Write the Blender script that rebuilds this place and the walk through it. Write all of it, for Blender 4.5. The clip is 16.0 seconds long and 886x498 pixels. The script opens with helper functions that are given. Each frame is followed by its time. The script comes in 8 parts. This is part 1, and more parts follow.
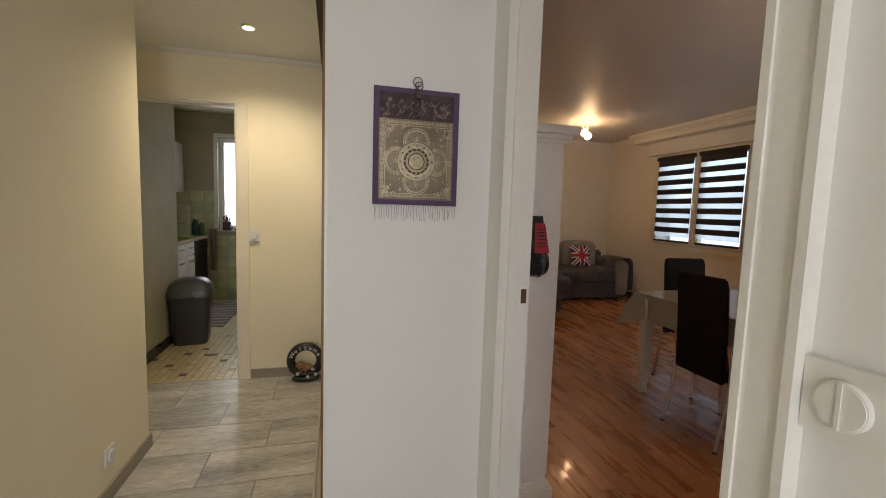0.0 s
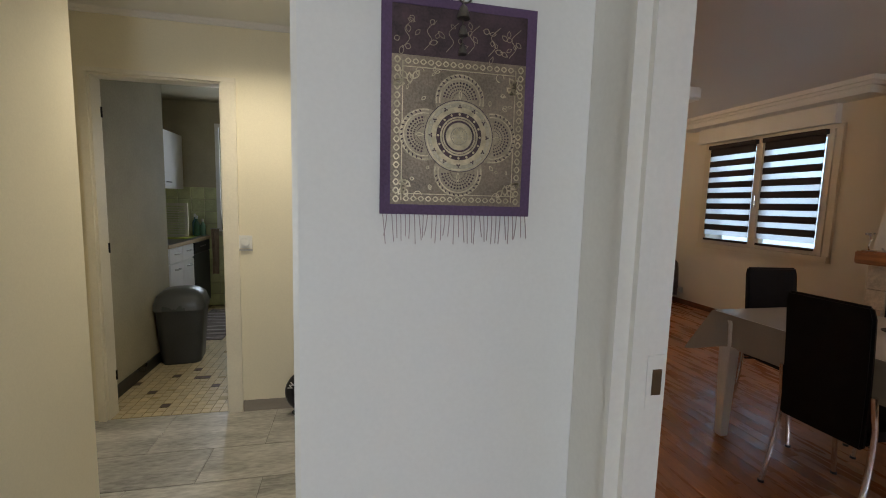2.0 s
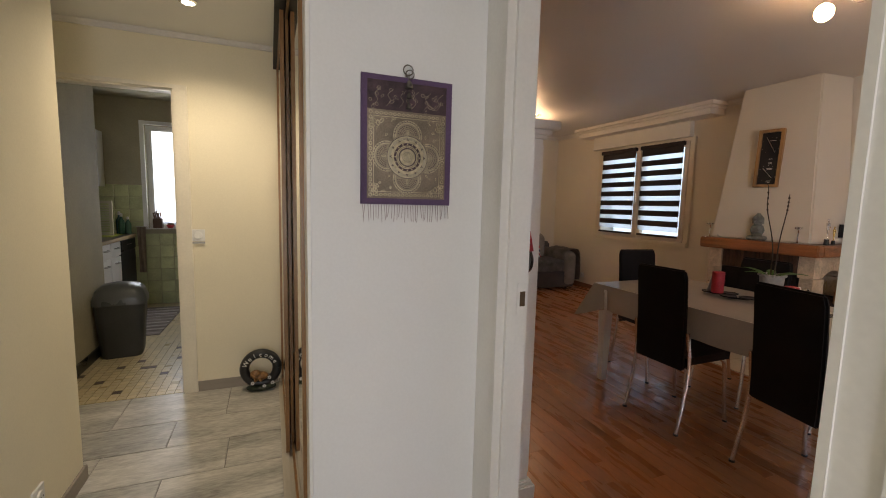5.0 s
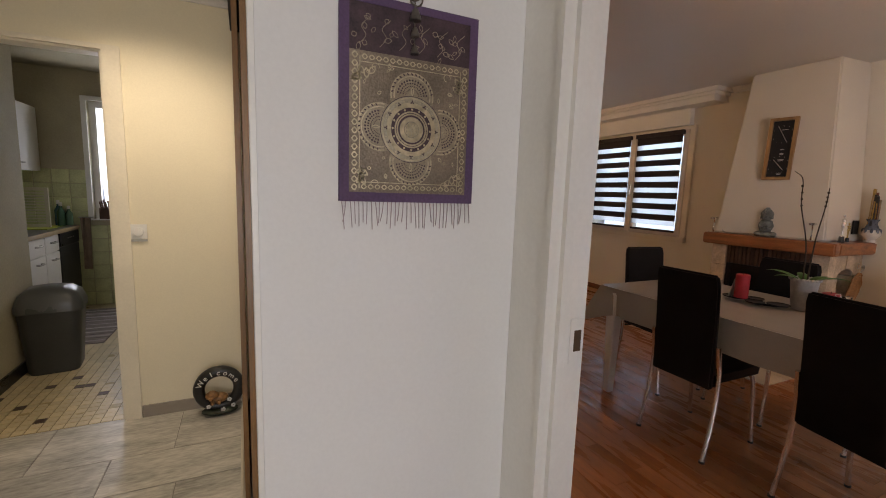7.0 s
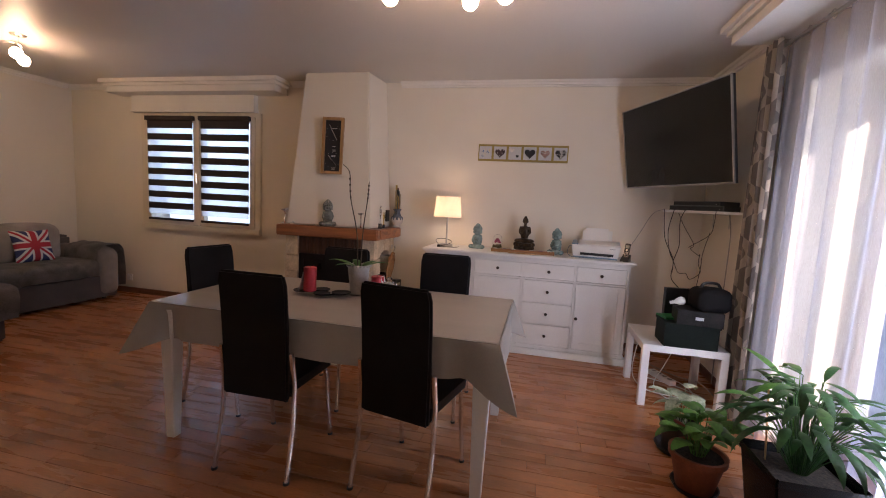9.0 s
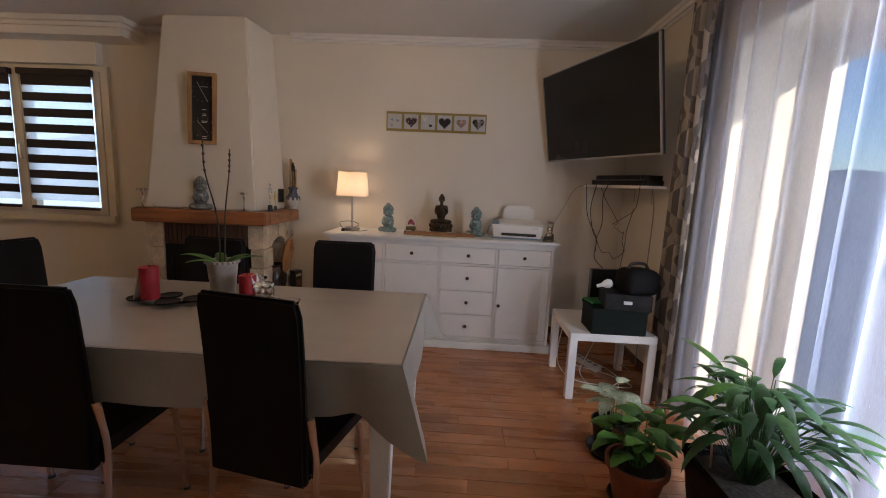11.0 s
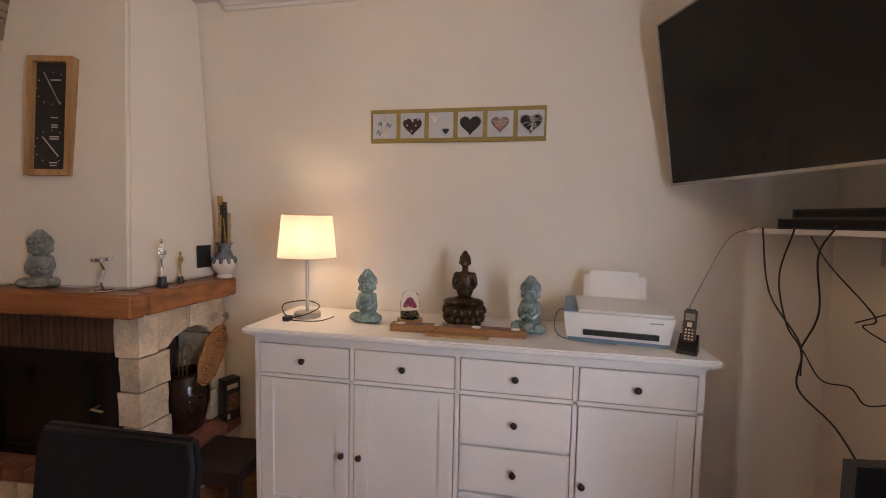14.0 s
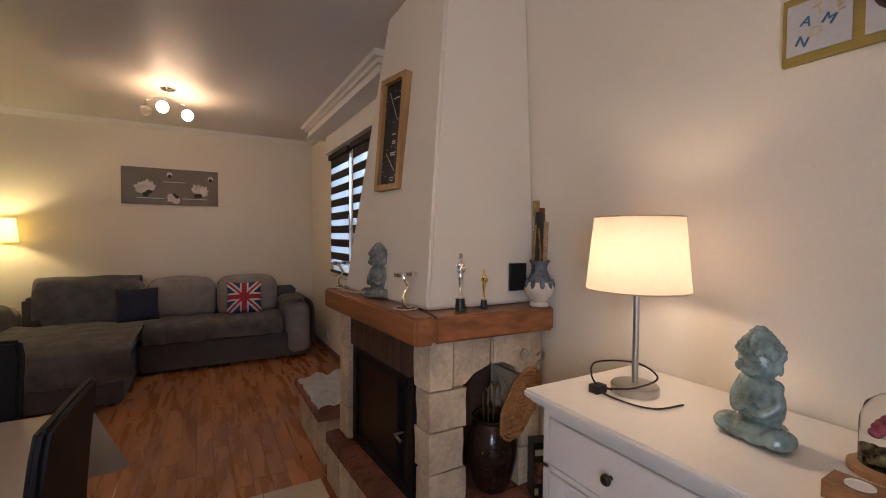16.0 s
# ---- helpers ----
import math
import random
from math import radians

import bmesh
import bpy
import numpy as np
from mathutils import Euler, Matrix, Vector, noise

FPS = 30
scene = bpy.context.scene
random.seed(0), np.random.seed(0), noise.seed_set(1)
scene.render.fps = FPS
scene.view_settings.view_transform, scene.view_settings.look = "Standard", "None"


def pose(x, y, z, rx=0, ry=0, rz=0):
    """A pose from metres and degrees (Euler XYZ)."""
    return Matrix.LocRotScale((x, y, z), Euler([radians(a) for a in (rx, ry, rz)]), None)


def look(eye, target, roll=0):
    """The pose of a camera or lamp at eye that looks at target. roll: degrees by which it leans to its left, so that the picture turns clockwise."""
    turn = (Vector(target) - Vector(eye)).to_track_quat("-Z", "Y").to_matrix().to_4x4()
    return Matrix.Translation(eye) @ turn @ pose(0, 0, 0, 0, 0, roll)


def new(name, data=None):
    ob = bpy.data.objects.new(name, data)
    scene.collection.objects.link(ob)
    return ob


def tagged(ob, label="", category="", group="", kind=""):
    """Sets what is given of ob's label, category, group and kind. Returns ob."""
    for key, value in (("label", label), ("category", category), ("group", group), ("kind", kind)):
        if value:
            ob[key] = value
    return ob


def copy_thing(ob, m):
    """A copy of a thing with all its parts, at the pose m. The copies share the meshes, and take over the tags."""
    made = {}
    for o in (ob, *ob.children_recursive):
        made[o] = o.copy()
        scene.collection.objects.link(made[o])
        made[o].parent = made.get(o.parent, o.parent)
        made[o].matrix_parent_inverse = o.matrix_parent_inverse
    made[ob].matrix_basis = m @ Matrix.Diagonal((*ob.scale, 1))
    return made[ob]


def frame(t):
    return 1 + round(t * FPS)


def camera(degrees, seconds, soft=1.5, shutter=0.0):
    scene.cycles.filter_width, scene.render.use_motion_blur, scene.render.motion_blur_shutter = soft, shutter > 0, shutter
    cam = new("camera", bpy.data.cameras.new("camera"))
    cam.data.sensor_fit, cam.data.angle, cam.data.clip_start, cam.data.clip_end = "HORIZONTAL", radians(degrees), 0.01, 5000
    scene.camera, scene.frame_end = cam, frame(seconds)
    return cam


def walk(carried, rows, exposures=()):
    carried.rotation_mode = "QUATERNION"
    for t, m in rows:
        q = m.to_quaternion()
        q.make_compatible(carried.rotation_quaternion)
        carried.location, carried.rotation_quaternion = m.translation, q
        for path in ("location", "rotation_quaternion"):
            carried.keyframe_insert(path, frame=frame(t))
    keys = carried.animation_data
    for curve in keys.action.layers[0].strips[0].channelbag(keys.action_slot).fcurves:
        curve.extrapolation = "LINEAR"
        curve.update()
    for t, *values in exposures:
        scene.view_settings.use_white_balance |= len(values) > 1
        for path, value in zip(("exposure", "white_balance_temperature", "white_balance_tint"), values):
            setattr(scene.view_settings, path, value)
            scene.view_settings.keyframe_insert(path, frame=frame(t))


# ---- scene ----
cam = camera(92.6, 16.0, 1.0)
PATH = [
    (0, (1.459, 0.766, 1.338), (1.958, 2.694, 1.154), 1.8),
    (0.5, (1.471, 1.004, 1.345), (1.965, 2.932, 1.149), 1.7),
    (1, (1.47, 1.199, 1.341), (1.937, 3.133, 1.134), 1.6),
    (1.5, (1.526, 1.319, 1.364), (1.974, 3.256, 1.145), 1.6),
    (2, (1.526, 1.365, 1.37), (1.948, 3.308, 1.156), 1.5),
    (2.5, (1.494, 1.327, 1.374), (1.909, 3.272, 1.165), 1.6),
    (3, (1.387, 1.145, 1.366), (1.952, 3.053, 1.167), 2.0),
    (3.5, (1.356, 1.013, 1.359), (2.042, 2.882, 1.162), 2.2),
    (4, (1.368, 0.908, 1.36), (2.103, 2.758, 1.161), 2.0),
    (4.2, (1.365, 0.89, 1.344), (2.103, 2.74, 1.168), 1.1),
    (6.3, (1.307, 1.089, 1.381), (2.08, 2.91, 1.09), 2.2),
    (6.5, (1.343, 1.165, 1.381), (2.113, 2.989, 1.104), 1.7),
    (7, (1.418, 1.323, 1.37), (2.265, 3.116, 1.108), 1.9),
    (7.5, (1.54, 1.413, 1.365), (2.848, 2.907, 1.126), 2.4),
    (8, (1.712, 1.477, 1.363), (3.447, 2.447, 1.142), 2.7),
    (8.5, (1.852, 1.512, 1.364), (3.718, 2.198, 1.144), 3.0),
    (9, (1.905, 1.524, 1.362), (3.844, 1.962, 1.145), 3.0),
    (9.5, (1.965, 1.493, 1.359), (3.931, 1.794, 1.141), 3.0),
    (10, (2.068, 1.497, 1.345), (4.039, 1.731, 1.099), 2.8),
    (10.2, (2.118, 1.509, 1.342), (4.09, 1.718, 1.085), 2.8),
    (12.3, (3.144, 1.442, 1.362), (5.116, 1.373, 1.035), 1.9),
    (12.5, (3.266, 1.439, 1.4), (5.235, 1.417, 1.052), 1.6),
    (13, (3.564, 1.42, 1.385), (5.53, 1.554, 1.042), 1.2),
    (13.5, (3.872, 1.382, 1.408), (5.835, 1.656, 1.142), 0.9),
    (14, (4.164, 1.404, 1.411), (6.126, 1.771, 1.279), 1.1),
    (14.5, (4.415, 1.453, 1.414), (6.353, 1.943, 1.361), 1.2),
    (15, (4.668, 1.467, 1.412), (6.467, 2.339, 1.367), 1.1),
    (15.5, (4.86, 1.543, 1.372), (6.273, 2.957, 1.334), 0.7),
    (16, (4.994, 1.662, 1.369), (5.981, 3.4, 1.308), 0.5),
]
EXPOSURES = [(0.0, 0.16, 7300, 15), (1.5, 0.06, 6450, 12), (2.5, 0.04, 6450, 12), (4.0, 0.13, 7200, 16), (7.0, 0.16, 7150, 21), (8.0, 0.42, 7300, 30), (8.6, 0.70, 6500, 29), (9.3, 0.17, 6400, 20),
             (10.0, 0.08, 6300, 14), (12.5, -0.25, 7400, 26), (13.0, 0.22, 7700, 28), (13.5, 0.55, 7100, 24), (14.5, 0.40, 6200, 16), (15.0, 0.14, 5950, 15), (15.5, 0.28, 6050, 16), (16.0, 0.36, 6250, 18)]
walk(cam, [(t, look(eye, target, roll)) for t, eye, target, roll in PATH], EXPOSURES)

# ---- daylight and lamps ----
world = bpy.data.worlds.new("world")
scene.world = world
world.use_nodes = True
_n = world.node_tree.nodes
sky = _n.new("ShaderNodeTexSky")
sky.sky_type, sky.sun_disc = "NISHITA", False
sky.sun_elevation, sky.sun_rotation = radians(15), radians(-112)
sky.ozone_density, sky.dust_density = 4.0, 0.1
world.node_tree.links.new(sky.outputs[0], _n["Background"].inputs[0])
_n["Background"].inputs[1].default_value = 0.15
SUN_TO = Vector((0.86, 0.34, -0.24))
sun = new("sun", bpy.data.lights.new("sun", "SUN"))
sun.data.energy, sun.data.angle, sun.data.color = 5.0, radians(0.5), (1.0, 0.9, 0.76)
sun.matrix_world = look((-8, -6, 8), Vector((-8, -6, 8)) + SUN_TO)


def area_lamp(name, eye, target, sx, sy, power, color):
    """Stands in a window opening for the sky's light."""
    l = new(name, bpy.data.lights.new(name, "AREA"))
    l.data.shape, l.data.size, l.data.size_y, l.data.energy, l.data.color = "RECTANGLE", sx, sy, power, color
    l.matrix_world = look(eye, target)
    return l


def bulb(name, x, y, z, power, color, radius=0.03):
    l = new(name, bpy.data.lights.new(name, "POINT"))
    l.data.energy, l.data.color, l.data.shadow_soft_size = power, color, radius
    l.location = (x, y, z)
    return l


SKYLIGHT = (0.80, 0.90, 1.0)
WARM = (1.0, 0.72, 0.42)
area_lamp("patio_sky", (3.56, -0.20, 1.15), (3.5, 2.0, 1.1), 0.28, 1.9, 44, SKYLIGHT)
area_lamp("east_window_sky", (6.42, 5.53, 1.58), (5.4, 5.53, 1.4), 1.45, 1.25, 6.5, (0.66, 0.84, 1.0))
area_lamp("kitchen_window_sky", (0.35, 7.42, 1.6), (0.35, 5, 1.0), 0.8, 1.2, 11, (0.88, 0.95, 1.0))
# Daylight assumed to enter through the unseen front door.
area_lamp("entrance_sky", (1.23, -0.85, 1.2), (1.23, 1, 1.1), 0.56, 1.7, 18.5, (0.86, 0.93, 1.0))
bulb("table_lamp_bulb", 6.07, 2.435, 1.31, 1.6, (1.0, 0.76, 0.52), 0.03)
bulb("floor_lamp_bulb", 3.26, 7.22, 1.40, 13, (1.0, 0.8, 0.35), 0.04)
spot = new("downlight_beam", bpy.data.lights.new("downlight_beam", "SPOT"))
spot.data.energy, spot.data.spot_size, spot.data.spot_blend, spot.data.color = 38, radians(145), 1.0, (1.0, 0.90, 0.68)
spot.data.shadow_soft_size = 0.04
spot.matrix_world = look((0.95, 3.64, 2.37), (0.95, 3.64, 0))

# ---- materials ----
def mat(name, color, rough=0.55, metal=0.0, var=0.10, scale=3.0, grain=90.0, bump=0.08, stretch=(1, 1, 1), rnd=0.0, coat=0.0, second=None, island=False, spec=0.5):
    """A painted, stone, fabric or wooden surface: broad blotches, fine grain, a little relief."""
    m = bpy.data.materials.new(name)
    m.use_nodes = True
    nt = m.node_tree
    n, lk = nt.nodes, nt.links
    p = n["Principled BSDF"]
    p.inputs["Roughness"].default_value, p.inputs["Metallic"].default_value = rough, metal
    p.inputs["Coat Weight"].default_value = coat
    p.inputs["Specular IOR Level"].default_value = spec
    tc, mp = n.new("ShaderNodeTexCoord"), n.new("ShaderNodeMapping")
    mp.inputs["Scale"].default_value = stretch
    lk.new(tc.outputs["Object"], mp.inputs["Vector"])
    broad, fine = n.new("ShaderNodeTexNoise"), n.new("ShaderNodeTexNoise")
    broad.inputs["Scale"].default_value, broad.inputs["Detail"].default_value = scale, 5
    fine.inputs["Scale"].default_value, fine.inputs["Detail"].default_value = grain, 3
    vec = mp.outputs["Vector"]
    if rnd:
        oi, add, sc = n.new("ShaderNodeNewGeometry" if island else "ShaderNodeObjectInfo"), n.new("ShaderNodeVectorMath"), n.new("ShaderNodeMath")
        sc.operation, sc.inputs[1].default_value = "MULTIPLY", 37.0
        lk.new(oi.outputs["Random Per Island" if island else "Random"], sc.inputs[0])
        lk.new(vec, add.inputs[0])
        lk.new(sc.outputs[0], add.inputs[1])
        vec = add.outputs[0]
    lk.new(vec, broad.inputs["Vector"])
    lk.new(vec, fine.inputs["Vector"])
    ramp = n.new("ShaderNodeValToRGB")
    lo = [max(0.0, c * (1 - 2.2 * var)) for c in color]
    hi = second if second else [min(1.0, c * (1 + 1.4 * var)) for c in color]
    ramp.color_ramp.elements[0].position, ramp.color_ramp.elements[1].position = 0.33, 0.68
    ramp.color_ramp.elements[0].color, ramp.color_ramp.elements[1].color = (*lo, 1), (*hi, 1)
    mix = n.new("ShaderNodeMath")
    mix.operation, mix.inputs[1].default_value, mix.inputs[2].default_value = "MULTIPLY_ADD", 0.35, 0.0
    lk.new(fine.outputs["Fac"], mix.inputs[0])
    su = n.new("ShaderNodeMath")
    su.operation = "MULTIPLY_ADD"
    su.inputs[1].default_value = 0.65
    lk.new(broad.outputs["Fac"], su.inputs[0])
    lk.new(mix.outputs[0], su.inputs[2])
    lk.new(su.outputs[0], ramp.inputs[0])
    out = ramp.outputs[0]
    if rnd:
        hsv, mr = n.new("ShaderNodeHueSaturation"), n.new("ShaderNodeMapRange")
        oi2 = n.new("ShaderNodeNewGeometry") if island else n.new("ShaderNodeObjectInfo")
        mr.inputs["To Min"].default_value, mr.inputs["To Max"].default_value = 1 - rnd, 1 + rnd
        lk.new(oi2.outputs["Random Per Island" if island else "Random"], mr.inputs["Value"])
        lk.new(mr.outputs[0], hsv.inputs["Value"])
        lk.new(out, hsv.inputs["Color"])
        out = hsv.outputs[0]
    lk.new(out, p.inputs["Base Color"])
    rr = n.new("ShaderNodeMapRange")
    rr.inputs["To Min"].default_value, rr.inputs["To Max"].default_value = max(0.02, rough - 0.09), min(1, rough + 0.09)
    lk.new(broad.outputs["Fac"], rr.inputs["Value"])
    lk.new(rr.outputs[0], p.inputs["Roughness"])
    if bump:
        b = n.new("ShaderNodeBump")
        b.inputs["Strength"].default_value, b.inputs["Distance"].default_value = bump, 0.01
        lk.new(su.outputs[0], b.inputs["Height"])
        lk.new(b.outputs[0], p.inputs["Normal"])
    return m


def glow(name, color, strength):
    m = bpy.data.materials.new(name)
    m.use_nodes = True
    p = m.node_tree.nodes["Principled BSDF"]
    p.inputs["Base Color"].default_value = (*color, 1)
    p.inputs["Emission Color"].default_value, p.inputs["Emission Strength"].default_value = (*color, 1), strength
    return m


def glass(name, color=(1, 1, 1), rough=0.0, ior=1.45):
    m = bpy.data.materials.new(name)
    m.use_nodes = True
    p = m.node_tree.nodes["Principled BSDF"]
    p.inputs["Base Color"].default_value, p.inputs["Roughness"].default_value = (*color, 1), rough
    p.inputs["Transmission Weight"].default_value, p.inputs["IOR"].default_value = 1.0, ior
    return m


def cloth_sheer(name, color, clear, through_share=0.5, scale=(1, 1, 1), lit=0.0):
    """Thin cloth: part open weave, part light scattered through it."""
    m = bpy.data.materials.new(name)
    m.use_nodes = True
    nt = m.node_tree
    n, lk = nt.nodes, nt.links
    n.remove(n["Principled BSDF"])
    tr, df, tl = n.new("ShaderNodeBsdfTransparent"), n.new("ShaderNodeBsdfDiffuse"), n.new("ShaderNodeBsdfTranslucent")
    df.inputs[0].default_value = tl.inputs[0].default_value = (*color, 1)
    a, b = n.new("ShaderNodeMixShader"), n.new("ShaderNodeMixShader")
    a.inputs[0].default_value = through_share
    lk.new(df.outputs[0], a.inputs[1])
    lk.new(tl.outputs[0], a.inputs[2])
    tc, mp, nz, mr = n.new("ShaderNodeTexCoord"), n.new("ShaderNodeMapping"), n.new("ShaderNodeTexNoise"), n.new("ShaderNodeMapRange")
    mp.inputs["Scale"].default_value = scale
    nz.inputs["Scale"].default_value, nz.inputs["Detail"].default_value = 30, 4
    mr.inputs["To Min"].default_value, mr.inputs["To Max"].default_value = clear - 0.08, clear + 0.08
    lk.new(tc.outputs["Object"], mp.inputs["Vector"])
    lk.new(mp.outputs[0], nz.inputs["Vector"])
    lk.new(nz.outputs["Fac"], mr.inputs["Value"])
    lk.new(mr.outputs[0], b.inputs[0])
    lk.new(a.outputs[0], b.inputs[1])
    lk.new(tr.outputs[0], b.inputs[2])
    last = b
    if lit:
        last = n.new("ShaderNodeAddShader")
        em = n.new("ShaderNodeEmission")
        em.inputs[0].default_value, em.inputs[1].default_value = (*color, 1), lit
        lk.new(b.outputs[0], last.inputs[0])
        lk.new(em.outputs[0], last.inputs[1])
    lk.new(last.outputs[0], n["Material Output"].inputs["Surface"])
    return m


PLASTER = mat("wall_plaster", (0.76, 0.70, 0.60), 0.85, var=0.03, scale=1.2, grain=140, bump=0.10)
PLASTER_HALL = mat("hall_plaster", (0.83, 0.76, 0.59), 0.8, var=0.03, scale=1.2, grain=140, bump=0.08)
WHITE_WALL = mat("white_wall_paint", (0.80, 0.80, 0.80), 0.6, var=0.02, scale=1.5, grain=120, bump=0.05)
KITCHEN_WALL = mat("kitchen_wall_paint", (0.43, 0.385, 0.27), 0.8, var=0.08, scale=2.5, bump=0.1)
CEILING = mat("ceiling_paint", (0.66, 0.62, 0.58), 0.5, var=0.02, scale=1.0, grain=60, bump=0.03)
HALL_CEILING = mat("hall_ceiling_paint", (0.76, 0.75, 0.71), 0.6, var=0.02, scale=1.0, bump=0.03)
CORNICE = mat("cornice_plaster", (0.76, 0.73, 0.68), 0.7, var=0.03, bump=0.04)
GLOSS_WHITE = mat("white_gloss_paint", (0.80, 0.79, 0.76), 0.32, var=0.03, scale=4, bump=0.03)
CABINET_WHITE = mat("white_lacquer", (0.80, 0.78, 0.75), 0.38, var=0.03, scale=3, bump=0.04)
SKIRT_TAUPE = mat("taupe_skirting", (0.30, 0.26, 0.22), 0.5, var=0.08, stretch=(1, 1, 6))
SKIRT_BROWN = mat("brown_skirting", (0.20, 0.085, 0.045), 0.4, var=0.2, stretch=(1, 1, 8))
SKIRT_BLACK = mat("black_skirting", (0.025, 0.023, 0.022), 0.3, var=0.2)
HALL_TILE = mat("grey_stone_tile", (0.50, 0.48, 0.44), 0.35, var=0.26, scale=2.6, grain=30, bump=0.05, stretch=(0.7, 2.4, 1), rnd=0.07)
HALL_GROUT = mat("grey_grout", (0.26, 0.25, 0.23), 0.9)
PARQUET = mat("oak_parquet", (0.42, 0.165, 0.062), 0.28, var=0.16, scale=3.0, grain=40, bump=0.03, stretch=(4, 0.6, 1), rnd=0.11, coat=0.15)
PARQUET_FAR = mat("oak_parquet_far", (0.42, 0.165, 0.062), 0.28, var=0.16, scale=3.0, grain=40, bump=0.03, stretch=(4, 0.6, 1), rnd=0.11, coat=0.15, island=True)
PARQUET_BASE = mat("parquet_joint", (0.30, 0.12, 0.05), 0.6)
CREAM_TILE = mat("cream_kitchen_tile", (0.60, 0.50, 0.31), 0.3, var=0.08, rnd=0.08)
CREAM_TILE_FAR = mat("cream_kitchen_tile_far", (0.60, 0.50, 0.31), 0.3, var=0.08, rnd=0.08, island=True)
DARK_TILE = mat("dark_brown_tile", (0.07, 0.035, 0.025), 0.3)
TILE_GROUT = mat("tile_grout", (0.30, 0.25, 0.16), 0.9)
CELADON = mat("celadon_wall_tile", (0.62, 0.65, 0.37), 0.22, var=0.12, scale=5, rnd=0.10)
HEARTH_TILE = mat("beige_hearth_tile", (0.62, 0.53, 0.41), 0.4, var=0.08, rnd=0.05)
MANTEL_WOOD = mat("orange_stained_oak", (0.33, 0.12, 0.042), 0.36, var=0.28, scale=2.5, grain=70, bump=0.10, stretch=(4, 0.9, 12), coat=0.2)
STONE = mat("cut_limestone", (0.62, 0.50, 0.36), 0.9, var=0.17, scale=9, grain=60, bump=0.6, rnd=0.14)
MORTAR = mat("stone_mortar", (0.38, 0.31, 0.23), 0.95, var=0.15, bump=0.3)
BRICK = mat("red_brown_brick", (0.24, 0.09, 0.055), 0.8, var=0.22, scale=8, bump=0.3, rnd=0.2)
BLACK_IRON = mat("black_iron", (0.010, 0.009, 0.009), 0.5, var=0.3, scale=6, spec=0.22)
BLACK_GLASS = mat("sooty_glass", (0.008, 0.007, 0.007), 0.3, var=0.3, scale=4, bump=0.0, spec=0.2)
LEATHERETTE = mat("black_leatherette", (0.010, 0.009, 0.010), 0.5, var=0.2, scale=5, grain=220, bump=0.08, spec=0.12)
CHROME = mat("brushed_chrome", (0.80, 0.79, 0.77), 0.18, metal=1.0, var=0.04, bump=0.02)
STEEL = mat("brushed_steel", (0.50, 0.48, 0.45), 0.33, metal=1.0, var=0.05, stretch=(1, 1, 20), bump=0.03)
OILCLOTH = mat("silver_grey_oilcloth", (0.37, 0.33, 0.285), 0.36, var=0.05, scale=5, grain=160, bump=0.04, coat=0.1)
WHITE_PLASTIC = mat("white_plastic", (0.78, 0.77, 0.74), 0.35, var=0.02, bump=0.0)
BLACK_PLASTIC = mat("black_plastic", (0.015, 0.015, 0.016), 0.35, var=0.15, bump=0.02)
GREY_PLASTIC = mat("grey_plastic", (0.055, 0.058, 0.06), 0.38, var=0.08, scale=6, bump=0.03)
LID_GREY = mat("light_grey_plastic", (0.085, 0.09, 0.09), 0.3, var=0.06, bump=0.03)
RED_PLASTIC = mat("red_plastic", (0.42, 0.02, 0.025), 0.3, var=0.1, bump=0.0)
BRONZE_KNOB = mat("dark_bronze", (0.06, 0.045, 0.035), 0.35, metal=0.8, var=0.2)


# ---- building helpers ----
def box(bm, x0, x1, y0, y1, z0, z1, m=None):
    v = [bm.verts.new(c) for c in ((x0, y0, z0), (x1, y0, z0), (x1, y1, z0), (x0, y1, z0), (x0, y0, z1), (x1, y0, z1), (x1, y1, z1), (x0, y1, z1))]
    for f in ((3, 2, 1, 0), (4, 5, 6, 7), (0, 1, 5, 4), (1, 2, 6, 5), (2, 3, 7, 6), (3, 0, 4, 7)):
        bm.faces.new([v[i] for i in f])
    if m:
        bmesh.ops.transform(bm, matrix=m, verts=v)
    return v


def hull(bm, bottom, top):
    """A solid between two outlines of as many corners."""
    k = len(bottom)
    a, b = [bm.verts.new(c) for c in bottom], [bm.verts.new(c) for c in top]
    bm.faces.new(a[::-1])
    bm.faces.new(b)
    for i in range(k):
        j = (i + 1) % k
        bm.faces.new((a[i], a[j], b[j], b[i]))
    return a + b


def prism(bm, outline, z0, z1):
    return hull(bm, [(x, y, z0) for x, y in outline], [(x, y, z1) for x, y in outline])


def tube(bm, points, r, seg=8, r_end=None):
    pts = [Vector(p) for p in points]
    rings = []
    side = None
    for i, p in enumerate(pts):
        d = (pts[min(i + 1, len(pts) - 1)] - pts[max(i - 1, 0)]).normalized()
        if side is None:
            side = d.orthogonal().normalized()
        side = (side - d * side.dot(d)).normalized()
        up = d.cross(side)
        rr = r if r_end is None else r + (r_end - r) * i / max(1, len(pts) - 1)
        rings.append([bm.verts.new(p + rr * (math.cos(2 * math.pi * k / seg) * side + math.sin(2 * math.pi * k / seg) * up)) for k in range(seg)])
    for a, b in zip(rings, rings[1:]):
        for k in range(seg):
            bm.faces.new((a[k], a[(k + 1) % seg], b[(k + 1) % seg], b[k]))
    bm.faces.new(rings[0][::-1])
    bm.faces.new(rings[-1])


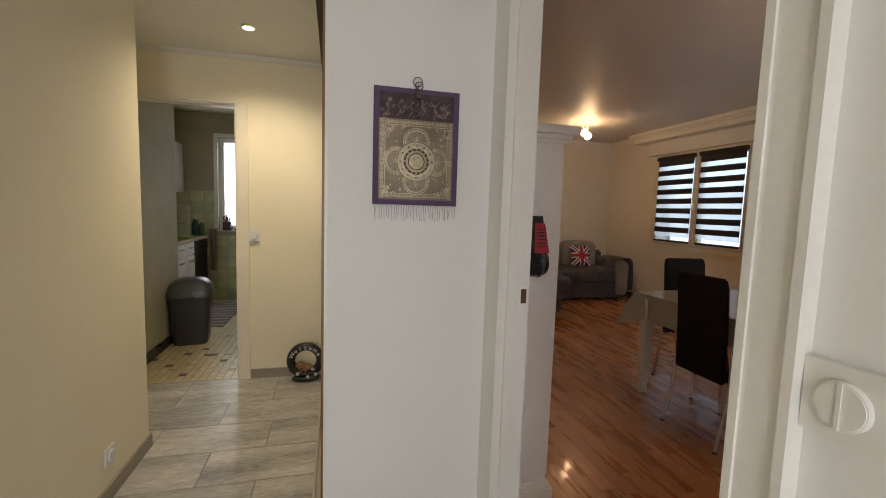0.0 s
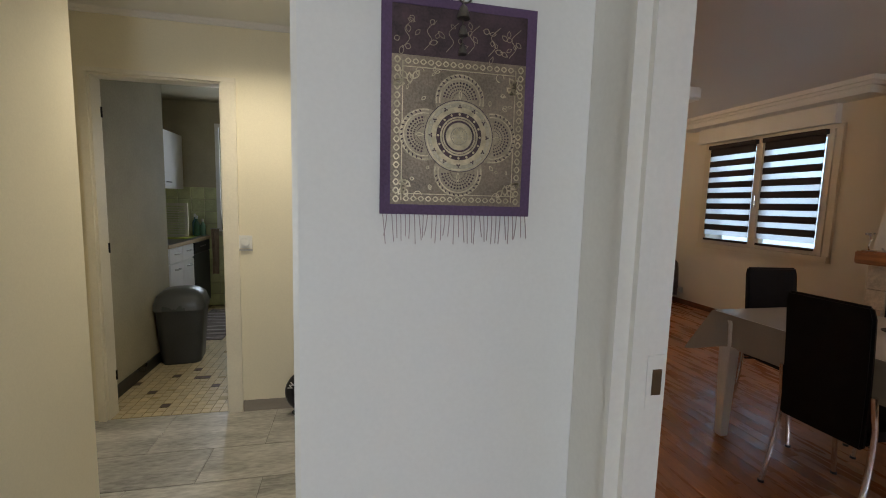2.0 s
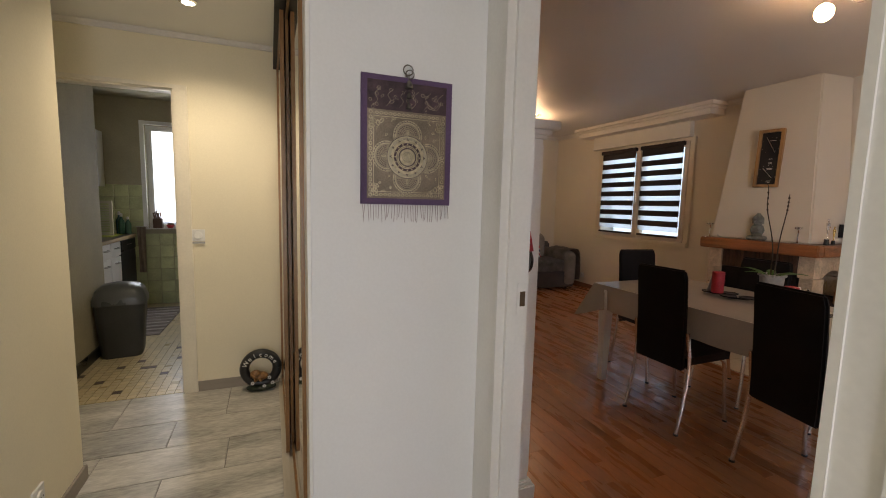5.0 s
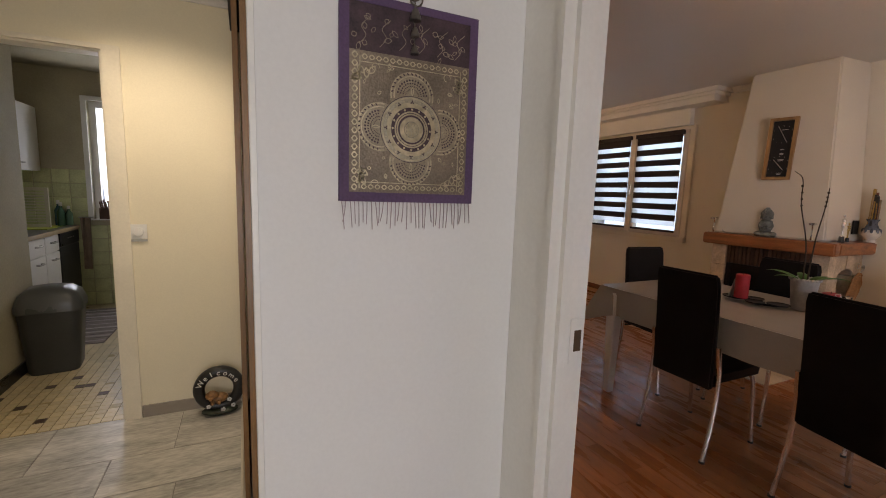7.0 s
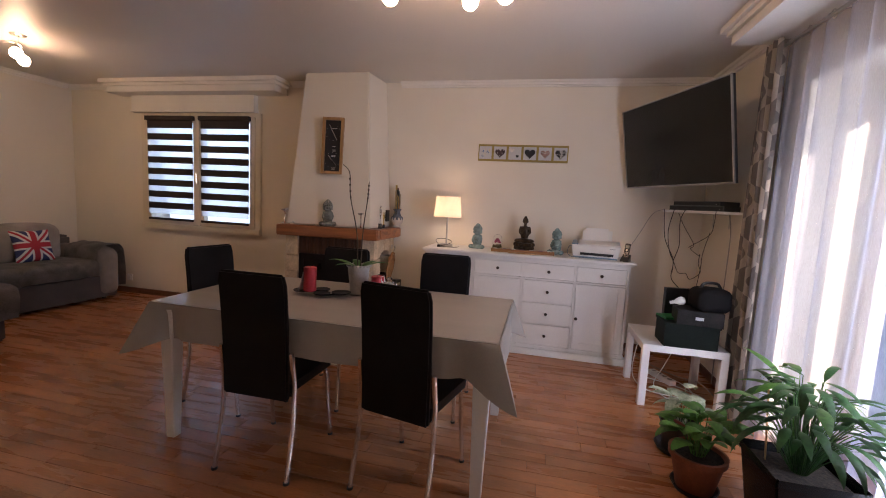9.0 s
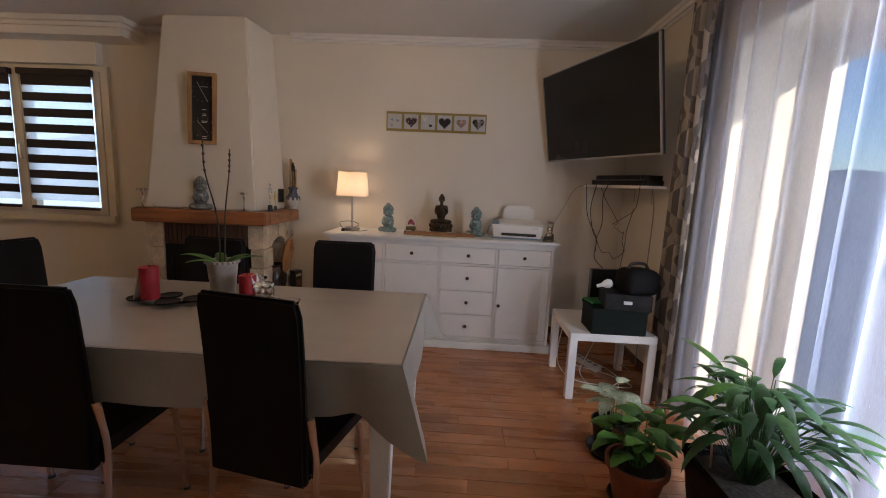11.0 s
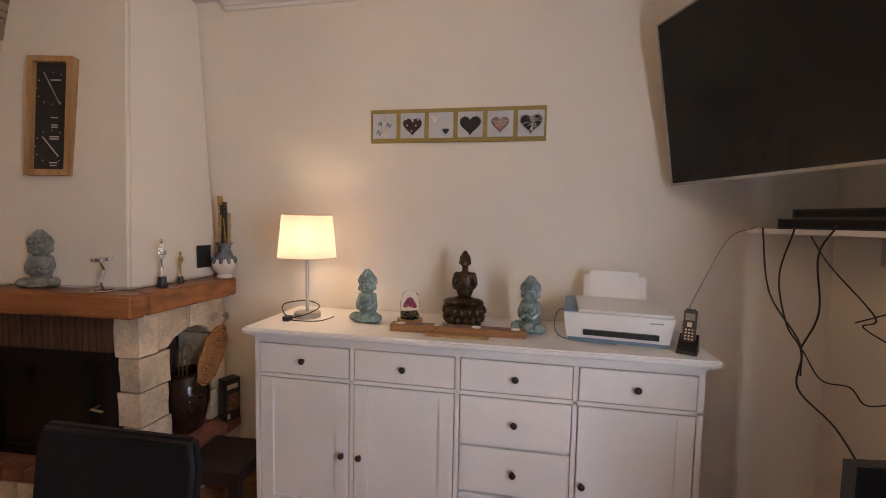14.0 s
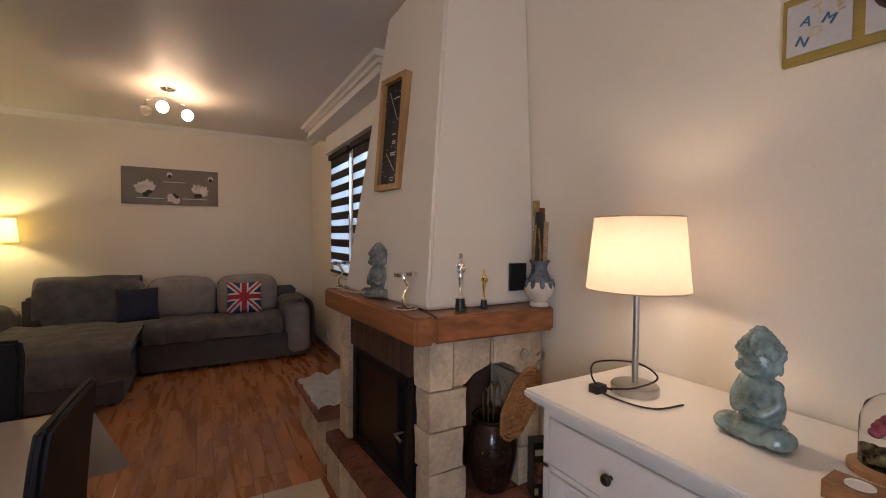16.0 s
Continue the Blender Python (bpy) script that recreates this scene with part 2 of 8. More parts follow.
def curve(points, steps=6):
    """Points along a smooth line through those given."""
    p = [Vector(q) for q in points]
    p = [p[0] * 2 - p[1]] + p + [p[-1] * 2 - p[-2]]
    out = []
    for i in range(1, len(p) - 2):
        a, b, c, d = p[i - 1:i + 3]
        for s in range(steps):
            t = s / steps
            out.append(0.5 * (2 * b + (c - a) * t + (2 * a - 5 * b + 4 * c - d) * t * t + (3 * b - a - 3 * c + d) * t ** 3))
    return out + [p[-2]]


def lathe(bm, profile, seg=24, at=(0, 0, 0), m=None):
    """A turned body: (radius, height) from the bottom up."""
    rings, made = [], []
    for r, z in profile:
        ring = [bm.verts.new((at[0] + r * math.cos(2 * math.pi * k / seg), at[1] + r * math.sin(2 * math.pi * k / seg), at[2] + z)) for k in range(seg)]
        rings.append(ring)
        made += ring
    for a, b in zip(rings, rings[1:]):
        for k in range(seg):
            bm.faces.new((a[k], a[(k + 1) % seg], b[(k + 1) % seg], b[k]))
    if profile[0][0] > 0.0005:
        bm.faces.new(rings[0][::-1])
    if profile[-1][0] > 0.0005:
        bm.faces.new(rings[-1])
    if m:
        bmesh.ops.transform(bm, matrix=m, verts=made)
    return made


def ball(bm, c, r, seg=16, m=None):
    """An ellipsoid; r is one radius or three."""
    r = (r, r, r) if not isinstance(r, tuple) else r
    mm = Matrix.Translation(c) @ (m if m else Matrix()) @ Matrix.Diagonal((*r, 1))
    return bmesh.ops.create_uvsphere(bm, u_segments=seg, v_segments=max(6, seg // 2), radius=1.0, matrix=mm)["verts"]


def mesh_of(name, bm, material, bevel=0.0, smooth=35, seg=2):
    if bevel:
        edges = [e for e in bm.edges if len(e.link_faces) == 2 and e.calc_face_angle(0) > 0.6]
        bmesh.ops.bevel(bm, geom=edges, offset=bevel, segments=seg, affect="EDGES", clamp_overlap=True)
    bmesh.ops.recalc_face_normals(bm, faces=bm.faces)
    me = bpy.data.meshes.new(name)
    bm.to_mesh(me)
    bm.free()
    me.materials.append(material)
    if smooth:
        me.shade_smooth()
        me.set_sharp_from_angle(angle=radians(smooth))
    return me


def part(name, bm, material, parent, label="", bevel=0.0, smooth=35, seg=2):
    ob = new(name, mesh_of(name, bm, material, bevel, smooth, seg))
    ob.parent = parent
    return tagged(ob, label)


def thing(name, x, y, z, rz, label, category, group=""):
    ob = new(name)
    ob.empty_display_size = 0.1
    ob.matrix_basis = pose(x, y, z, 0, 0, rz)
    return tagged(ob, label, category, group)


def solo(name, bm, material, label, category, group="", bevel=0.0, smooth=35, at=None):
    """A thing that is one mesh, with its origin at its foot."""
    if at is None:
        lo = [min(v.co[i] for v in bm.verts) for i in range(3)]
        hi = [max(v.co[i] for v in bm.verts) for i in range(3)]
        at = Vector(((lo[0] + hi[0]) / 2, (lo[1] + hi[1]) / 2, lo[2]))
        bmesh.ops.translate(bm, verts=bm.verts, vec=-at)
    ob = new(name, mesh_of(name, bm, material, bevel, smooth))
    ob.location = at
    return tagged(ob, label, category, group)


def setting(name, bm, material, label="", bevel=0.0, smooth=35, category=""):
    ob = new(name, mesh_of(name, bm, material, bevel, smooth))
    return tagged(ob, label, category, kind="structure")


def B(*boxes):
    bm = bmesh.new()
    for b in boxes:
        box(bm, *b)
    return bm

# ---- the setting ----
EAST, WEST, SOUTH, NORTH, HIGH = 6.32, 2.046, 0.05, 7.48, 2.60
HALL_HIGH = 2.40
DOOR_Y0, DOOR_Y1, DOOR_TOP = 1.178, 1.966, 2.05
WIN_Y0, WIN_Y1, WIN_Z0, WIN_Z1 = 4.74, 6.32, 0.93, 2.24
PATIO_X0, PATIO_X1, PATIO_TOP = 3.40, 4.86, 2.18
KD_X0, KD_X1 = 0.075, 0.765
KWIN = (-0.07, 0.75, 0.95, 2.22)

setting("wall_east", B((EAST, 6.62, -0.2, 3.3, 0, 2.75), (6.27, 6.62, 3.3, WIN_Y0, 0, 2.75), (6.27, 6.62, WIN_Y1, NORTH + 0.2, 0, 2.75),
                       (6.27, 6.62, WIN_Y0, WIN_Y1, 0, WIN_Z0), (6.27, 6.62, WIN_Y0, WIN_Y1, WIN_Z1, 2.75)), PLASTER, "cream plaster wall with a window opening")
setting("wall_north", B((1.87, 6.27, NORTH, NORTH + 0.2, 0, 2.75)), PLASTER, "cream plaster wall behind the sofa")
setting("wall_south", B((PATIO_X1, EAST, SOUTH - 0.52, SOUTH, 0, 2.75), (1.97, PATIO_X0, SOUTH - 0.52, SOUTH, 0, 2.75), (PATIO_X0, PATIO_X1, SOUTH - 0.52, SOUTH, PATIO_TOP, 2.75)),
        PLASTER, "cream plaster wall with the patio door opening")
setting("wall_partition", B((1.97, WEST, SOUTH, DOOR_Y0 - 0.012, 0, 2.75), (1.97, WEST, DOOR_Y1 + 0.012, NORTH, 0, 2.75), (1.97, WEST, DOOR_Y0 - 0.012, DOOR_Y1 + 0.012, DOOR_TOP, 2.75)),
        WHITE_WALL, "white partition wall with a doorway")
setting("wall_tapestry", B((1.44, 1.97, 2.098, 2.20, 0, 2.75)), WHITE_WALL, "smooth white wall panel beside the doorway", bevel=0.004)
setting("wall_hall_left", B((0.39, 0.49, -0.87, 3.29, 0, 2.75), (-0.35, 0.39, 3.19, 3.29, 0, 2.75)), PLASTER_HALL, "cream hall wall", bevel=0.006)
setting("wall_recess", B((-0.45, -0.35, 3.19, 4.29, 0, 2.75)), PLASTER_HALL, "cream wall of the hall recess")
setting("wall_hall_end", B((-0.35, KD_X0 - 0.002, 4.19, 4.29, 0, 2.75), (KD_X1 + 0.002, 1.97, 4.19, 4.29, 0, 2.75), (KD_X0 - 0.002, KD_X1 + 0.002, 4.19, 4.29, DOOR_TOP + 0.002, 2.75)),
        PLASTER_HALL, "cream hall wall with the kitchen doorway")
# Unseen wall added behind the walker; shades the patio door's west leaf.
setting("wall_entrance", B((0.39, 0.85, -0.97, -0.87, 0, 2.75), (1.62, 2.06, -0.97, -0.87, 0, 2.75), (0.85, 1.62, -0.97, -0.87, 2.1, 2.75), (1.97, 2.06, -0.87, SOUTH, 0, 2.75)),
        PLASTER_HALL, "unseen cream wall added to close the hall and block sun")
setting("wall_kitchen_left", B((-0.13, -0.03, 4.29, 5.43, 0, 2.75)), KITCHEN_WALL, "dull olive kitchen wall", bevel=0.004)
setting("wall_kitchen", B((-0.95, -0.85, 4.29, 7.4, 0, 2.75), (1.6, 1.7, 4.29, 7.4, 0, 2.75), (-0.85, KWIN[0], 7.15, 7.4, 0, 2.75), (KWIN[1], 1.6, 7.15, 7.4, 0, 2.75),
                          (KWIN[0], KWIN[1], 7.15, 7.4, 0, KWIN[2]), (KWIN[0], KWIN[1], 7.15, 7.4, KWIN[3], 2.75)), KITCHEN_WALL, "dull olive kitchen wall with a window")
setting("ceiling", B((WEST, EAST, SOUTH, NORTH, HIGH, HIGH + 0.1)), CEILING, "smooth off-white living room ceiling")
setting("ceiling_hall", B((-0.45, 1.97, -0.87, 4.19, HALL_HIGH, HALL_HIGH + 0.1)), HALL_CEILING, "smooth white hall ceiling")
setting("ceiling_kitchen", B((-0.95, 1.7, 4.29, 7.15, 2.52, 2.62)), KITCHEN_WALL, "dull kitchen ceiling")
setting("floor_living", B((1.97, 6.4, -0.47, NORTH, -0.10, -0.006)), PARQUET_BASE, "dark joints under the strip parquet")
setting("floor_hall", B((-0.45, 1.97, -0.97, 4.20, -0.10, -0.005)), HALL_GROUT, "grey grout between stone-look tiles")
setting("floor_kitchen", B((-0.95, 1.7, 4.20, 7.4, -0.10, -0.003)), TILE_GROUT, "sandy grout between small tiles")

# ---- cornices, skirtings, casings ----
def moulding(bm, a, b, out, z_top, steps):
    """A stepped cornice run from a to b along a wall; out points into the room; steps: (reach, height) from the ceiling down."""
    a, b, o = Vector((*a, 0)), Vector((*b, 0)), Vector((*out, 0))
    z = z_top
    for reach, high in steps:
        hull(bm, [a + Vector((0, 0, z - high)), b + Vector((0, 0, z - high)), b + o * (reach * 0.8) + Vector((0, 0, z - high)), a + o * (reach * 0.8) + Vector((0, 0, z - high))],
             [a + Vector((0, 0, z)), b + Vector((0, 0, z)), b + o * reach + Vector((0, 0, z)), a + o * reach + Vector((0, 0, z))])
        z -= high


bm = bmesh.new()
RUN = ((0.075, 0.018), (0.05, 0.022), (0.02, 0.014))
moulding(bm, (EAST, 0.06), (EAST, 3.05), (-1, 0), HIGH - 0.002, RUN)
moulding(bm, (6.27, 4.06), (6.27, 4.32), (-1, 0), HIGH - 0.002, RUN)
moulding(bm, (6.27, 6.71), (6.27, NORTH), (-1, 0), HIGH - 0.002, RUN)
moulding(bm, (2.07, NORTH), (6.2, NORTH), (0, -1), HIGH - 0.002, RUN)
moulding(bm, (WEST, SOUTH), (WEST, NORTH), (1, 0), HIGH - 0.002, RUN)
moulding(bm, (5.18, SOUTH), (6.25, SOUTH), (0, 1), HIGH - 0.002, RUN)
setting("cornice", bm, CORNICE, "stepped white plaster cornice")
bm = bmesh.new()
for r, z0, z1, e in ((0.0, 2.555, 2.598, 0.0), (0.035, 2.525, 2.555, 0.035), (0.06, 2.47, 2.525, 0.06), (0.045, 2.455, 2.47, 0.045)):
    box(bm, 5.98 + r, 6.27, 4.33 + e, 6.69 - e, z0, z1)
setting("cornice_window", bm, CORNICE, "moulded plaster pelmet over the window", bevel=0.006)
bm = bmesh.new()
for r, z0, z1 in ((0.0, 2.56, 2.598), (0.03, 2.53, 2.56), (0.055, 2.47, 2.53)):
    box(bm, 2.6, 5.17 - r, SOUTH, 0.46 - r, z0, z1)
setting("cornice_patio", bm, CORNICE, "moulded plaster pelmet over the curtains", bevel=0.006)
bm = bmesh.new()
moulding(bm, (-0.35, 4.19), (1.37, 4.19), (0, -1), HALL_HIGH - 0.002, ((0.03, 0.015), (0.018, 0.015)))
moulding(bm, (0.49, -0.87), (0.49, 3.29), (1, 0), HALL_HIGH - 0.002, ((0.03, 0.015), (0.018, 0.015)))
setting("cornice_hall", bm, CORNICE, "thin white cornice of the hall")

setting("baseboard_hall", B((0.49, 0.502, -0.87, 3.302, 0, 0.07), (0.39, 0.49, 3.29, 3.302, 0, 0.07), (0.848, 1.37, 4.178, 4.19, 0, 0.07)), SKIRT_TAUPE, "taupe tiled skirting", bevel=0.002)
setting("baseboard_living", B((EAST - 0.014, EAST, SOUTH, 2.99, 0, 0.07), (6.256, 6.27, 4.8, NORTH, 0, 0.07), (WEST, 6.256, NORTH - 0.014, NORTH, 0, 0.07), (4.9, EAST - 0.014, SOUTH, SOUTH + 0.014, 0, 0.07),
                              (WEST, WEST + 0.014, 2.1, NORTH - 0.014, 0, 0.07)), SKIRT_BROWN, "reddish brown wooden skirting", bevel=0.003)
setting("baseboard_kitchen", B((-0.03, -0.016, 4.30, 5.43, 0, 0.085), (-0.13, -0.016, 5.43, 5.444, 0, 0.085)), SKIRT_BLACK, "black tiled skirting", bevel=0.003)


def casing(name, label, pieces):
    top = tagged(new(name), label, kind="structure")
    for n, b, material in pieces:
        part(n, B(b), material, top, bevel=0.003)
    return top


DOOR_CREAM = mat("cream_door_paint", (0.80, 0.74, 0.61), 0.45, var=0.04, scale=4, bump=0.04)
kd = casing("door_frame_kitchen", "white painted kitchen door casing, the door taken off", (
    ("casing_side", (KD_X1, 0.845, 4.172, 4.19, 0, 2.05), DOOR_CREAM), ("casing_side", (0.035, KD_X0, 4.172, 4.19, 0, 2.05), DOOR_CREAM),
    ("casing_head", (0.035, 0.845, 4.170, 4.19, 2.05, 2.075), DOOR_CREAM),
    ("lining_side", (KD_X0, KD_X0 + 0.012, 4.19, 4.29, 0, 2.05), DOOR_CREAM), ("lining_side", (KD_X1 - 0.012, KD_X1, 4.19, 4.29, 0, 2.05), DOOR_CREAM),
    ("lining_head", (KD_X0 + 0.012, KD_X1 - 0.012, 4.19, 4.29, 2.038, 2.05), DOOR_CREAM)))
for z in (0.25, 1.05, 1.85):
    bm = bmesh.new()
    tube(bm, [(KD_X0 + 0.014, 4.285, z - 0.03), (KD_X0 + 0.014, 4.285, z + 0.03)], 0.006)
    part("hinge", bm, BLACK_IRON, kd, "dark hinge left on the jamb")
# strike_hole is a thin dark plate; the hole's shade is its colour.
ld = casing("door_frame_living", "white gloss door casing with a latch strike plate", (
    ("casing_side", (1.955, 1.97, DOOR_Y1 + 0.012, 2.097, 0, 2.06), GLOSS_WHITE),
    ("casing_side", (1.952, 1.97, 1.116, DOOR_Y0 - 0.012, 0, 2.06), GLOSS_WHITE), ("casing_bead", (1.946, 1.97, 1.104, 1.116, 0, 2.06), GLOSS_WHITE),
    ("casing_head", (1.950, 1.97, 1.098, 2.097, 2.06, 2.14), GLOSS_WHITE),
    ("jamb", (1.948, 2.052, DOOR_Y1, DOOR_Y1 + 0.012, 0, 2.05), GLOSS_WHITE), ("jamb", (1.948, 2.052, DOOR_Y0 - 0.012, DOOR_Y0, 0, 2.05), GLOSS_WHITE),
    ("stop", (1.975, 1.995, DOOR_Y1 - 0.012, DOOR_Y1, 0, 2.05), GLOSS_WHITE), ("stop", (1.975, 1.995, DOOR_Y0, DOOR_Y0 + 0.012, 0, 2.05), GLOSS_WHITE),
    ("head_jamb", (1.948, 2.052, DOOR_Y0, DOOR_Y1, 2.038, 2.05), GLOSS_WHITE),
    ("casing_side", (2.046, 2.054, DOOR_Y1 + 0.02, 2.06, 0, 2.06), GLOSS_WHITE), ("casing_side", (2.046, 2.054, 1.085, DOOR_Y0 - 0.02, 0, 2.06), GLOSS_WHITE),
    ("strike_plate", (2.014, 2.048, DOOR_Y1 - 0.0025, DOOR_Y1 - 0.0005, 1.03, 1.125), GLOSS_WHITE), ("strike_hole", (2.024, 2.042, DOOR_Y1 - 0.0035, DOOR_Y1 - 0.0026, 1.055, 1.10), mat("dark_slot_brown", (0.10, 0.06, 0.03), 0.5, 0.3))))
setting("threshold", B((1.965, 2.07, DOOR_Y0, DOOR_Y1, -0.004, 0.006)), STEEL, "metal threshold strip", bevel=0.002)
# entrance: a glazed front door, assumed and unseen, behind the walker
fd = casing("door_entrance", "assumed white front door with frosted glazing, out of view", (
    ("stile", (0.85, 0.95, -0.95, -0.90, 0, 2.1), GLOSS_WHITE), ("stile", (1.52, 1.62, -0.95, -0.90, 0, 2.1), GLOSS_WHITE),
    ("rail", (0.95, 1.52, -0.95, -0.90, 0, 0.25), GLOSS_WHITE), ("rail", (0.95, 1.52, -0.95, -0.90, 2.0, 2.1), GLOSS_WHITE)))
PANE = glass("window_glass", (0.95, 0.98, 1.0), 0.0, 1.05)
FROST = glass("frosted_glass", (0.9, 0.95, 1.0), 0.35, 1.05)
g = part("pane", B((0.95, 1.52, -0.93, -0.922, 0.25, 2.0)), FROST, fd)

# ---- closet with sliding mirror doors ----
MIRROR = mat("mirror", (0.85, 0.86, 0.86), 0.03, metal=1.0, var=0.0, bump=0.0)
for nd in MIRROR.node_tree.nodes:
    if nd.type == "MAP_RANGE":
        nd.inputs["To Min"].default_value = nd.inputs["To Max"].default_value = 0.02
OAK_PROFILE = mat("oak_effect_profile", (0.28, 0.14, 0.05), 0.35, var=0.2, scale=4, stretch=(6, 6, 0.6))
TRACK = mat("ivory_track", (0.55, 0.50, 0.42), 0.45, var=0.06)
setting("trim_closet_track", B((1.372, 1.384, 2.2, 4.172, 0, 0.028), (1.401, 1.408, 2.2, 4.172, 0, 0.022), (1.430, 1.44, 2.2, 4.172, 0, 0.028), (1.372, 1.44, 2.2, 4.172, 0, 0.010)), TRACK, "ivory floor track of the closet doors")
setting("trim_closet_head", B((1.372, 1.45, 2.2, 4.19, 2.255, 2.30)), BLACK_IRON, "dark head track of the closet doors")
setting("wall_closet_head", B((1.40, 1.46, 2.2, 4.19, 2.30, HALL_HIGH)), WHITE_WALL, "white panel over the closet")
setting("trim_closet_jamb", B((1.430, 1.4398, 2.103, 2.20, 0, HALL_HIGH)), GLOSS_WHITE, "white closet jamb", bevel=0.003)
for x, y0, y1 in ((1.400, 3.16, 4.165), (1.427, 2.215, 3.22)):
    d = thing("sliding_mirror_door", x, y0, 0.022, 0, "mirrored sliding closet door with oak-effect profiles", "door", "closet doors")
    w, h = y1 - y0, 2.23
    for yy in (0, w - 0.03):
        part("stile", B((-0.007, 0.012, yy, yy + 0.03, 0, h)), OAK_PROFILE, d, "oak-effect stile", bevel=0.003)
    part("rail", B((-0.005, 0.012, 0.03, w - 0.03, 0, 0.045)), OAK_PROFILE, d, bevel=0.002)
    part("rail", B((-0.005, 0.012, 0.03, w - 0.03, h - 0.03, h)), OAK_PROFILE, d, bevel=0.002)
    part("mirror", B((0.0, 0.006, 0.03, w - 0.03, 0.045, h - 0.03)), MIRROR, d, "clear mirror panel")

# ---- east window with day-and-night blinds ----
FRAME_CREAM = mat("cream_window_paint", (0.70, 0.63, 0.52), 0.4, var=0.05)
win = tagged(new("window_1"), "cream painted two-leaf window", kind="structure")
X0, X1 = 6.225, 6.30
for n, b in (("frame_side", (X0 + 0.01, X1, 4.70, 4.765, 0.89, 2.26)), ("frame_side", (X0 + 0.01, X1, 6.295, 6.36, 0.89, 2.26)),
             ("frame_head", (X0 + 0.01, X1, 4.765, 6.295, 2.215, 2.26)), ("frame_sill", (X0 - 0.015, X1, 4.70, 6.36, 0.865, 0.93))):
    part(n, B(b), FRAME_CREAM, win, bevel=0.006)
for y0, y1 in ((4.77, 5.52), (5.54, 6.29)):
    s = part("sash", B((X0, X1 - 0.01, y0, y0 + 0.062, 0.935, 2.21), (X0, X1 - 0.01, y1 - 0.062, y1, 0.935, 2.21), (X0, X1 - 0.01, y0 + 0.062, y1 - 0.062, 0.935, 1.0),
                        (X0, X1 - 0.01, y0 + 0.062, y1 - 0.062, 2.15, 2.21)), FRAME_CREAM, win, bevel=0.005)
    g = part("pane", B((6.255, 6.262, y0 + 0.06, y1 - 0.06, 0.99, 2.16)), PANE, s)
    g.visible_shadow = False
bm = bmesh.new()
tube(bm, [(6.222, 5.53, 1.43), (6.19, 5.53, 1.43), (6.185, 5.53, 1.56)], 0.008)
part("window_handle", bm, CHROME, win, "small metal window handle")
part("astragal", B((6.212, 6.225, 5.51, 5.55, 0.935, 2.21)), FRAME_CREAM, win, bevel=0.004)
setting("shutter_box", B((6.20, 6.27, 4.76, 6.46, 2.275, 2.46), (6.185, 6.27, 4.75, 6.47, 2.262, 2.285)), CORNICE, "white roller shutter box", bevel=0.004, category="shutter box")
BLIND_DARK = mat("dark_brown_blind_cloth", (0.030, 0.020, 0.018), 0.8, var=0.15, grain=200, bump=0.15)
BLIND_SHEER = cloth_sheer("sheer_blind_cloth", (0.9, 0.92, 0.95), 0.55, 0.8, (1, 1, 8))
for y0, y1 in ((4.825, 5.475), (5.585, 6.235)):
    bl = thing("zebra_blind", 6.20, y0, 0.98, 0, "dark brown and white striped day-and-night roller blind", "blind", "window blinds")
    w = y1 - y0
    bm = B((-0.028, 0.02, -0.012, w + 0.012, 1.185, 1.235))
    part("cassette", bm, BLIND_DARK, bl, "dark cassette", bevel=0.008)
    part("bottom_bar", B((-0.006, 0.006, 0, w, -0.004, 0.022)), BLIND_DARK, bl, bevel=0.003)
    z, k = 1.185, 0
    part("dark_stripe", B((0.0, 0.0015, 0, w, 1.095, 1.185)), BLIND_DARK, bl)
    z = 1.095
    while z > 0.03:
        lo = max(0.022, z - 0.062)
        part("sheer_stripe", B((0.0003, 0.0011, 0, w, lo, z)), BLIND_SHEER, bl)
        if lo > 0.09:
            part("dark_stripe", B((0.0, 0.0015, 0, w, lo - 0.075, lo)), BLIND_DARK, bl)
        z = lo - 0.075

# ---- patio door and curtains ----
pd = tagged(new("window_2"), "white two-leaf patio door with a handle", kind="structure")
pd.location = (0, -0.25, 0)
for n, b in (("frame_side", (PATIO_X0, PATIO_X0 + 0.06, -0.14, -0.07, 0.0, PATIO_TOP)), ("frame_side", (PATIO_X1 - 0.06, PATIO_X1, -0.14, -0.07, 0, PATIO_TOP)),
             ("frame_head", (PATIO_X0 + 0.06, PATIO_X1 - 0.06, -0.14, -0.07, PATIO_TOP - 0.06, PATIO_TOP)), ("frame_sill", (PATIO_X0 + 0.06, PATIO_X1 - 0.06, -0.14, -0.07, 0.0, 0.035))):
    part(n, B(b), GLOSS_WHITE, pd, bevel=0.004)
for x0, x1 in ((PATIO_X0 + 0.065, 4.20), (4.21, PATIO_X1 - 0.065)):
    s = part("sash", B((x0, x0 + 0.08, -0.135, -0.065, 0.04, 2.115), (x1 - 0.08, x1, -0.135, -0.065, 0.04, 2.115), (x0 + 0.08, x1 - 0.08, -0.135, -0.065, 0.04, 0.16),
                        (x0 + 0.08, x1 - 0.08, -0.135, -0.065, 2.035, 2.115)), GLOSS_WHITE, pd, bevel=0.004)
    g = part("pane", B((x0 + 0.075, x1 - 0.075, -0.104, -0.096, 0.15, 2.04)), PANE, s)
    g.visible_shadow = False
bm = bmesh.new()
tube(bm, [(4.24, -0.064, 1.08), (4.24, -0.02, 1.08), (4.24, -0.015, 1.20)], 0.011)
box(bm, 4.225, 4.255, -0.066, -0.055, 1.03, 1.22)
